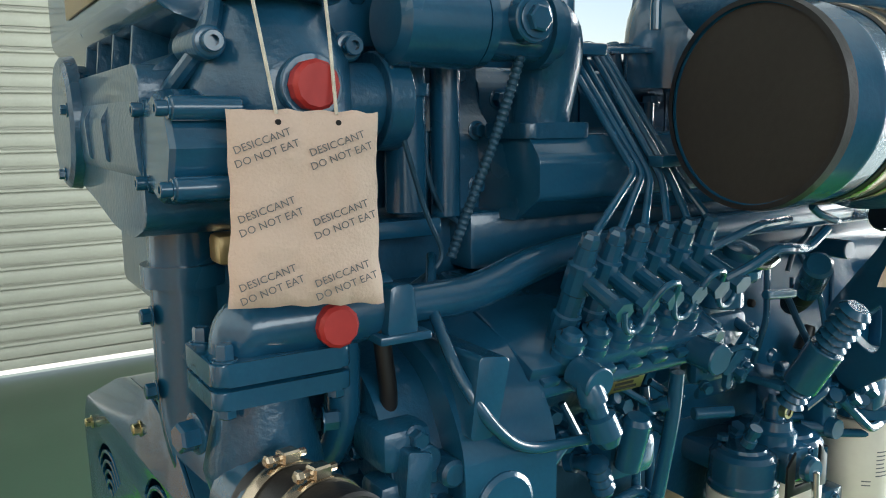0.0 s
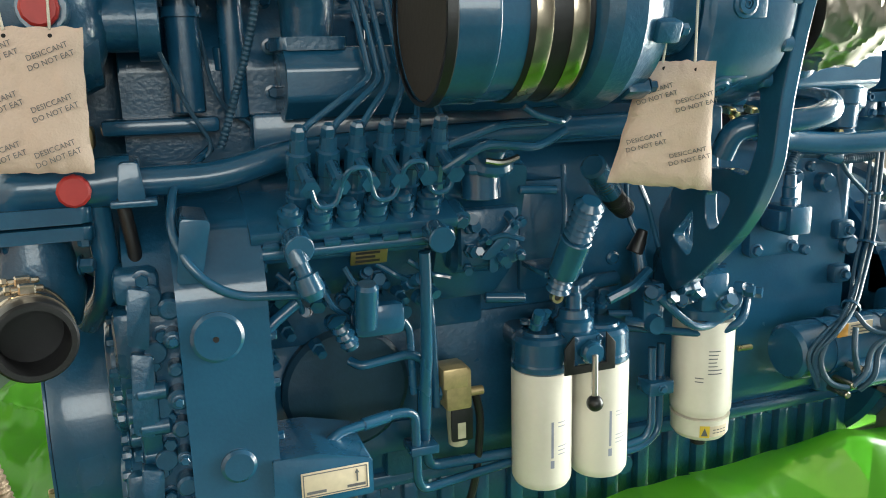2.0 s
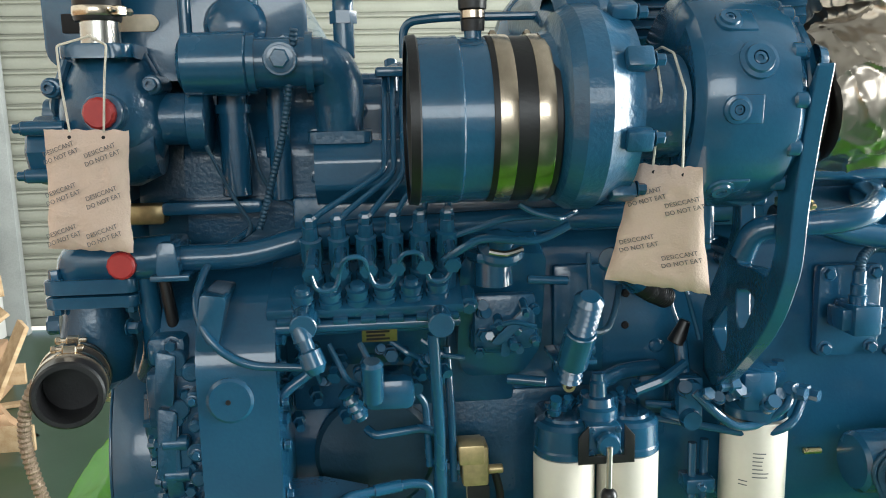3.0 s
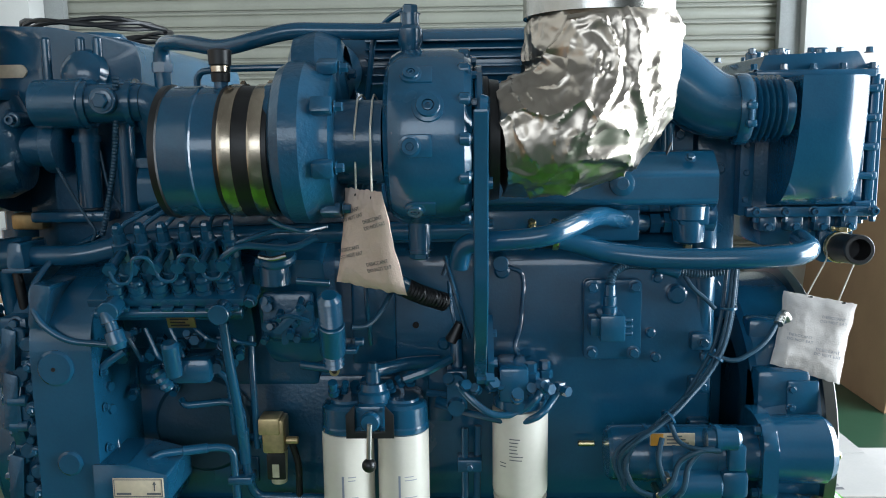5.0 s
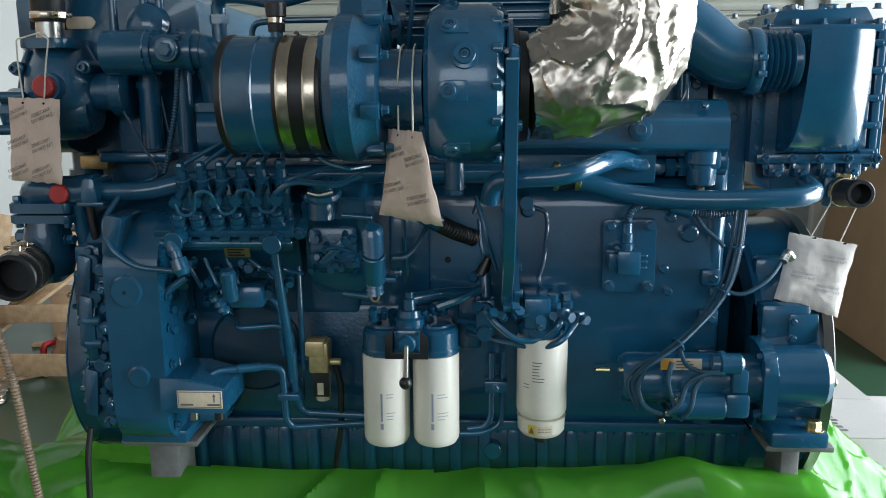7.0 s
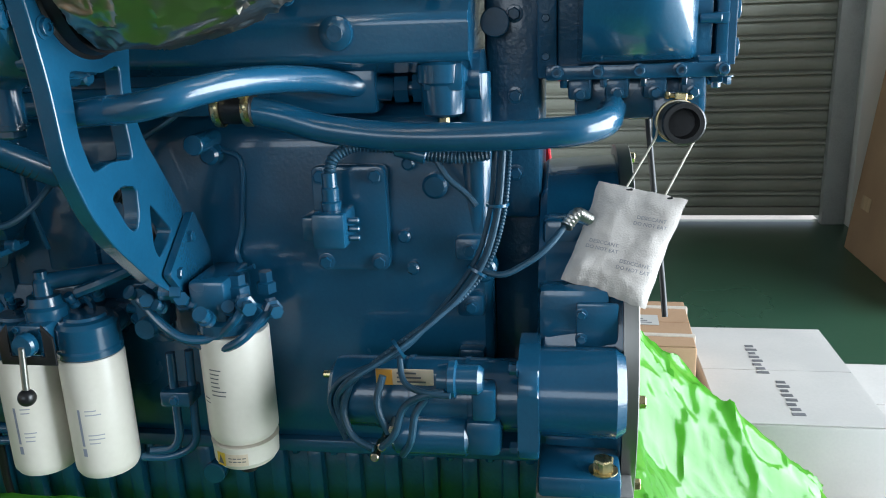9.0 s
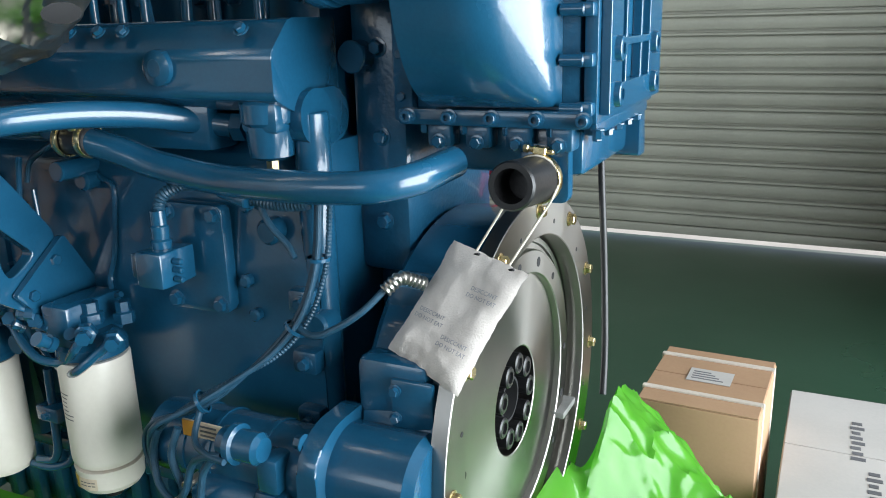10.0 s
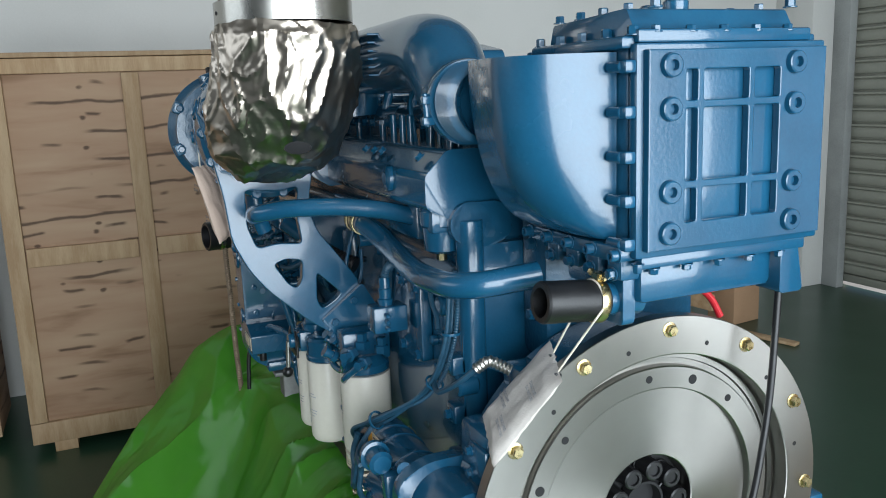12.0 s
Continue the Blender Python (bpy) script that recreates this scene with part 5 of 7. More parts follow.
# turbo support bracket with cut-outs
outer = soft_poly([(-0.150, 1.585), (-0.128, 1.50), (-0.112, 1.42), (-0.104, 1.336), (-0.075, 1.275), (-0.041, 1.231), (0.030, 1.165), (0.090, 1.122), (0.120, 1.150), (0.137, 1.231), (0.085, 1.305), (0.060, 1.338), (0.047, 1.369), (0.046, 1.41), (0.058, 1.459), (0.01, 1.449), (-0.045, 1.447), (-0.085, 1.475)], 0.02)
holes = [soft_poly([(-0.073, 1.430), (-0.01, 1.423), (0.026, 1.430), (0.020, 1.375), (0.027, 1.320), (-0.020, 1.325), (-0.058, 1.319), (-0.073, 1.36)], 0.010),
         soft_poly([(-0.030, 1.285), (-0.005, 1.293), (0.025, 1.287), (0.022, 1.250), (0.012, 1.233), (-0.004, 1.243)], 0.009),
         soft_poly([(0.051, 1.260), (0.098, 1.213), (0.080, 1.198), (0.057, 1.186), (0.048, 1.205)], 0.009)]
brk = part("turbo_bracket", pierced(outer, holes, "x", 0.838, 0.859, 0.002), P, ENG, "blue cast turbocharger bracket with three cut-outs", angle=12)
part("foot_plate", prism(soft_poly([(0.052, 1.165), (0.137, 1.231), (0.196, 1.127), (0.150, 1.110), (0.090, 1.122)], 0.006), "x", 0.8615, 0.872, 0.002), P, brk)
for y, z in ((0.077, 1.160), (0.118, 1.199)):
    bolt(brk, (0.872, y, z), (1, 0, 0), 0.008, 0.006, washer=False)
for y, z in ((-0.105, 1.475), (-0.02, 1.462)):
    bolt(brk, (0.859, y, z), (1, 0, 0), 0.009, 0.005, socket=True)

# ---- injection pump ----
px = lambda k: 0.252 + 0.0350 * k
py = lambda k: 0.075 + 0.0030 * k
pump = part("injection_pump", box((0.208, 0.062, 1.232), (0.452, 0.235, 1.282), 0.006), P, ENG, "blue six-element inline fuel injection pump")
part("lower_body", box((0.212, 0.125, 1.125), (0.448, 0.235, 1.2335), 0.008), PC, pump)
part("top_plate", box((0.204, 0.052, 1.268), (0.460, 0.19, 1.283), 0.003), P, pump)
part("gallery_rail", rod((0.212, 0.05, 1.258), (0.455, 0.055, 1.255), 0.0085), P, pump)
for k in range(7):
    part("clamp_lug", box((0.217 + 0.036 * k, 0.045, 1.262), (0.237 + 0.036 * k, 0.060, 1.271), 0.002), P, pump)
for k in range(6):
    x, y = px(k), py(k)
    bm = lathe([(0, 0.0160), (0.008, 0.0160), (0.009, 0.0135), (0.013, 0.0135), (0.014, 0.0155), (0.022, 0.0155), (0.023, 0.011), (0.028, 0.010), (0.030, 0.007), (0.030, 0)], (x, y - 0.012, 1.282), (0, 0, 1), 20)
    part("plunger_cap", bm, P, pump)
    xx, yy = 0.266 + 0.0348 * k, 0.078 + 0.002 * k
    bm = lathe([(0, 0.0150), (0.030, 0.0150), (0.032, 0.0125), (0.054, 0.0125), (0.056, 0.0145), (0.085, 0.0145), (0.087, 0.011), (0.104, 0.010), (0.104, 0)], (xx, yy + 0.012, 1.282), (0, 0, 1), 12)
    part("delivery_valve", bm, P, pump)
    bm = rod((xx + 0.002, yy - 0.045, 1.353), (xx + 0.002, yy + 0.012, 1.353), 0.0085, seg=12)
    lathe([(0, 0), (0, 0.011), (0.010, 0.011), (0.010, 0)], (xx + 0.002, yy - 0.052, 1.353), (0, 1, 0), 6, bm)
    part("banjo_fitting", bm, P, pump)
    # high pressure line: out of the union, slanting back, then up through the clamps
    ex, ey, ez = 0.2755 + 0.0348 * k, 0.021 + 0.002 * k, 1.378
    kx = (0.371, 0.383, 0.395, 0.414, 0.430, 0.446)[k]
    tx = (0.376, 0.387, 0.400, 0.419, 0.429, 0.439)[k]
    pts = [(ex, ey, ez), (ex + 0.003, ey - 0.008, ez + 0.026), (kx, 0.054 + 0.001 * k, 1.457 - 0.003 * k), (tx, 0.152, 1.560), (tx + 0.002, 0.180, 1.590), (tx + 0.03 + 0.05 * k, 0.235, 1.603), (0.39 + 0.155 * k, 0.268, 1.597)]
    part("injection_line", tube(pts, 0.0042, 0.014, 10), P, ENG, "thin blue high-pressure fuel line")
    part("line_nut", lathe([(0, 0), (0, 0.009), (0.018, 0.009), (0.022, 0.006), (0.022, 0)], (xx, yy + 0.012, 1.378), (0, 0, 1), 6), P, pump)
for k in range(5):
    x0, x1 = 0.268 + 0.0348 * k, 0.268 + 0.0348 * (k + 1)
    y = 0.027 + 0.003 * k
    up = 0.024 if k % 2 else -0.022
    part("spill_line", tube([(x0, y, 1.353), (x0 + 0.006, y - 0.004, 1.353 + up), (x1 - 0.006, y - 0.001, 1.353 + up), (x1, y + 0.003, 1.353)], 0.0032, 0.014, 10), P, pump)
part("line_clamp", box((0.364, 0.140, 1.580), (0.412, 0.178, 1.594), 0.004), P, ENG, "clamp bar across the fuel lines")
part("line_clamp", box((0.408, 0.052, 1.460), (0.452, 0.074, 1.473), 0.003), P, ENG, "clamp bar across the fuel lines")
pl = part("pump_plate", box((0.325, 0.0575, 1.222), (0.372, 0.0615, 1.246), 0.001), M["brass_plate"], pump, "small brass data plate")
for k in range(3):
    part("print_bar", box((0.331, 0.0568, 1.226 + 0.006 * k), (0.362 - 0.006 * (k % 2), 0.0575, 1.229 + 0.006 * k), 0), M["near_black"], pump)
# governor and rear body of the pump
gov = part("governor", prism(soft_poly([(0.462, 1.135), (0.462, 1.300), (0.475, 1.318), (0.580, 1.312), (0.585, 1.15), (0.56, 1.10), (0.475, 1.10)], 0.012), "y", 0.120, 0.26, 0.006), P, pump, "blue pump governor housing")
part("governor_drum", rod((0.478, 0.118, 1.178), (0.560, 0.118, 1.175), 0.025, bevel=0.008), PC, pump)
part("breather_cap", lathe([(0, 0), (0, 0.030), (0.006, 0.032), (0.014, 0.030), (0.018, 0.018), (0.030, 0.020), (0.034, 0)], (0.512, 0.10, 1.325), (0, 0, 1), 28), P, pump)
part("breather_clip", tube([(0.492, 0.068, 1.352), (0.512, 0.062, 1.350), (0.535, 0.068, 1.354)], 0.004, 0.015, 8), M["steel"], pump)
part("boost_hose", tube([(0.432, 0.05, 1.353), (0.448, 0.04, 1.372), (0.475, 0.04, 1.39), (0.51, 0.04, 1.386), (0.55, 0.05, 1.375), (0.59, 0.06, 1.392)], 0.0055, 0.02, 10), P, pump)
for x, y, z, n_, r in ((0.467, 0.075, 1.272, (0, -1, 0), 0.012), (0.51, 0.08, 1.235, (0, -1, 0), 0.007), (0.535, 0.08, 1.225, (0, -1, 0), 0.008), (0.545, 0.08, 1.255, (0, -1, 0), 0.006), (0.562, 0.08, 1.205, (0, -1, 0), 0.008), (0.50, 0.08, 1.215, (0, -1, 0), 0.006)):
    part("stud", rod((x, y - 0.012, z), (x, y + 0.02, z), r), P, pump)
    bolt(pump, (x, y - 0.012, z), n_, r * 0.8, 0.008)
part("linkage", tube([(0.50, 0.068, 1.23), (0.53, 0.06, 1.245), (0.56, 0.062, 1.232)], 0.004, 0.01, 8), P, pump)
part("governor_link", rod((0.545, 0.07, 1.305), (0.60, 0.07, 1.300), 0.006), P, pump)
part("lower_pipe_stub", rod((0.530, 0.085, 1.122), (0.585, 0.07, 1.125), 0.008), P, pump)
# stop solenoid with spring bellows
ss = part("stop_solenoid", rod((0.611, 0.015, 1.198), (0.615, -0.014, 1.250), 0.021), P, ENG, "blue stop solenoid with ribbed boots")
part("boot", lathe([(0.0, 0.014)] + [(0.002 + 0.0048 * k, 0.019 if k % 2 else 0.0135) for k in range(12)] + [(0.062, 0.012), (0.062, 0)], (0.615, -0.014, 1.250), (0.05, -0.60, 1), 26), P, ss)
part("boot", lathe([(0.0, 0.018)] + [(0.002 + 0.005 * k, 0.017 if k % 2 else 0.0125) for k in range(6)] + [(0.032, 0.009), (0.032, 0)], (0.611, 0.015, 1.198), (-0.03, 0.45, -1), 26), P, ss)
part("ball_end", lathe([(0, 0.005), (0, 0.0085), (0.009, 0.0085), (0.009, 0.005)], (0.610, 0.026, 1.161), (0, 1, 0), 20), M["zinc"], ss)
part("ball", rod((0.610, 0.027, 1.161), (0.610, 0.036, 1.161), 0.005, seg=12), M["black_bolt"], ss)
part("bracket_ring", box((0.59, 0.025, 1.190), (0.648, 0.10, 1.198), 0.002), P, ss)
part("solenoid_cable", tube([(0.640, 0.025, 1.235), (0.665, 0.04, 1.232), (0.685, 0.07, 1.25), (0.70, 0.10, 1.28)], 0.0045, 0.02, 10), M["cable"], ss)
part("solenoid_arm", rod((0.64, 0.065, 1.20), (0.655, 0.065, 1.20), 0.008), P, ss)

pump.matrix_basis = Matrix.Translation((0.008, 0.0435, 1.242)) @ Matrix.Rotation(radians(22), 4, "X") @ Matrix.Translation((0, -0.0595, -1.234))     # the pump leans outward

# low pressure side: feed pump, water trap, fuel pipes
fpz = part("feed_pump", box((0.325, 0.085, 1.112), (0.395, 0.16, 1.158), 0.012), P, ENG, "blue fuel feed pump with fittings")
part("primer", lathe([(0, 0.014), (0.04, 0.015), (0.055, 0.015), (0.060, 0.011), (0.060, 0)], (0.338, 0.075, 1.135), (0.0, -0.25, 1), 24), P, fpz)
part("primer_tag", box((0.328, 0.064, 1.132), (0.340, 0.074, 1.148), 0.002), M["label_yellow"], fpz, "yellow tag")
part("coil_fitting", lathe([(0.0, 0.010)] + [(0.002 + 0.006 * k, 0.013 if k % 2 else 0.010) for k in range(8)] + [(0.05, 0)], (0.322, 0.09, 1.105), (-0.5, -0.2, 1), 20), P, fpz)
bm = lathe([(0, 0.010), (0.01, 0.016), (0.03, 0.015), (0.032, 0.010), (0.045, 0.010), (0.046, 0.014), (0.06, 0.013), (0.07, 0.010), (0.08, 0)], (0.270, 0.03, 1.190), (-0.35, 0.15, 1), 20)
part("union", bm, P, fpz)
part("rail_banjo", rod((0.255, 0.028, 1.250), (0.255, 0.06, 1.256), 0.017), P, fpz)
part("rail_banjo", rod((0.428, 0.035, 1.243), (0.428, 0.07, 1.247), 0.017), P, fpz)
for pts, r in (([(0.262, 0.035, 1.195), (0.225, 0.03, 1.170), (0.212, 0.03, 1.140), (0.208, 0.03, 1.02), (0.24, 0.04, 0.99)], 0.0075),
               ([(0.428, 0.04, 1.24), (0.430, 0.045, 1.19), (0.436, 0.07, 1.08), (0.436, 0.09, 1.00), (0.44, 0.10, 0.94), (0.448, 0.11, 0.905), (0.60, 0.12, 0.895)], 0.0085),
               ([(0.345, 0.075, 1.165), (0.40, 0.08, 1.148), (0.418, 0.085, 1.128), (0.422, 0.09, 1.03)], 0.0055),
               ([(0.335, 0.085, 1.092), (0.345, 0.07, 1.088), (0.415, 0.08, 1.092), (0.437, 0.085, 1.078), (0.440, 0.09, 1.0)], 0.0065),
               ([(0.285, 0.04, 0.985), (0.288, 0.04, 1.0), (0.305, 0.045, 1.012), (0.395, 0.075, 1.012), (0.420, 0.08, 1.005), (0.422, 0.085, 0.90), (0.432, 0.09, 0.882), (0.60, 0.12, 0.882)], 0.0070),
               ([(0.452, 0.11, 1.20), (0.455, 0.10, 1.12), (0.458, 0.10, 1.0)], 0.006),
               ([(0.185, 0.15, 1.375), (0.135, 0.07, 1.345), (0.125, 0.01, 1.30), (0.145, -0.01, 1.255), (0.185, -0.005, 1.222), (0.262, 0.0, 1.214)], 0.0055),
               ([(0.205, 0.10, 1.18), (0.215, 0.08, 1.05), (0.232, 0.06, 0.98)], 0.004),
               ([(0.775, 0.11, 0.875), (0.81, 0.11, 0.88), (0.822, 0.11, 0.90), (0.822, 0.115, 1.03)], 0.0065),
               ([(0.76, 0.11, 0.865), (0.80, 0.11, 0.865), (0.842, 0.12, 0.88), (0.845, 0.125, 1.03)], 0.0065)):
    part("fuel_pipe", tube(pts, r, 0.03, 14), P, ENG, "blue fuel pipe")
for a, b, r in (((0.2085, 0.03, 1.105), (0.2085, 0.03, 1.072), 0.0105), ((0.34, 0.057, 1.012), (0.38, 0.07, 1.012), 0.0088), ((0.437, 0.087, 1.04), (0.437, 0.094, 0.975), 0.0105)):
    part("pipe_sleeve", rod(a, b, r), P, ENG)
part("pipe_clip", box((0.410, 0.072, 0.942), (0.452, 0.112, 0.956), 0.003), P, ENG)
part("pipe_clip", box((0.808, 0.095, 0.955), (0.852, 0.135, 0.978), 0.003), P, ENG)
bolt(ENG, (0.83, 0.095, 0.966), (0, -1, 0), 0.006, 0.005)
for x, y, z in ((0.30, 0.15, 1.10), (0.26, 0.15, 1.13), (0.235, 0.13, 1.10), (0.39, 0.14, 1.19), (0.30, 0.10, 1.20), (0.34, 0.10, 1.185), (0.37, 0.11, 1.20), (0.41, 0.12, 1.17)):
    part("fitting", lathe([(0, 0.010), (0.014, 0.010), (0.015, 0.007), (0.03, 0.007), (0.03, 0)], (x, y, z), (0.2, -1, -0.3), 6), P, ENG)
# cover behind the fuel pipes, its shade given by darker paint
part("access_cover", lathe([(0, 0), (0, 0.085), (0.006, 0.092), (0.02, 0.092), (0.02, 0)], (0.345, 0.160, 1.02), (0, 1, 0), 44), M["paint_shaded"], block)
part("access_plate", box((0.355, 0.168, 0.905), (0.44, 0.20, 0.955), 0.004), P, block)

fpz.matrix_basis = Matrix.Translation((0.007, -0.046, 0.021))
mount(0.014, -0.008, 0.009)

# sender box
sb = part("sender_box", prism(soft_poly([(0.200, 0.940), (0.200, 1.006), (0.256, 1.006), (0.322, 0.988), (0.322, 0.940)], 0.004), "y", 0.0, 0.115, 0.002), P, ENG, "small blue sheet metal sender box")
lb = part("sender_label", box((0.232, -0.0022, 0.950), (0.316, -0.0004, 0.984), 0.001), M["label_cream"], sb, "cream label with arrow and bars")
part("label_frame", pierced([(0.234, 0.952), (0.314, 0.952), (0.314, 0.982), (0.234, 0.982)], [[(0.2352, 0.9532), (0.3128, 0.9532), (0.3128, 0.9808), (0.2352, 0.9808)]], "y", -0.0028, -0.0021, 0.0001), M["print"], sb)
part("arrow", prism([(0.300, 0.962), (0.302, 0.962), (0.302, 0.973), (0.304, 0.973), (0.301, 0.979), (0.298, 0.973), (0.300, 0.973)], "y", -0.0028, -0.0021, 0), M["print"], sb)
for x0, x1 in ((0.238, 0.262), (0.288, 0.311)):
    part("print_bar", box((x0, -0.0028, 0.9555), (x1, -0.0021, 0.959), 0), M["print"], sb)
for x in (0.25, 0.298):
    part("sender_stud", rod((x, 0.03, 0.915), (x, 0.03, 0.946), 0.009), M["black_bolt"] if x > 0.27 else M["steel"], sb)

# air lubricator
mount(0.006, 0.002, 0.008)
lu = part("air_regulator", box((0.463, 0.085, 0.985), (0.502, 0.13, 1.046), 0.005), M["gold"], ENG, "gold-coloured air regulator with clear bowl")
part("regulator_side", rod((0.502, 0.10, 1.005), (0.524, 0.10, 1.005), 0.007), M["gold"], lu)
part("regulator_cap", box((0.458, 0.082, 1.02), (0.495, 0.125, 1.050), 0.003), M["gold"], lu)
part("regulator_bowl", rod((0.486, 0.106, 0.985), (0.486, 0.106, 0.925), 0.017, 0.014), M["bowl"], lu, "clear yellowed bowl")
part("bowl_guard", prism(soft_poly([(0.470, 0.938), (0.502, 0.938), (0.502, 0.986), (0.470, 0.986)], 0.003), "y", 0.086, 0.0895, 0.0005), M["black_bolt"], lu)
part("bowl_window", box((0.479, 0.0855, 0.942), (0.491, 0.0862, 0.966), 0), M["bowl"], lu)
part("regulator_nipple", lathe([(0, 0.012), (0.012, 0.012), (0.013, 0.008), (0.03, 0.008), (0.03, 0)], (0.46, 0.105, 1.01), (-1, 0, 0), 6), P, lu)
part("drain_tube", tube([(0.512, 0.10, 1.0), (0.522, 0.105, 0.96), (0.518, 0.115, 0.86), (0.503, 0.13, 0.79), (0.50, 0.14, 0.74)], 0.006, 0.05, 12), M["cable_black"], lu, "black plastic drain tube")
# ---- fuel and oil filters ----
mount(0.002, 0.013, 0.004)
def print_bars(parent, cx, cy, r, a0, z0, n, rng, width=0.5, mat=None):
    """Small lines of unreadable print that follow the can's curve."""
    bm = bmesh.new()
    for k in range(n):
        w = width * rng.uniform(0.5, 1.0)
        z = z0 - 0.0062 * k
        vs = []
        for s in range(6):
            a = a0 + w * s / 5
            vs.append([bm.verts.new((cx + r * math.sin(a), cy - r * math.cos(a), z + dz)) for dz in (0, 0.0017)])
        for p, q in zip(vs, vs[1:]):
            bm.faces.new((p[0], q[0], q[1], p[1]))
    return part("print_lines", bm, mat or M["print"], parent)


rng = random.Random(4)


def spin_on(name, x, y, r, z0, z1, label):
    bm = lathe([(0, 0), (0, r * 0.78), (0.003, r * 0.9), (0.010, r * 0.985), (0.016, r), (z1 - z0 - 0.004, r), (z1 - z0, r * 0.97), (z1 - z0, 0)], (x, y, z0), (0, 0, 1), 56)
    f = part(name, bm, M["filter_white"], ENG, label)
    return f


for x, y in ((0.617, 0.080), (0.713, 0.082)):
    f = spin_on("fuel_filter", x, y, 0.0445, 0.853, 1.034, "white spin-on fuel filter with printed text")
    print_bars(f, x, y, 0.0447, 0.10, 0.962, 2, rng, 0.5, M["print_faint"])
    print_bars(f, x, y, 0.0447, 0.10, 0.925, 3, rng, 0.55, M["print_faint"])
    bm = bmesh.new()
    for a, z, h, w in ((-0.16, 0.893, 0.012, 0.13), (-0.14, 0.909, 0.056, 0.085)):
        p = [(x + 0.0447 * math.sin(a + w * s / 3), y - 0.0447 * math.cos(a + w * s / 3)) for s in range(4)]
        for (xa, ya), (xb, yb) in zip(p, p[1:]):
            bm.faces.new([bm.verts.new(c) for c in ((xa, ya, z), (xb, yb, z), (xb, yb, z + h), (xa, ya, z + h))])
    part("brand_print", bm, M["print_blue"], f)
mount(-0.004, 0.020, 0.014)
f3 = spin_on("separator_filter", 0.923, 0.098, 0.0485, 0.893, 1.055, "white water-separator filter with yellow warning label")
part("lower_bowl", lathe([(0, 0), (0, 0.030), (0.004, 0.040), (0.012, 0.0455), (0.036, 0.0465), (0.040, 0.0475), (0.041, 0)], (0.923, 0.098, 0.853), (0, 0, 1), 56), M["filter_white"], f3)
part("drain_tap", rod((0.923, 0.098, 0.835), (0.923, 0.098, 0.855), 0.013), M["black_bolt"], f3, "black drain tap")
print_bars(f3, 0.923, 0.098, 0.0487, -0.45, 1.01, 7, rng, 0.5)
print_bars(f3, 0.923, 0.098, 0.0487, -0.85, 0.965, 2, rng, 0.3)
bm = bmesh.new()
for s in range(8):
    a, b = -0.62 + 0.13 * s, -0.62 + 0.13 * (s + 1)
    bm.faces.new([bm.verts.new((0.923 + 0.0468 * math.sin(q), 0.098 - 0.0468 * math.cos(q), z)) for q, z in ((a, 0.866), (b, 0.866), (b, 0.884), (a, 0.884))])
part("warning_label", bm, M["label_cream"], f3, "pale yellow printed label")
bm = bmesh.new()
for s in range(3):
    a, b = -0.62 + 0.11 * s, -0.62 + 0.11 * (s + 1)
    bm.faces.new([bm.verts.new((0.923 + 0.0471 * math.sin(q), 0.098 - 0.0471 * math.cos(q), z)) for q, z in ((a, 0.865), (b, 0.865), (b, 0.885), (a, 0.885))])
part("warning_sign", bm, M["label_yellow"], f3, "yellow warning square")
q = [(-0.575, 0.868), (-0.345, 0.868), (-0.46, 0.882)]
bm = bmesh.new()
bm.faces.new([bm.verts.new((0.923 + 0.0474 * math.sin(a), 0.098 - 0.0474 * math.cos(a), z)) for a, z in q])
part("warning_triangle", bm, M["print"], f3)
bm = bmesh.new()
for zz in (0.872, 0.877):
    for s in range(4):
        a, b = -0.18 + 0.14 * s, -0.18 + 0.14 * (s + 0.8)
        bm.faces.new([bm.verts.new((0.923 + 0.0471 * math.sin(q), 0.098 - 0.0471 * math.cos(q), z)) for q, z in ((a, zz), (b, zz), (b, zz + 0.0016), (a, zz + 0.0016))])
part("print_lines", bm, M["print"], f3)

# filter head with change-over lever
mount(0.002, 0.013, 0.003)
bm = lathe([(0, 0.041), (0.004, 0.0450), (0.012, 0.0452), (0.015, 0.0435), (0.046, 0.0430), (0.052, 0.038), (0.054, 0.030), (0.058, 0.028), (0.058, 0)], (0.617, 0.080, 1.034), (0, 0, 1), 40)
lathe([(0, 0.041), (0.004, 0.0450), (0.012, 0.0452), (0.015, 0.0435), (0.046, 0.0430), (0.052, 0.038), (0.054, 0.030), (0.058, 0.028), (0.058, 0)], (0.713, 0.082, 1.034), (0, 0, 1), 40, bm)
box((0.590, 0.060, 1.048), (0.745, 0.18, 1.084), 0.012, bm=bm)
head = part("filter_head", bm, P, ENG, "blue twin filter head with change-over valve")
part("valve_body", lathe([(0, 0.026), (0.006, 0.029), (0.03, 0.029), (0.034, 0.024), (0.046, 0.022), (0.047, 0.013), (0.066, 0.012), (0.070, 0.009), (0.080, 0.009), (0.080, 0)], (0.664, 0.072, 1.075), (0, 0, 1), 32), P, head)
part("valve_block", box((0.638, 0.030, 1.048), (0.688, 0.10, 1.092), 0.005), P, head)
vb2 = part("valve_dial", lathe([(0, 0), (0, 0.014), (0.004, 0.0165), (0.012, 0.017), (0.012, 0)], (0.664, 0.009, 1.070), (0, 1, 0), 32), P, head)
for x, z in ((0.644, 1.086), (0.682, 1.086), (0.644, 1.053), (0.682, 1.053)):
    bolt(head, (x, 0.030, z), (0, -1, 0), 0.0045, 0.003, washer=False, socket=True)
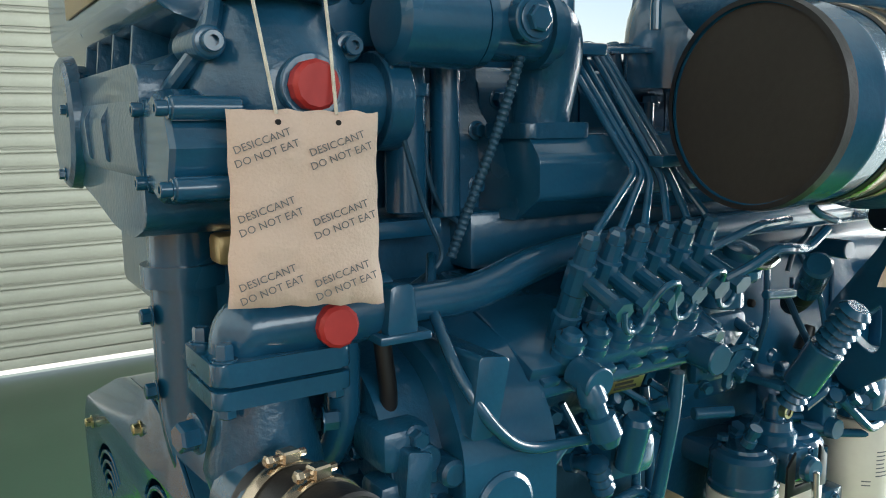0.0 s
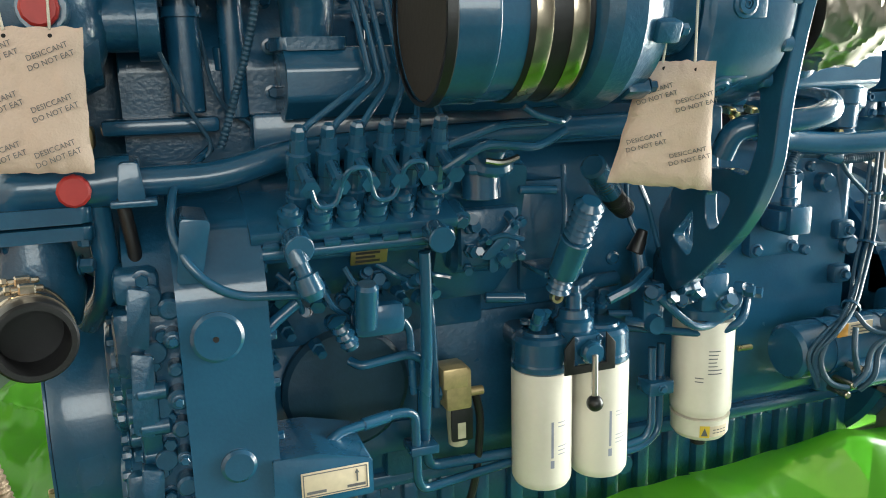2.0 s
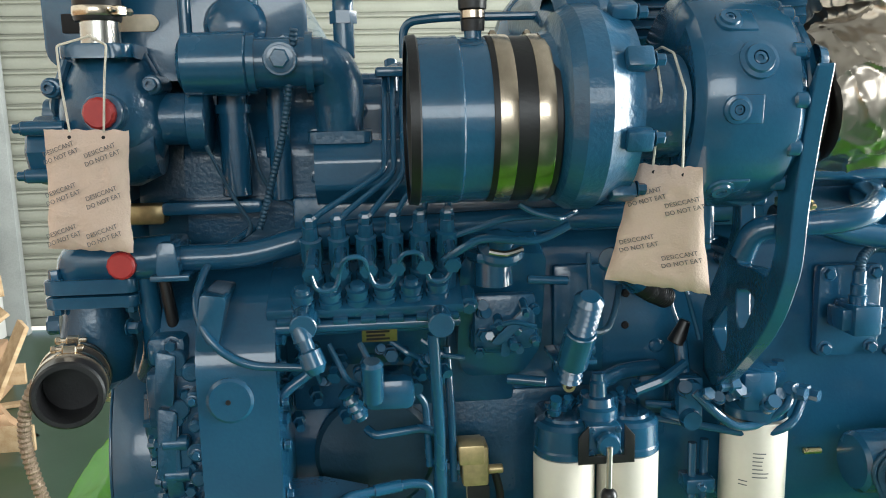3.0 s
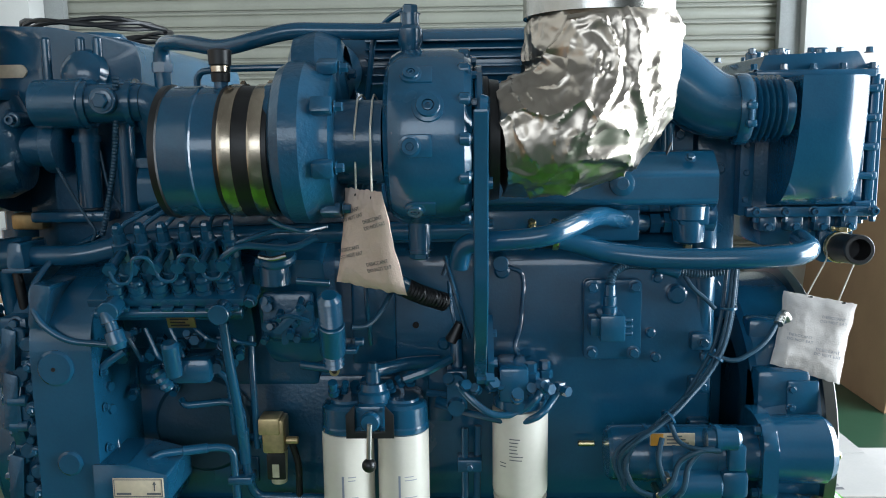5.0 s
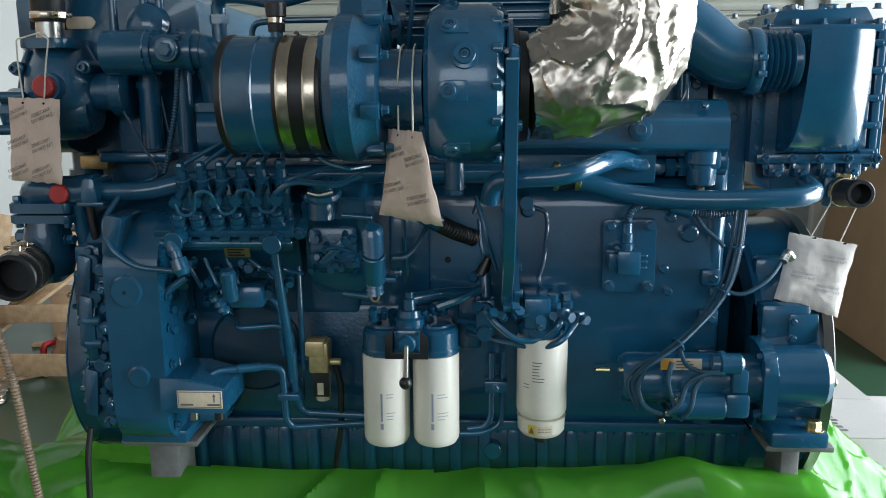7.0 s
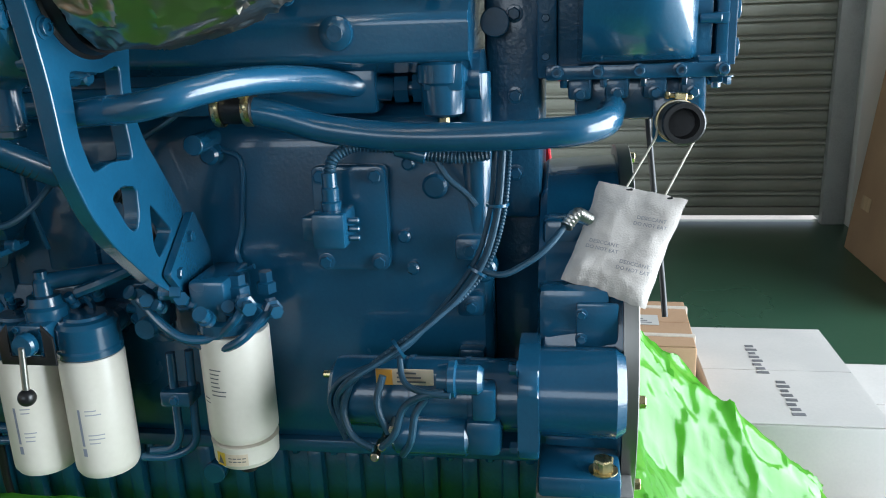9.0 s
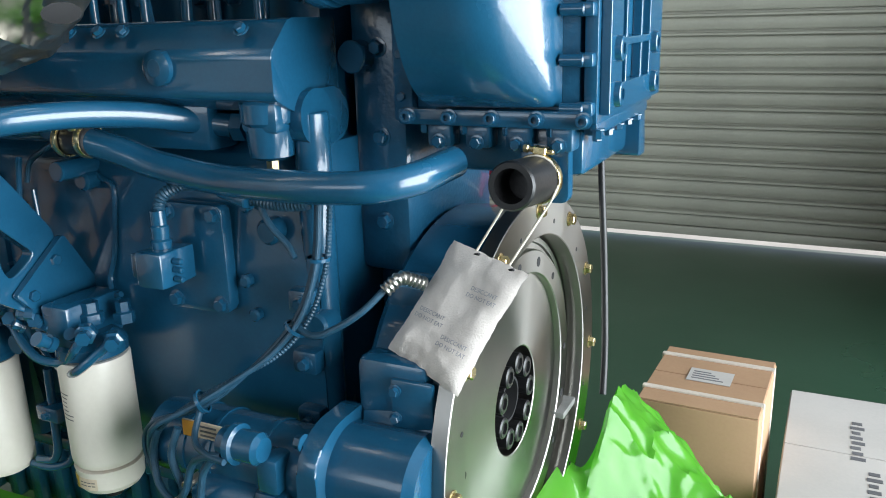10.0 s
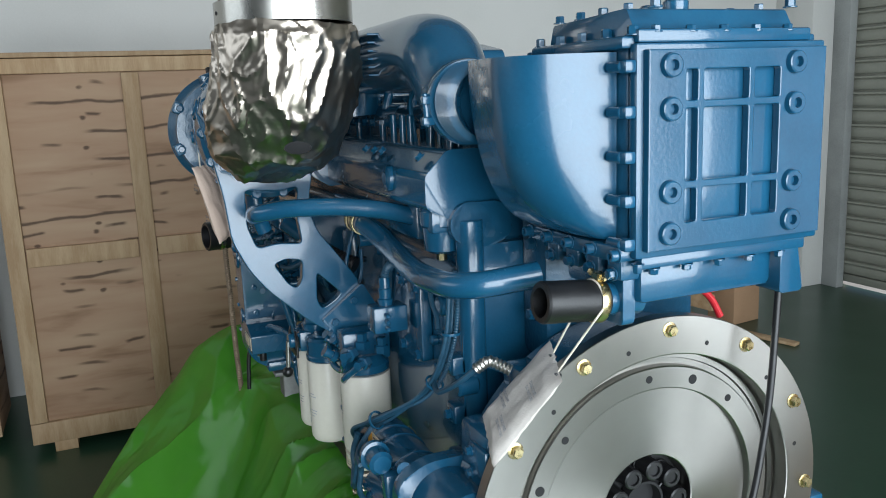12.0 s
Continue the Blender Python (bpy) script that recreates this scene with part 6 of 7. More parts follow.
part("bracket", pierced([(0.623, 1.040), (0.703, 1.040), (0.703, 1.080), (0.688, 1.097), (0.688, 1.052), (0.638, 1.052), (0.638, 1.097), (0.623, 1.080)], [], "y", 0.019, 0.023, 0.001), M["black_bolt"], head, "black U-shaped plate with pale edges")
part("lever", rod((0.664, 0.009, 1.070), (0.662, 0.005, 1.008), 0.0045, seg=14), M["steel"], head, "blue-grey steel lever")
bm = bmesh.new()
bmesh.ops.create_uvsphere(bm, u_segments=20, v_segments=12, radius=0.012)
bmesh.ops.translate(bm, verts=bm.verts, vec=(0.662, 0.004, 1.000))
part("lever_knob", bm, M["black_bolt"], head, "round black knob")
part("eye_bolt", lathe([(0, 0.006), (0, 0.012), (0.007, 0.012), (0.007, 0.006)], (0.703, 0.10, 1.094), (0, 1, 0), 22), P, head)
part("eye_base", box((0.690, 0.095, 1.070), (0.718, 0.12, 1.083), 0.003), P, head)
part("fuel_outlet", tube([(0.664, 0.075, 1.138), (0.72, 0.13, 1.136), (0.775, 0.145, 1.134)], 0.0125, 0.03, 18), P, head)
for k in range(4):
    part("bolt_stack", rod((0.600, 0.10, 1.062 + 0.011 * k), (0.600, 0.10, 1.070 + 0.011 * k), 0.008 if k % 2 else 0.006, seg=12), P, head)

# separator head and its pipes
mount(-0.004, 0.020, 0.014)
sh = part("separator_head", lathe([(0, 0.040), (0.006, 0.0475), (0.020, 0.0475), (0.028, 0.040), (0.036, 0.030), (0.036, 0)], (0.923, 0.098, 1.054), (0, 0, 1), 44), P, ENG, "blue separator head with pipe unions")
box((0.885, 0.055, 1.075), (0.935, 0.15, 1.135), 0.006, bm=(bm := bmesh.new()))
part("head_block", bm, P, sh)
for x, y, z, d, r in ((0.875, 0.06, 1.118, (-1, -0.2, 0), 0.013), (0.955, 0.068, 1.102, (0.6, -0.8, 0), 0.014), (0.985, 0.085, 1.092, (0.6, -0.8, 0), 0.013), (0.940, 0.09, 1.105, (0, 0, 1), 0.016), (0.968, 0.12, 1.100, (0, 0, 1), 0.014)):
    part("union", lathe([(0, 0), (0, r), (0.014, r), (0.016, r * 0.7), (0.03, r * 0.7), (0.03, 0)], (x, y, z), d, 6), P, sh)
bx = part("bleed_block", box((0.795, 0.075, 1.055), (0.832, 0.12, 1.125), 0.004), P, ENG, "small blue manifold block")
for z in (1.108, 1.063):
    bm = lathe([(0, 0), (0, 0.014), (0.012, 0.016), (0.016, 0.012), (0.016, 0)], (0.812, 0.062, z), (0, 1, 0), 24)
    part("banjo", bm, P, bx)
part("block_post", rod((0.814, 0.11, 1.12), (0.812, 0.12, 1.17), 0.011), P, bx)
part("block_valve", rod((0.805, 0.12, 1.165), (0.82, 0.12, 1.20), 0.014, 0.008), M["black_bolt"], bx)
for pts, r in (([(0.812, 0.06, 1.108), (0.845, 0.05, 1.075), (0.872, 0.05, 1.055), (0.915, 0.06, 1.052), (0.950, 0.05, 1.085), (0.957, 0.062, 1.10)], 0.0065),
               ([(0.780, 0.10, 1.065), (0.812, 0.07, 1.062)], 0.008),
               ([(0.775, 0.12, 1.050), (0.86, 0.08, 1.042), (0.915, 0.06, 1.036), (0.955, 0.045, 1.055), (0.988, 0.075, 1.09)], 0.0065),
               ([(0.76, 0.12, 1.072), (0.80, 0.11, 1.070)], 0.007),
               ([(0.80, 0.14, 1.27), (0.803, 0.14, 1.22), (0.815, 0.12, 1.18)], 0.0035)):
    part("fuel_pipe", tube(pts, r, 0.025, 12), P, ENG, "blue fuel pipe")
part("drain_line", tube([(0.89, 0.165, 1.30), (0.91, 0.165, 1.288), (0.930, 0.165, 1.282), (0.934, 0.162, 1.26), (0.927, 0.155, 1.18), (0.915, 0.15, 1.145), (0.93, 0.14, 1.125), (0.945, 0.14, 1.13)], 0.0042, 0.015, 10), P, ENG, "thin blue drain line")
part("sensor", rod((0.89, 0.11, 1.305), (0.89, 0.18, 1.305), 0.014), P, ENG)
part("hose_stub", rod((0.668, 0.014, 1.321), (0.727, 0.066, 1.274), 0.0178, bevel=0.004), P, ENG)
part("ribbed_hose", tube([(0.675, 0.02, 1.315), (0.705, 0.045, 1.290), (0.755, 0.095, 1.254), (0.79, 0.13, 1.235)], 0.0155, 0.04, 16, ribs=(0.008, 0.0016)), M["rubber"], ENG, "black ribbed plastic hose")
part("cable_drop", tube([(0.86, 0.15, 1.345), (0.83, 0.14, 1.325), (0.80, 0.14, 1.31), (0.79, 0.14, 1.28)], 0.004, 0.02, 10), M["cable"], ENG)

# ---- pipes along the rear half ----
mount()
p1 = part("return_pipe", tube([(0.815, -0.035, 1.345), (0.822, -0.048, 1.380), (0.870, -0.060, 1.386), (0.924, -0.070, 1.390), (0.960, -0.068, 1.398), (1.000, -0.025, 1.408), (1.035, 0.050, 1.409), (1.067, 0.125, 1.400), (1.102, 0.172, 1.387), (1.144, 0.188, 1.381)], 0.0158, 0.05, 20), P, ENG, "blue curved coolant return pipe")
part("return_tail", rod((1.14, 0.187, 1.381), (1.205, 0.190, 1.383), 0.010), P, p1)
part("pipe_nut", lathe([(0, 0), (0, 0.019), (0.018, 0.019), (0.018, 0)], (1.150, 0.188, 1.381), (1, 0.05, 0), 6), P, p1)
part("pipe_nut", lathe([(0, 0), (0, 0.020), (0.016, 0.020), (0.016, 0)], (1.174, 0.189, 1.382), (1, 0.05, 0), 6), P, p1)
for x, y, z, d in ((0.895, -0.0645, 1.388, (1, -0.18, 0.06)), (1.085, 0.150, 1.393, (1, 1.2, -0.35))):
    part("pipe_ring", lathe([(-0.001, 0.0150), (-0.001, 0.0162), (0.001, 0.0162), (0.001, 0.0150)], (x, y, z), d, 20), P, p1)
mount(-0.007, 0.024, 0.002)
tv = part("valve_housing", lathe([(0, 0), (0, 0.020), (0.004, 0.027), (0.040, 0.029), (0.044, 0.033), (0.066, 0.034), (0.075, 0.026), (0.079, 0.012), (0.079, 0)], (1.222, 0.145, 1.345), (0, 0, 1), 30), P, ENG, "blue cast coolant valve housing")
part("valve_lug", box((1.200, 0.118, 1.378), (1.252, 0.19, 1.415), 0.006), P, tv)
part("valve_cover", lathe([(0, 0), (0, 0.03), (0.01, 0.034), (0.024, 0.034), (0.024, 0)], (1.246, 0.175, 1.392), (1, 0, 0), 28), P, tv)
part("drain_nut", lathe([(0, 0), (0, 0.008), (0.014, 0.008), (0.014, 0)], (1.222, 0.145, 1.332), (0, 0, 1), 6), M["zinc"], tv, "brass drain plug")
part("manifold_end", prism(soft_poly([(0.14, 1.37), (0.15, 1.425), (0.235, 1.425), (0.25, 1.37), (0.195, 1.35)], 0.02), "x", 1.225, 1.27, 0.004), P, tv)
mount()
p2 = part("cooler_pipe", tube([(0.975, 0.114, 1.366), (1.015, 0.122, 1.356), (1.060, 0.130, 1.339), (1.142, 0.126, 1.328), (1.218, 0.114, 1.327), (1.31, 0.104, 1.330), (1.385, 0.112, 1.333), (1.420, 0.145, 1.338), (1.43, 0.22, 1.345)], 0.0185, 0.05, 22), P, ENG, "thick blue pipe leading to the charge cooler")
bsl = part("rubber_sleeve", rod((0.930, 0.115, 1.368), (0.985, 0.112, 1.367), 0.0195), M["rubber"], p2, "black rubber sleeve")
for x in (0.938, 0.977):
    ring_clamp(p2, (x, 0.113, 1.367), (1, 0, 0), 0.0197, 0.010, material=M["zinc"], label="gold-coated hose clamp", screw=(0, -0.3, 1))

# electric plug on its plate
pp = part("cover_plate", pierced(soft_poly([(1.034, 1.140), (1.136, 1.140), (1.136, 1.285), (1.034, 1.285)], 0.012), [], "y", 0.158, 0.178, 0.003), P, ENG, "raised blue cover plate with bolts")
for x, z in ((1.048, 1.153), (1.123, 1.153), (1.048, 1.272), (1.123, 1.272)):
    bolt(pp, (x, 0.158, z), (0, -1, 0), 0.009, 0.007)
for x, z in ((1.165, 1.285), (1.155, 1.185), (1.165, 1.14)):
    part("button_boss", rod((x, 0.166, z), (x, 0.18, z), 0.009, bevel=0.003), P, pp)
pg = part("plug_socket", box((1.052, 0.089, 1.190), (1.095, 0.150, 1.236), 0.004), P, pp, "blue square plug socket")
for z in (1.200, 1.212, 1.223):
    part("plug_pin", rod((1.095, 0.11, z), (1.110, 0.11, z), 0.004, seg=10), P, pg.parent)
part("plug_latch", box((1.037, 0.097, 1.198), (1.053, 0.14, 1.230), 0.003), P, pp)
part("plug_gland", lathe([(0, 0.012), (0.012, 0.014), (0.014, 0.011), (0.03, 0.012), (0.032, 0.010), (0.05, 0.010), (0.05, 0)], (1.072, 0.118, 1.234), (0, 0, 1), 18), P, pp)
part("plug_conduit", tube([(1.072, 0.118, 1.280), (1.076, 0.122, 1.302), (1.100, 0.135, 1.316), (1.16, 0.15, 1.310), (1.19, 0.15, 1.300), (1.235, 0.15, 1.295), (1.275, 0.15, 1.300)], 0.0075, 0.02, 14, ribs=(0.005, 0.0009)), M["cable"], pp, "blue corrugated cable conduit")
part("splice", rod((1.155, 0.143, 1.311), (1.195, 0.143, 1.299), 0.011), P, pp)
part("cable_loop", tube([(1.205, 0.15, 1.295), (1.22, 0.145, 1.27), (1.245, 0.145, 1.25), (1.258, 0.14, 1.235)], 0.004, 0.02, 10), M["cable"], pp)

# wiring loom down to the starter
for k, (dx, dy) in enumerate(((0, 0), (0.010, 0.004), (-0.009, 0.006), (0.003, -0.008))):
    pts = [(1.292 + dx, 0.155 + dy, 1.33), (1.285 + dx, 0.150 + dy, 1.23), (1.268 + dx, 0.135 + dy, 1.165), (1.235 + dx, 0.115 + dy, 1.12), (1.165, 0.062 + dy, 1.065 + dx), (1.10 + dx, 0.04 + dy, 1.035), (1.075 + dx, 0.05, 1.0), (1.09, 0.045, 0.955 + dx)]
    part("loom_wire", tube(pts, 0.0034, 0.05, 10, ribs=(0.0045, 0.0005) if k == 1 else None), M["cable"], ENG, "blue overspray-covered wiring loom")
for x, y, z, d in ((1.284, 0.15, 1.235, (0, 0, 1)), (1.258, 0.13, 1.150, (0.6, 0.3, 1)), (1.163, 0.062, 1.067, (1, 0.5, 0.6))):
    part("cable_tie", lathe([(-0.002, 0.013), (-0.002, 0.0155), (0.002, 0.0155), (0.002, 0.013)], (x, y, z), d, 16), P, ENG)
part("branch_wire", tube([(1.255, 0.13, 1.155), (1.29, 0.12, 1.145), (1.345, 0.13, 1.175), (1.378, 0.16, 1.215), (1.40, 0.19, 1.20)], 0.0042, 0.03, 10), M["cable"], ENG)
part("branch_sleeve", tube([(1.372, 0.15, 1.205), (1.385, 0.165, 1.22), (1.402, 0.19, 1.205)], 0.008, 0.01, 12, ribs=(0.006, 0.001)), M["steel"], ENG, "ribbed silver cable end")
part("loom_wire", tube([(1.165, 0.055, 1.06), (1.172, 0.03, 1.035), (1.20, 0.015, 1.03), (1.235, 0.01, 1.03)], 0.004, 0.02, 10), M["cable"], ENG)

# ---- starter motor ----
mount(0.002, 0.004, 0.008)
SY, SZ = 0.092, 0.984
st = part("starter_motor", lathe([(0, 0), (0, 0.040), (0.006, 0.046), (0.02, 0.0475), (0.251, 0.0475), (0.251, 0)], (1.064, SY, SZ), (1, 0, 0), 44), P, ENG, "blue starter motor with solenoid")
part("nose_flange", prism(soft_poly([(0.030, 0.918), (0.030, 1.03), (0.075, 1.055), (0.15, 1.055), (0.15, 0.918)], 0.02), "x", 1.312, 1.338, 0.004), P, st)
part("nose_housing", lathe([(0, 0.0), (0, 0.058), (0.098, 0.060), (0.110, 0.052), (0.112, 0)], (1.336, 0.105, 0.985), (1, 0, 0), 40), P, st)
part("solenoid", lathe([(0, 0), (0, 0.026), (0.005, 0.030), (0.095, 0.030), (0.10, 0.026), (0.10, 0)], (1.150, 0.058, 0.945), (1, 0, 0), 32), P, st)
part("solenoid_body", box((1.245, 0.03, 0.925), (1.292, 0.085, 0.975), 0.010), P, st)
part("relay", lathe([(0, 0), (0, 0.018), (0.012, 0.020), (0.014, 0.024), (0.022, 0.024), (0.024, 0.019), (0.05, 0.019), (0.056, 0.014), (0.056, 0)], (1.215, 0.03, 1.033), (1, 0, 0), 28), P, st)
part("relay_mount", box((1.255, 0.03, 0.975), (1.285, 0.08, 1.02), 0.005), P, st)
for x in (1.13, 1.17, 1.245):
    part("band", lathe([(-0.003, 0.0475), (-0.003, 0.0495), (0.003, 0.0495), (0.003, 0.0475)], (x, SY, SZ), (1, 0, 0), 40), P, st)
sl = bmesh.new()
box((1.130, 0.052, 1.012), (1.205, 0.0545, 1.034), 0.001, bm=sl)
part("warning_sticker", sl, M["label_cream"], st, "cream and orange warning sticker")
part("sticker_mark", box((1.131, 0.0505, 1.0125), (1.152, 0.0518, 1.0335), 0.0005), M["orange"], st)
for k in range(3):
    part("print_bar", box((1.158, 0.0508, 1.016 + 0.006 * k), (1.195 - 0.006 * k, 0.0519, 1.018 + 0.006 * k), 0), M["print"], st)
for x, y, z in ((1.14, 0.03, 0.940), (1.13, 0.03, 0.925), (1.155, 0.03, 0.965)):
    part("terminal", rod((x, y - 0.012, z), (x, y + 0.03, z), 0.006, seg=10), M["clamp"], st, "copper terminal stud")
part("terminal_end", rod((1.025, 0.16, 0.973), (1.055, 0.16, 0.973), 0.005, seg=10), M["zinc"], st, "brass terminal")
for pts in ([(1.14, 0.02, 0.94), (1.16, 0.015, 0.96), (1.17, 0.02, 1.0), (1.20, 0.01, 1.02), (1.225, 0.012, 1.025)], [(1.10, 0.04, 1.02), (1.085, 0.04, 0.98), (1.10, 0.03, 0.945), (1.13, 0.02, 0.938)], [(1.15, 0.022, 0.96), (1.135, 0.02, 1.0), (1.145, 0.03, 1.035)], [(1.165, 0.03, 0.925), (1.18, 0.015, 0.95), (1.185, 0.02, 0.99), (1.20, 0.02, 1.01)]):
    part("starter_cable", tube(pts, 0.0048, 0.02, 10), M["cable"], st)
for z in (0.93, 1.04):
    bolt(st, (1.312, 0.05, z), (-1, 0, 0), 0.008, 0.010)

# ---- flywheel housing and flywheel ----
mount()
FX, FS = 1.466, 1.067
bm = lathe([(a, FS * r) for a, r in ((0, 0.20), (0.0, 0.255), (0.01, 0.263), (0.10, 0.268), (0.112, 0.268), (0.112, 0.24))], (1.335, CY, CZ), (1, 0, 0), 96)
box((1.335, 0.135, 1.03), (1.430, 0.20, 1.125), 0.012, bm=bm)
box((1.340, 0.205, 1.120), (1.405, 0.26, 1.20), 0.01, bm=bm)
lathe([(0, 0), (0, 0.262), (0.006, 0.262), (0.006, 0)], (1.352, CY, CZ), (1, 0, 0), 64, bm=bm)
fh = part("flywheel_housing", bm, P, ENG, "blue flywheel housing")
part("inspection_cover", box((1.385, 0.128, 1.045), (1.440, 0.138, 1.108), 0.004), P, fh)
for z in (1.060, 1.094):
    bolt(fh, (1.392, 0.128, z), (0, -1, 0), 0.006, 0.006)
ring = part("housing_ring", lathe([(a, FS * r) for a, r in ((-0.070, 0.2258), (-0.070, 0.236), (-0.020, 0.237), (-0.020, 0.2835), (-0.001, 0.2835), (0, 0.2825), (0, 0.2312), (-0.001, 0.2298), (-0.034, 0.2292), (-0.036, 0.2258), (-0.070, 0.2258))], (FX, CY, CZ), (1, 0, 0), 128), M["turned_steel"], ENG, "bare machined steel housing ring", angle=25)
# ring bolts; the holes between them are discs coloured like deep shade
for k in range(12):
    a = math.radians(87.6 + 30 * k)
    y, z = CY + 0.2828 * math.cos(a), CZ + 0.2828 * math.sin(a)
    bolt(ring, (FX, y, z), (1, 0, 0), 0.0085, 0.009, M["zinc"])
    a += math.radians(15)
    y, z = CY + 0.2646 * math.cos(a), CZ + 0.2646 * math.sin(a)
    part("threaded_hole", rod((FX - 0.002, y, z), (FX + 0.0003, y, z), 0.0036, seg=14, bevel=0), M["near_black"], ring)
bm = lathe([(a, FS * r) for a, r in ((-0.058, 0.0735), (-0.055, 0.0742), (-0.022, 0.075), (-0.021, 0.0765), (-0.0235, 0.171), (-0.0235, 0.1745), (-0.014, 0.1755), (-0.0125, 0.177), (-0.0125, 0.206), (-0.014, 0.2075), (-0.024, 0.2085), (-0.024, 0.2165), (-0.020, 0.2180), (-0.020, 0.2255), (-0.030, 0.2265), (-0.06, 0.2265))], (FX - 0.008, CY, CZ), (1, 0, 0), 128)
fw = part("flywheel", bm, M["turned_steel"], ENG, "bare machined steel flywheel with bolt holes", angle=25)
# flywheel holes: near-black discs on the face, shade as colour
for k in range(8):
    a = math.radians(92 + 45 * k)
    y, z = CY + 0.2043 * math.cos(a), CZ + 0.2043 * math.sin(a)
    part("threaded_hole", rod((FX - 0.0225, y, z), (FX - 0.0200, y, z), 0.0058, seg=16, bevel=0), M["near_black"], fw)
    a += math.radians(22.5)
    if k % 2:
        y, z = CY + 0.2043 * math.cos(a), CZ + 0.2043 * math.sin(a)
        part("dowel_hole", rod((FX - 0.0225, y, z), (FX - 0.0200, y, z), 0.0075, seg=16, bevel=0), M["near_black"], fw)
# hub recess and bore are coloured black to give their deep shade
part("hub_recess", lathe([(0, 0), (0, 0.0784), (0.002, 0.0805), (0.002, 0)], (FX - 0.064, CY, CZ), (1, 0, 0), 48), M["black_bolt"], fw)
part("hub_bore", lathe([(0, 0), (0, 0.033), (0.022, 0.034), (0.022, 0.030), (0.003, 0.029), (0.002, 0)], (FX - 0.060, CY, CZ), (1, 0, 0), 40), M["near_black"], fw)
for k in range(9):
    a = math.radians(80 + 40 * k)
    y, z = CY + 0.0555 * math.cos(a), CZ + 0.0555 * math.sin(a)
    o = part("hub_bolt", lathe([(0, 0), (0, 0.0175), (0.003, 0.0175), (0.004, 0.0158), (0.032, 0.0158), (0.034, 0.0135), (0.034, 0.009), (0.030, 0.0085), (0.030, 0)], (FX - 0.060, y, z), (1, 0, 0), 12), M["black_bolt"], fw, "black hub bolt")

# engine feet
for x0, x1, z0, z1 in ((1.338, 1.443, 0.873, 0.904), (0.107, 0.238, 0.863, 0.890)):
    for y0 in (0.045, 0.68):
        ft = part("engine_foot", box((x0, y0, z0), (x1, y0 + (0.19 if y0 < 0.3 else 0.075), z1), 0.006), P, ENG, "blue engine mounting foot")
        part("web", box((x0 + 0.06, y0 + (0.10 if y0 < 0.3 else 0.0), z1 - 0.002), (x0 + 0.075, y0 + (0.19 if y0 < 0.3 else 0.05), z1 + (0.075 if y0 < 0.3 else 0.03)), 0.004), P, ft)
        bolt(ft, (x1 - 0.022 if x0 > 1 else x0 + 0.042, y0 + 0.022, z1), (0, 0, 1), 0.014, 0.016, M["zinc"])
part("foot_bracket", box((1.345, 0.12, 0.904), (1.415, 0.30, 0.935), 0.006), P, ENG)
part("foot_bracket", box((0.14, 0.09, 0.888), (0.30, 0.30, 0.915), 0.01), P, ENG)
part("drain_cord", tube([(0.058, 0.03, 0.90), (0.052, 0.02, 0.85), (0.05, 0.015, 0.76)], 0.006, 0.02, 10), M["cable_black"], ENG)

# ---- charge air cooler ----
AY0, AY1, AZ0, AZ1 = 0.245, 0.529, 1.388, 1.632
mount(0.013, 0.017, 0.003)
core = part("charge_air_cooler", box((1.345, AY0 + 0.01, AZ0), (1.548, AY1, AZ1), 0.004), PC, ENG, "large blue charge air cooler with bolted covers")
# scooped tank on the near side
bm = bmesh.new()
NU, NZ = 26, 22
gv = {}
for i in range(NU + 1):
    u = i / NU
    for j in range(NZ + 1):
        z = 1.402 + 0.226 * j / NZ
        f = math.sqrt(max(0, 1 - ((1.628 - z) / 0.228) ** 2.2))
        plan = min(1, (u / 0.03) ** 0.5) * (max(0, 1 - max(0, (u - 0.42) / 0.58) ** 2.3)) ** 0.5
        gv[i, j] = bm.verts.new((1.372 + 0.156 * u, AY0 + 0.008 - 0.126 * plan * f ** 0.8, z))
for i in range(NU):
    for j in range(NZ):
        bm.faces.new((gv[i, j], gv[i + 1, j], gv[i + 1, j + 1], gv[i, j + 1]))
topv = [gv[i, NZ] for i in range(NU + 1)]
bm.faces.new([*topv, bm.verts.new((1.528, AY0 + 0.02, 1.628)), bm.verts.new((1.372, AY0 + 0.02, 1.628))])
bmesh.ops.recalc_face_normals(bm, faces=bm.faces)
part("side_tank", bm, P, core, "smooth scooped blue air tank", angle=50)
part("inlet_tank", box((1.432, 0.30, 1.50), (1.442, 0.46, 1.64), 0.002), P, core)
part("bottom_flange", box((1.33, AY0 - 0.012, 1.378), (1.556, AY1 + 0.012, 1.398), 0.004), P, core)
part("top_flange", box((1.34, AY0 - 0.004, 1.630), (1.556, AY1 + 0.008, 1.645), 0.004), P, core)
part("top_cover", prism(soft_poly([(1.352, 1.645), (1.362, 1.672), (1.53, 1.678), (1.55, 1.645)], 0.004), "y", AY0 + 0.02, AY1 - 0.02, 0.003), P, core)
part("front_frame", box((1.318, AY0, 1.38), (1.345, AY1, 1.64), 0.004), PC, core)
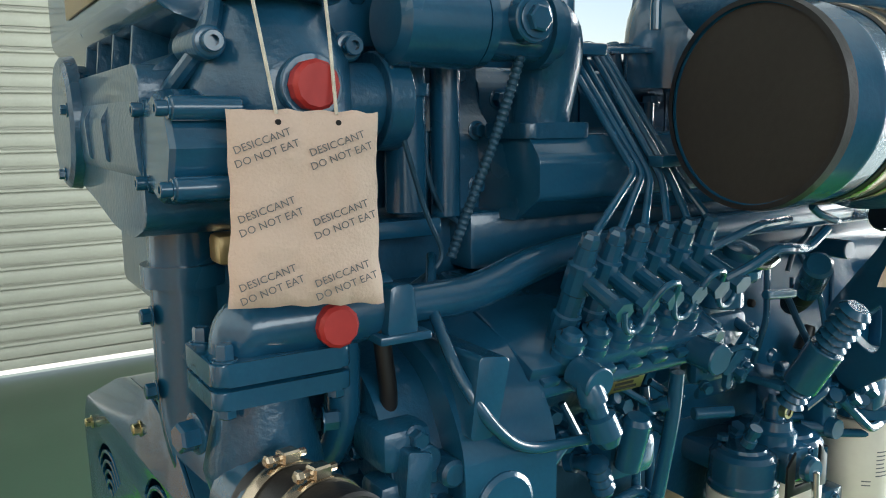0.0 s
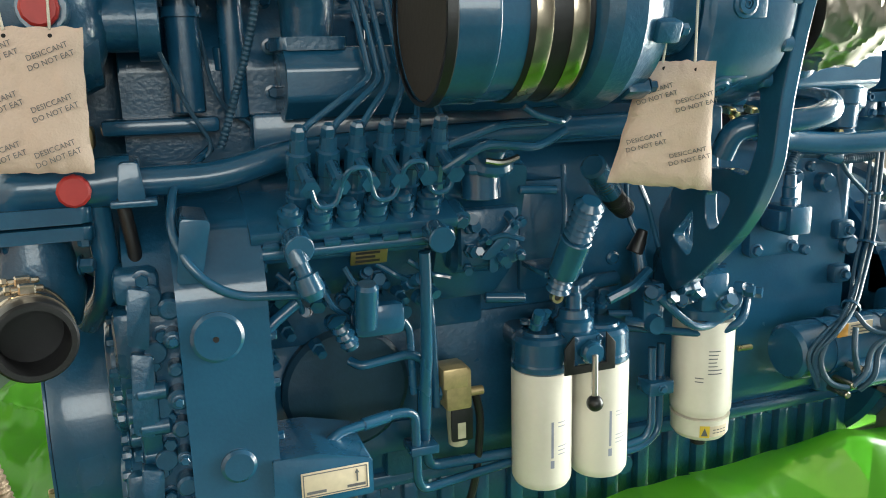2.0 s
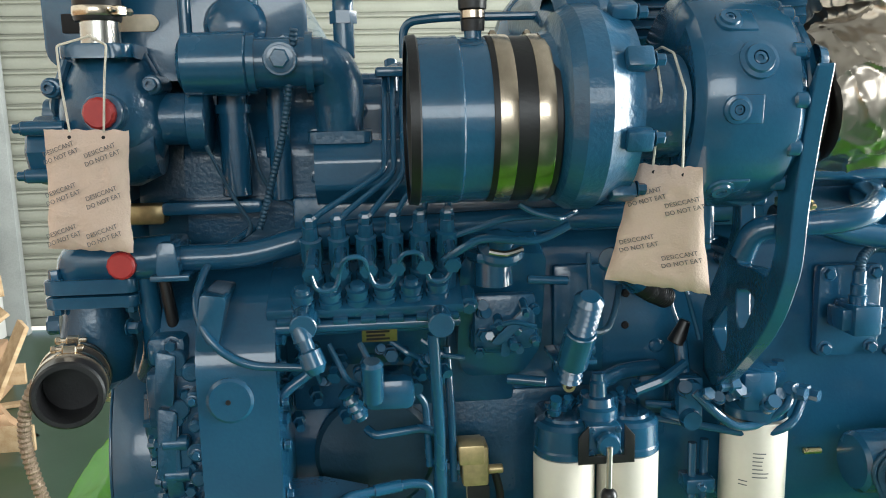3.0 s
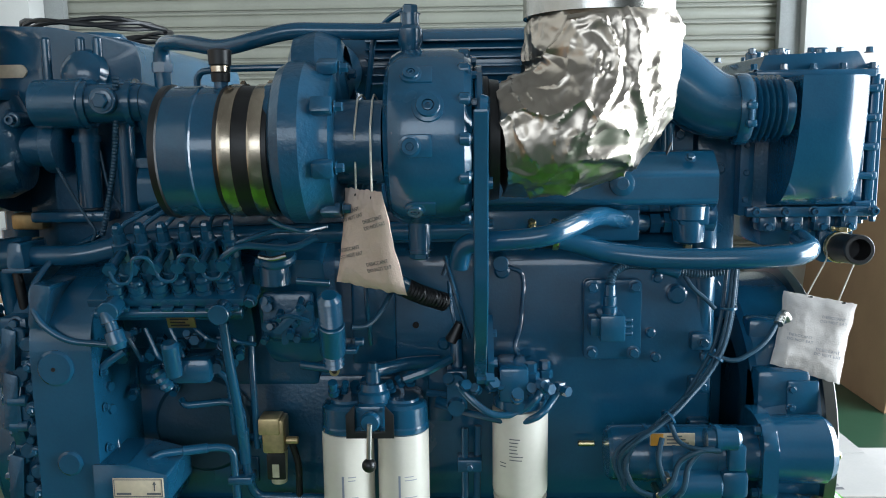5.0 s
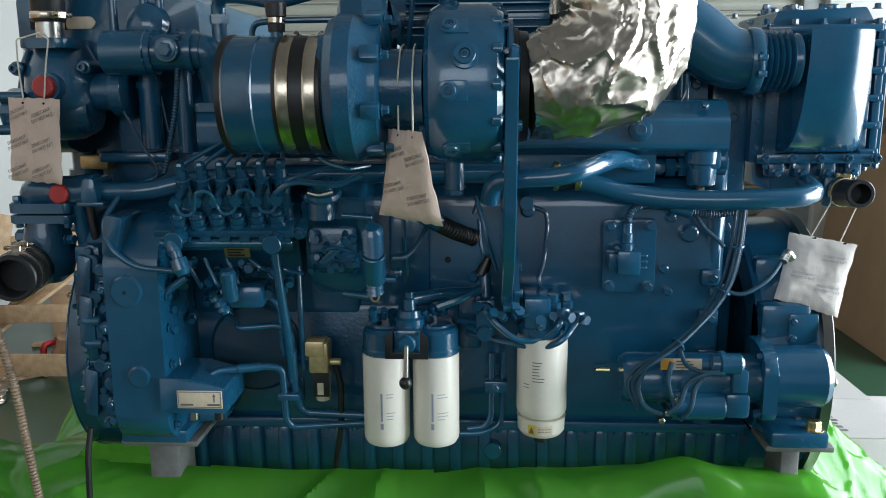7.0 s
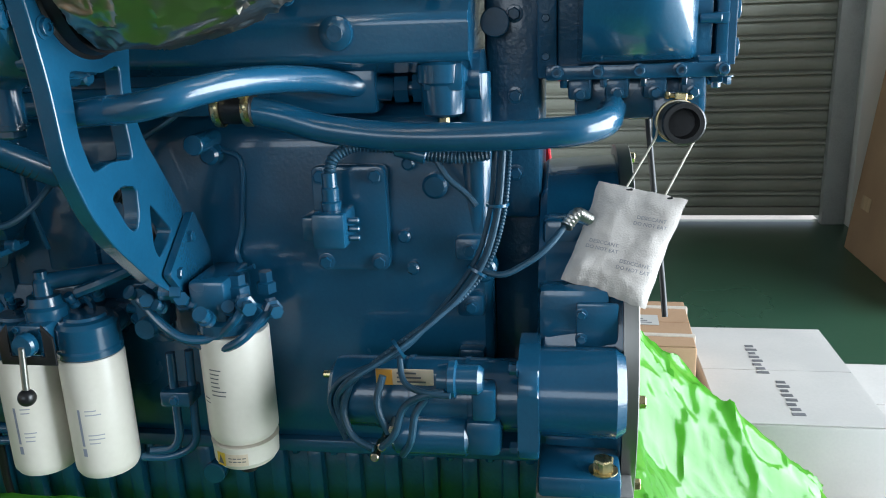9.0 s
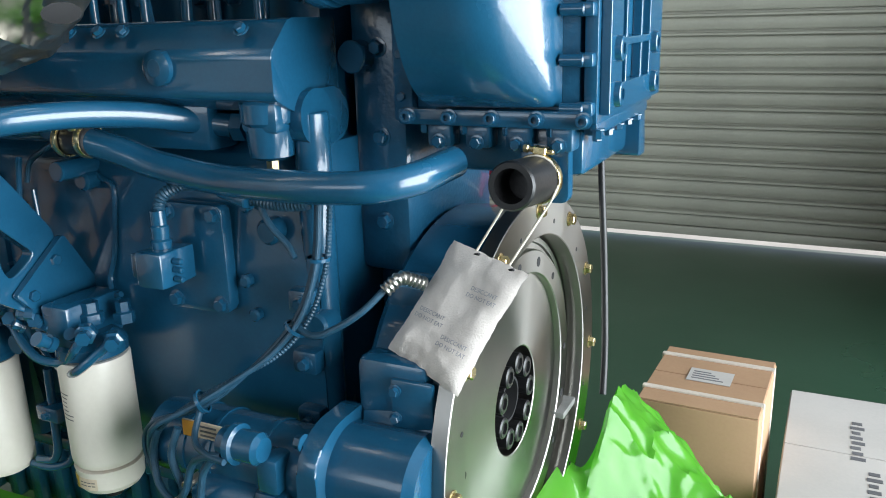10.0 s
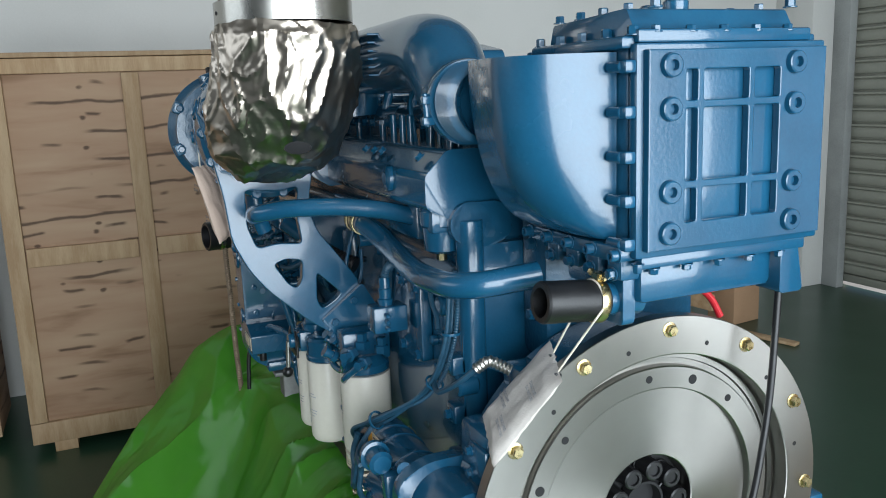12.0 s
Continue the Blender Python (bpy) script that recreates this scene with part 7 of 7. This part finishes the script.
for k in range(5):
    x = 1.345 + 0.0535 * k
    bolt(core, (x, AY0 - 0.012, 1.389), (0, -1, 0), 0.0072, 0.010, socket=True)
    bolt(core, (x - 0.005, AY0 + 0.012, 1.645), (0, 0, 1), 0.0065, 0.010)
    bolt(core, (x, AY0 + 0.04, 1.676), (0, 0, 1), 0.0065, 0.009)
    bolt(core, (x, AY1 - 0.04, 1.676), (0, 0, 1), 0.0065, 0.009)
    bolt(core, (x + 0.01, AY0 + 0.01, 1.378), (0, 0, -1), 0.006, 0.010)
    bolt(core, (1.33, AY0 + 0.004, 1.41 + 0.05 * k), (0, -1, 0), 0.006, 0.007)
for x, y, r in ((1.43, 0.38, 0.020), (1.50, 0.36, 0.016), (1.40, 0.43, 0.018)):
    part("top_boss", rod((x, y, 1.672), (x, y, 1.692), r, bevel=0.003), P, core)
part("sub_box", box((1.37, AY0 + 0.03, 1.318), (1.548, AY1 - 0.04, 1.380), 0.010), P, core)
for k in range(4):
    part("sub_lug", box((1.36 + 0.05 * k, AY0 + 0.005, 1.350), (1.392 + 0.05 * k, AY0 + 0.04, 1.380), 0.005), PC, core)
    bolt(core, (1.376 + 0.05 * k, AY0 + 0.005, 1.358), (0, -1, 0), 0.007, 0.008)
part("lift_lug", prism(soft_poly([(AY1 - 0.045, 1.395), (AY1 - 0.02, 1.395), (AY1 - 0.005, 1.31), (AY1 - 0.045, 1.31)], 0.006), "x", 1.520, 1.565, 0.003), P, core)
# ribbed end plate
ep = part("end_plate", box((1.552, AY0 + 0.008, 1.382), (1.568, AY1 + 0.012, 1.636), 0.003), P, core, "ribbed blue end plate with eight studs")
part("end_lip", box((1.550, AY0 + 0.012, 1.636), (1.566, AY1 - 0.01, 1.652), 0.003), P, ep)
part("end_foot", box((1.550, AY0 + 0.018, 1.368), (1.566, AY1 - 0.005, 1.383), 0.003), P, ep)
yl, yr = 0.2915, 0.480
zs = (1.4125, 1.4625, 1.5595, 1.6095)
outer = [(0.262, 1.392), (0.532, 1.392), (0.532, 1.628), (0.262, 1.628)]
ys, zz = (0.3105, 0.3365, 0.4133, 0.4620), (1.419, 1.469, 1.564, 1.609)
cells = []
for a, b in zip(ys, ys[1:]):
    for c, d in zip(zz, zz[1:]):
        cells.append(soft_poly([(a + 0.0045, c + 0.0045), (b - 0.0045, c + 0.0045), (b - 0.0045, d - 0.0045), (a + 0.0045, d - 0.0045)], 0.003, 2))
part("rib_frame", pierced(outer, cells, "x", 1.568, 1.5795, 0.0015), P, ep, angle=12)
for y in (yl, yr):
    for z in zs:
        part("stud_boss", lathe([(0, 0.0165), (0.010, 0.0150), (0.018, 0.0135), (0.019, 0.012), (0.019, 0.0065), (0.012, 0.006), (0.012, 0)], (1.568, y, z), (1, 0, 0), 28), P, ep)
for k in range(5):
    z = 1.40 + 0.0525 * k
    part("stud_lug", box((1.545, AY0 - 0.006, z - 0.008), (1.566, AY0 + 0.012, z + 0.008), 0.004), P, ep)
    part("long_bolt", rod((1.528, AY0 - 0.002, z), (1.556, AY0 - 0.002, z), 0.0068), P, ep)
    part("long_bolt", rod((1.528, AY1 + 0.012, z), (1.556, AY1 + 0.012, z), 0.0068), P, ep)
for k in range(5):
    y = 0.285 + 0.05 * k
    bolt(ep, (1.560, y, 1.648), (0, 0, 1), 0.006, 0.007)
    bolt(ep, (1.560, y, 1.368), (0, 0, -1), 0.006, 0.007)
# outlet stub with black hose
part("outlet_flange", prism(soft_poly([(1.475, 1.290), (1.535, 1.290), (1.535, 1.358), (1.475, 1.358)], 0.008), "y", 0.258, 0.276, 0.003), P, core)
part("outlet_stub", rod((1.506, 0.300, 1.318), (1.507, 0.220, 1.324), 0.022), P, core)
oh = part("outlet_hose", lathe([(0, 0), (0, 0.024), (0.003, 0.0265), (0.088, 0.0270), (0.091, 0.025), (0.091, 0.019), (0.05, 0.018), (0.05, 0)], (1.505, 0.248, 1.320), (-0.02, -1, 0.09), 32), M["rubber"], ENG, "short black rubber hose stub with clamp")
ring_clamp(oh, (1.505, 0.237, 1.321), (-0.02, -1, 0.09), 0.0268, 0.012, material=M["zinc"], label="gold-coated hose clamp", screw=(0.1, 0, 1))
cb = part("hanging_cable", tube([(1.490, 0.562, 1.40), (1.496, 0.552, 1.284), (1.512, 0.528, 1.13), (1.525, 0.494, 1.01), (1.529, 0.472, 0.951)], 0.0052, 0.08, 14), M["cable_black"], ENG, "loose black cable hanging before the flywheel")
part("red_hook", tube([(1.32, 0.545, 1.265), (1.322, 0.580, 1.242), (1.326, 0.598, 1.205)], 0.006, 0.02, 12), M["red_paint"], ENG, "small red painted lever")
mount()
# ---- desiccant bags ----
def bag(name, tl, tr, bl, br, material, label, prints, seed=1, size=0.0082, full=0.0125, ink=None):
    """A flat filled pouch between four corners, its face towards the viewer's side."""
    tl, tr, bl, br = (Vector(p) for p in (tl, tr, bl, br))

    def spot(u, v):
        return (tl * (1 - u) + tr * u) * (1 - v) + (bl * (1 - u) + br * u) * v

    def frame_at(u, v):
        right = (spot(u + 0.01, v) - spot(u - 0.01, v)).normalized()
        up = (spot(u, v - 0.01) - spot(u, v + 0.01)).normalized()
        face = right.cross(up).normalized()
        return right, face.cross(right), face

    def puff(u, v):
        edge = min(1, max(0, min(u, 1 - u)) / 0.16) ** 0.6 * min(1, max(0, min(v, 1 - v)) / 0.14) ** 0.6
        return full * edge * (0.55 + 0.45 * v)

    bm = bmesh.new()
    nu, nv = 28, 36
    for s in (-1, 1):
        g = {}
        for i in range(nu + 1):
            for j in range(nv + 1):
                u, v = i / nu, j / nv
                right, up, face = frame_at(u, v)
                h = puff(u, v)
                y = s * (h + 0.0004)
                y += (h / full) * (0.0042 * noise.noise(Vector((u * 4 + seed, v * 5, s * 3))) + 0.0018 * noise.noise(Vector((u * 13, v * 15, seed))))
                y += 0.0014 * math.sin(u * 43 + seed) * (max(0, v - 0.9) + max(0, 0.06 - v)) / 0.1
                side = -0.05 * (u - 0.5) * math.sin(math.pi * v) * 0.1 + 0.0022 * noise.noise(Vector((seed, v * 6, 2)))
                lift = 0.0022 * noise.noise(Vector((u * 9, seed, 2)))
                g[i, j] = bm.verts.new(spot(u, v) + face * y + right * side + up * lift)
        for i in range(nu):
            for j in range(nv):
                f = (g[i, j], g[i + 1, j], g[i + 1, j + 1], g[i, j + 1])
                bm.faces.new(f if s > 0 else f[::-1])
    bmesh.ops.remove_doubles(bm, verts=bm.verts, dist=0.0009)
    bmesh.ops.recalc_face_normals(bm, faces=bm.faces)
    ob = thing(name, bm, material, label, "desiccant bag", "desiccant bags", angle=60)
    for u, v, ang in prints:
        right, up, face = frame_at(u, v)
        turn = Matrix((right, up, face)).transposed().to_4x4()
        for line, dz in (("DESICCANT", size * 0.6), ("DO NOT EAT", -size * 0.6)):
            at = spot(u, v) + face * (puff(u, v) + 0.0030)
            text_mesh(line, size, Matrix.Translation(at) @ turn @ Matrix.Rotation(radians(ang), 4, "Z") @ Matrix.Translation((0, dz, 0)), ink or M["print"], "print", ob)
    return ob


def cord(ob, pts, label="thin white cotton string"):
    part("string", tube(pts, 0.0015, 0.004, 8), M["string"], ob, label)
    a = Vector(pts[0])
    part("eyelet", rod(a + Vector((0, -0.004, -0.006)), a + Vector((0, 0.004, -0.006)), 0.0022, seg=10, bevel=0), M["near_black"], ob)


six = [(0.24, 0.19, 20), (0.72, 0.20, 20), (0.26, 0.53, 20), (0.73, 0.55, 20), (0.26, 0.87, 20), (0.73, 0.86, 20)]
g1 = bag("desiccant_bag", (-0.049, 0.054, 1.521), (0.062, 0.025, 1.518), (-0.056, 0.049, 1.372), (0.058, 0.014, 1.369), M["kraft"], "beige paper desiccant bag with warning print hanging by strings", six, seed=3)
cord(g1, [(-0.014, 0.042, 1.517), (-0.022, 0.050, 1.58), (-0.026, 0.060, 1.622), (0.015, 0.066, 1.634)])
cord(g1, [(0.030, 0.031, 1.516), (0.032, 0.045, 1.58), (0.034, 0.058, 1.622), (0.010, 0.066, 1.634)])
g2 = bag("desiccant_bag", (0.655, -0.088, 1.469), (0.713, -0.148, 1.467), (0.633, -0.055, 1.326), (0.743, -0.112, 1.315), M["kraft"], "beige paper desiccant bag tied round the turbocharger", [(0.30, 0.24, 18), (0.78, 0.28, 18), (0.28, 0.62, 18), (0.74, 0.70, 18)], seed=8, size=0.0078)
cord(g2, [(0.672, -0.106, 1.466), (0.674, -0.122, 1.55), (0.676, -0.095, 1.592), (0.678, -0.06, 1.601), (0.678, -0.02, 1.596)])
cord(g2, [(0.697, -0.131, 1.464), (0.697, -0.132, 1.55), (0.697, -0.095, 1.592), (0.696, -0.06, 1.601), (0.696, -0.02, 1.596)])
g3 = bag("desiccant_bag", (1.416, 0.246, 1.245), (1.529, 0.197, 1.229), (1.365, 0.162, 1.130), (1.472, 0.125, 1.103), M["tyvek"], "white paper desiccant bag hanging from the hose stub", [(0.34, 0.62, 4), (0.74, 0.30, 4), (0.74, 0.72, 4)], seed=12, size=0.0072, ink=M["print_faint"])
cord(g3, [(1.452, 0.230, 1.239), (1.490, 0.242, 1.305), (1.4925, 0.250, 1.322)])
cord(g3, [(1.500, 0.209, 1.231), (1.541, 0.238, 1.305), (1.5455, 0.250, 1.322)])
part("string", tube([(1.4920 + 0.0268 * (1 - math.cos(k * math.pi / 10)), 0.250, 1.323 + 0.0285 * math.sin(k * math.pi / 10)) for k in range(11)], 0.0016, 0.002, 8, steps=2), M["string"], g3)
for a, b in (((1.444, 0.226, 1.234), (1.460, 0.222, 1.238)), ((1.490, 0.206, 1.225), (1.510, 0.201, 1.231))):
    part("tie", rod(a, b, 0.0018, seg=8), M["black_bolt"], g3, "short black tie")
# ---- small fittings on the fuel side ----
rf = random.Random(21)


def small_fitting(x, y, z, d, r, n):
    prof = [(0, 0), (0, r), (0.35 * n, r), (0.36 * n, 0.72 * r), (0.7 * n, 0.72 * r), (0.71 * n, 0.9 * r), (n, 0.85 * r), (n, 0)]
    part("fitting", lathe(prof, (x, y, z), d, rf.choice((6, 12, 16))), P, ENG)


def thin_line(a, b, sag, r=0.0035):
    a, b = Vector(a), Vector(b)
    mid = (a + b) / 2 + Vector((0, -0.012, sag))
    part("thin_line", tube([a, a.lerp(mid, 0.6), mid, b.lerp(mid, 0.6), b], r, 0.02, 8), P, ENG)


# under the pump: unions, plugs and short lines before the body
for k in range(16):
    x = 0.225 + 0.0145 * k
    small_fitting(x, 0.085 - 0.012 * rf.random(), 1.222 - 0.075 * rf.random(), (rf.uniform(-0.4, 0.4), -1, rf.uniform(-0.5, 0.5)), rf.uniform(0.007, 0.0125), rf.uniform(0.018, 0.034))
for k in range(5):
    x = 0.245 + 0.042 * k
    thin_line((x, 0.065, 1.225), (x + rf.uniform(0.02, 0.06), 0.070, 1.15 + 0.05 * rf.random()), rf.uniform(-0.02, 0.02), 0.0042)
# on the governor's face: levers, studs and a cover
part("governor_cover", box((0.485, 0.062, 1.205), (0.572, 0.080, 1.285), 0.008), PC, ENG)
for k in range(9):
    small_fitting(0.480 + 0.1 * rf.random(), 0.058, 1.20 + 0.085 * rf.random(), (rf.uniform(-0.3, 0.3), -1, rf.uniform(-0.3, 0.3)), rf.uniform(0.005, 0.010), rf.uniform(0.010, 0.024))
part("governor_lever", prism(soft_poly([(0.505, 1.222), (0.520, 1.218), (0.566, 1.262), (0.556, 1.272)], 0.005), "y", 0.042, 0.050, 0.002), P, ENG)
part("governor_lever", prism(soft_poly([(0.520, 1.20), (0.532, 1.20), (0.536, 1.245), (0.524, 1.248)], 0.004), "y", 0.048, 0.055, 0.002), P, ENG)
part("governor_neck", rod((0.512, 0.055, 1.300), (0.512, 0.055, 1.335), 0.026), P, ENG)
part("oil_cap", lathe([(0, 0), (0, 0.034), (0.005, 0.036), (0.012, 0.034), (0.014, 0.022), (0.022, 0.022), (0.024, 0)], (0.512, 0.055, 1.335), (0, 0, 1), 8), P, ENG)
thin_line((0.455, 0.03, 1.372), (0.595, 0.03, 1.395), 0.012, 0.0045)
# around the filter heads
for k in range(9):
    small_fitting(0.60 + 0.016 * k, 0.07 + 0.05 * rf.random(), 1.088 + 0.03 * rf.random(), (rf.uniform(-0.4, 0.4), -0.5, 1), rf.uniform(0.006, 0.011), rf.uniform(0.014, 0.028))
for k in range(8):
    small_fitting(0.80 + 0.022 * k, 0.06 + 0.05 * rf.random(), 1.10 + 0.03 * rf.random(), (rf.uniform(-0.6, 0.6), -0.8, 0.6), rf.uniform(0.006, 0.012), rf.uniform(0.014, 0.028))
thin_line((0.72, 0.08, 1.13), (0.80, 0.10, 1.16), 0.0, 0.008)
thin_line((0.655, 0.10, 1.33), (0.66, 0.12, 1.18), 0.0, 0.004)
thin_line((0.79, 0.15, 1.33), (0.83, 0.12, 1.19), 0.0, 0.004)
# injector returns and studs over the manifold
for k in range(5):
    x = 0.42 + 0.17 * k
    part("stud", rod((x, 0.225, 1.505), (x, 0.225, 1.545), 0.007), P, mani)
    bolt(mani, (x, 0.225, 1.535), (0, 0, 1), 0.011, 0.009)
# weld beads and plugs on the crankcase side
for k, (x, z) in enumerate(((0.785, 1.165), (0.64, 1.28), (0.67, 1.215))):
    part("plug", lathe([(0, 0.012), (0.003, 0.011), (0.006, 0.007), (0.006, 0)], (x, 0.178, z), (0, -1, 0), 6 if k % 2 else 18), P, block)
part("cast_pad", box((0.62, 0.170, 1.13), (0.70, 0.185, 1.30), 0.006), P, block)
part("cast_pad", box((0.755, 0.168, 1.02), (0.80, 0.185, 1.13), 0.006), P, block)
# rear end of the heads, behind the cooler
rear = part("rear_housing", box((1.258, 0.285, 1.18), (1.336, 0.56, 1.60), 0.012), PC, ENG, "blue cast rear housing")
for z in (1.25, 1.36, 1.47, 1.56):
    bolt(rear, (1.30, 0.285, z), (0, -1, 0), 0.009, 0.010)
part("rear_pipe_stub", rod((1.275, 0.26, 1.46), (1.275, 0.30, 1.46), 0.020), P, rear)
# bolted covers and cast ribs on the gear housing's end
for cy, cz, r in ((0.088, 1.125, 0.058), (0.078, 0.965, 0.048)):
    bm = lathe([(0, 0), (0, r * 0.72), (0.005, r * 0.80), (0.012, r * 0.82), (0.014, r), (0.030, r), (0.030, 0)], (0.024, cy, cz), (1, 0, 0), 40)
    part("end_cover", bm, PC, gear, "round bolted cast cover")
    for k in range(9):
        a = k * 2 * math.pi / 9 + 0.3
        bolt(gear, (0.038, cy + 0.90 * r * math.cos(a), cz + 0.90 * r * math.sin(a)), (-1, 0, 0), 0.006, 0.010)
for k in range(9):
    z = 0.915 + 0.036 * k
    part("lug", rod((0.098, 0.004, z), (0.098, 0.05, z), 0.0085 + 0.002 * (k % 3), bevel=0.003), PC, gear)
    if k % 2:
        bolt(gear, (0.098, 0.004, z), (0, -1, 0), 0.0055, 0.006)
for z0, z1, x0 in ((1.165, 1.225, 0.050), (1.06, 1.15, 0.046), (0.93, 1.01, 0.044)):
    part("cast_rib", prism(soft_poly([(x0, z0), (x0 + 0.022, z0 - 0.008), (x0 + 0.030, z1), (x0 + 0.006, z1 + 0.006)], 0.005), "y", 0.010, 0.05, 0.004), PC, gear)
# fuel unions on the pump side of the housing
for z in (1.24, 1.20, 1.13, 1.09):
    small_fitting(0.206, 0.055, z, (1, -0.3, 0), 0.010, 0.026)
# raised dots of cast marks on the compressor
for k in range(6):
    a = math.radians(250 + 7 * k)
    part("cast_mark", box((0.573, -0.003, -0.003), (0.585, 0.003, 0.0015), 0.001, 1), PC, turbo).matrix_basis = Matrix.Translation((0, TY + 0.1165 * math.cos(a), TZ + 0.1165 * math.sin(a))) @ Matrix.Rotation(a - math.pi / 2, 4, "X")
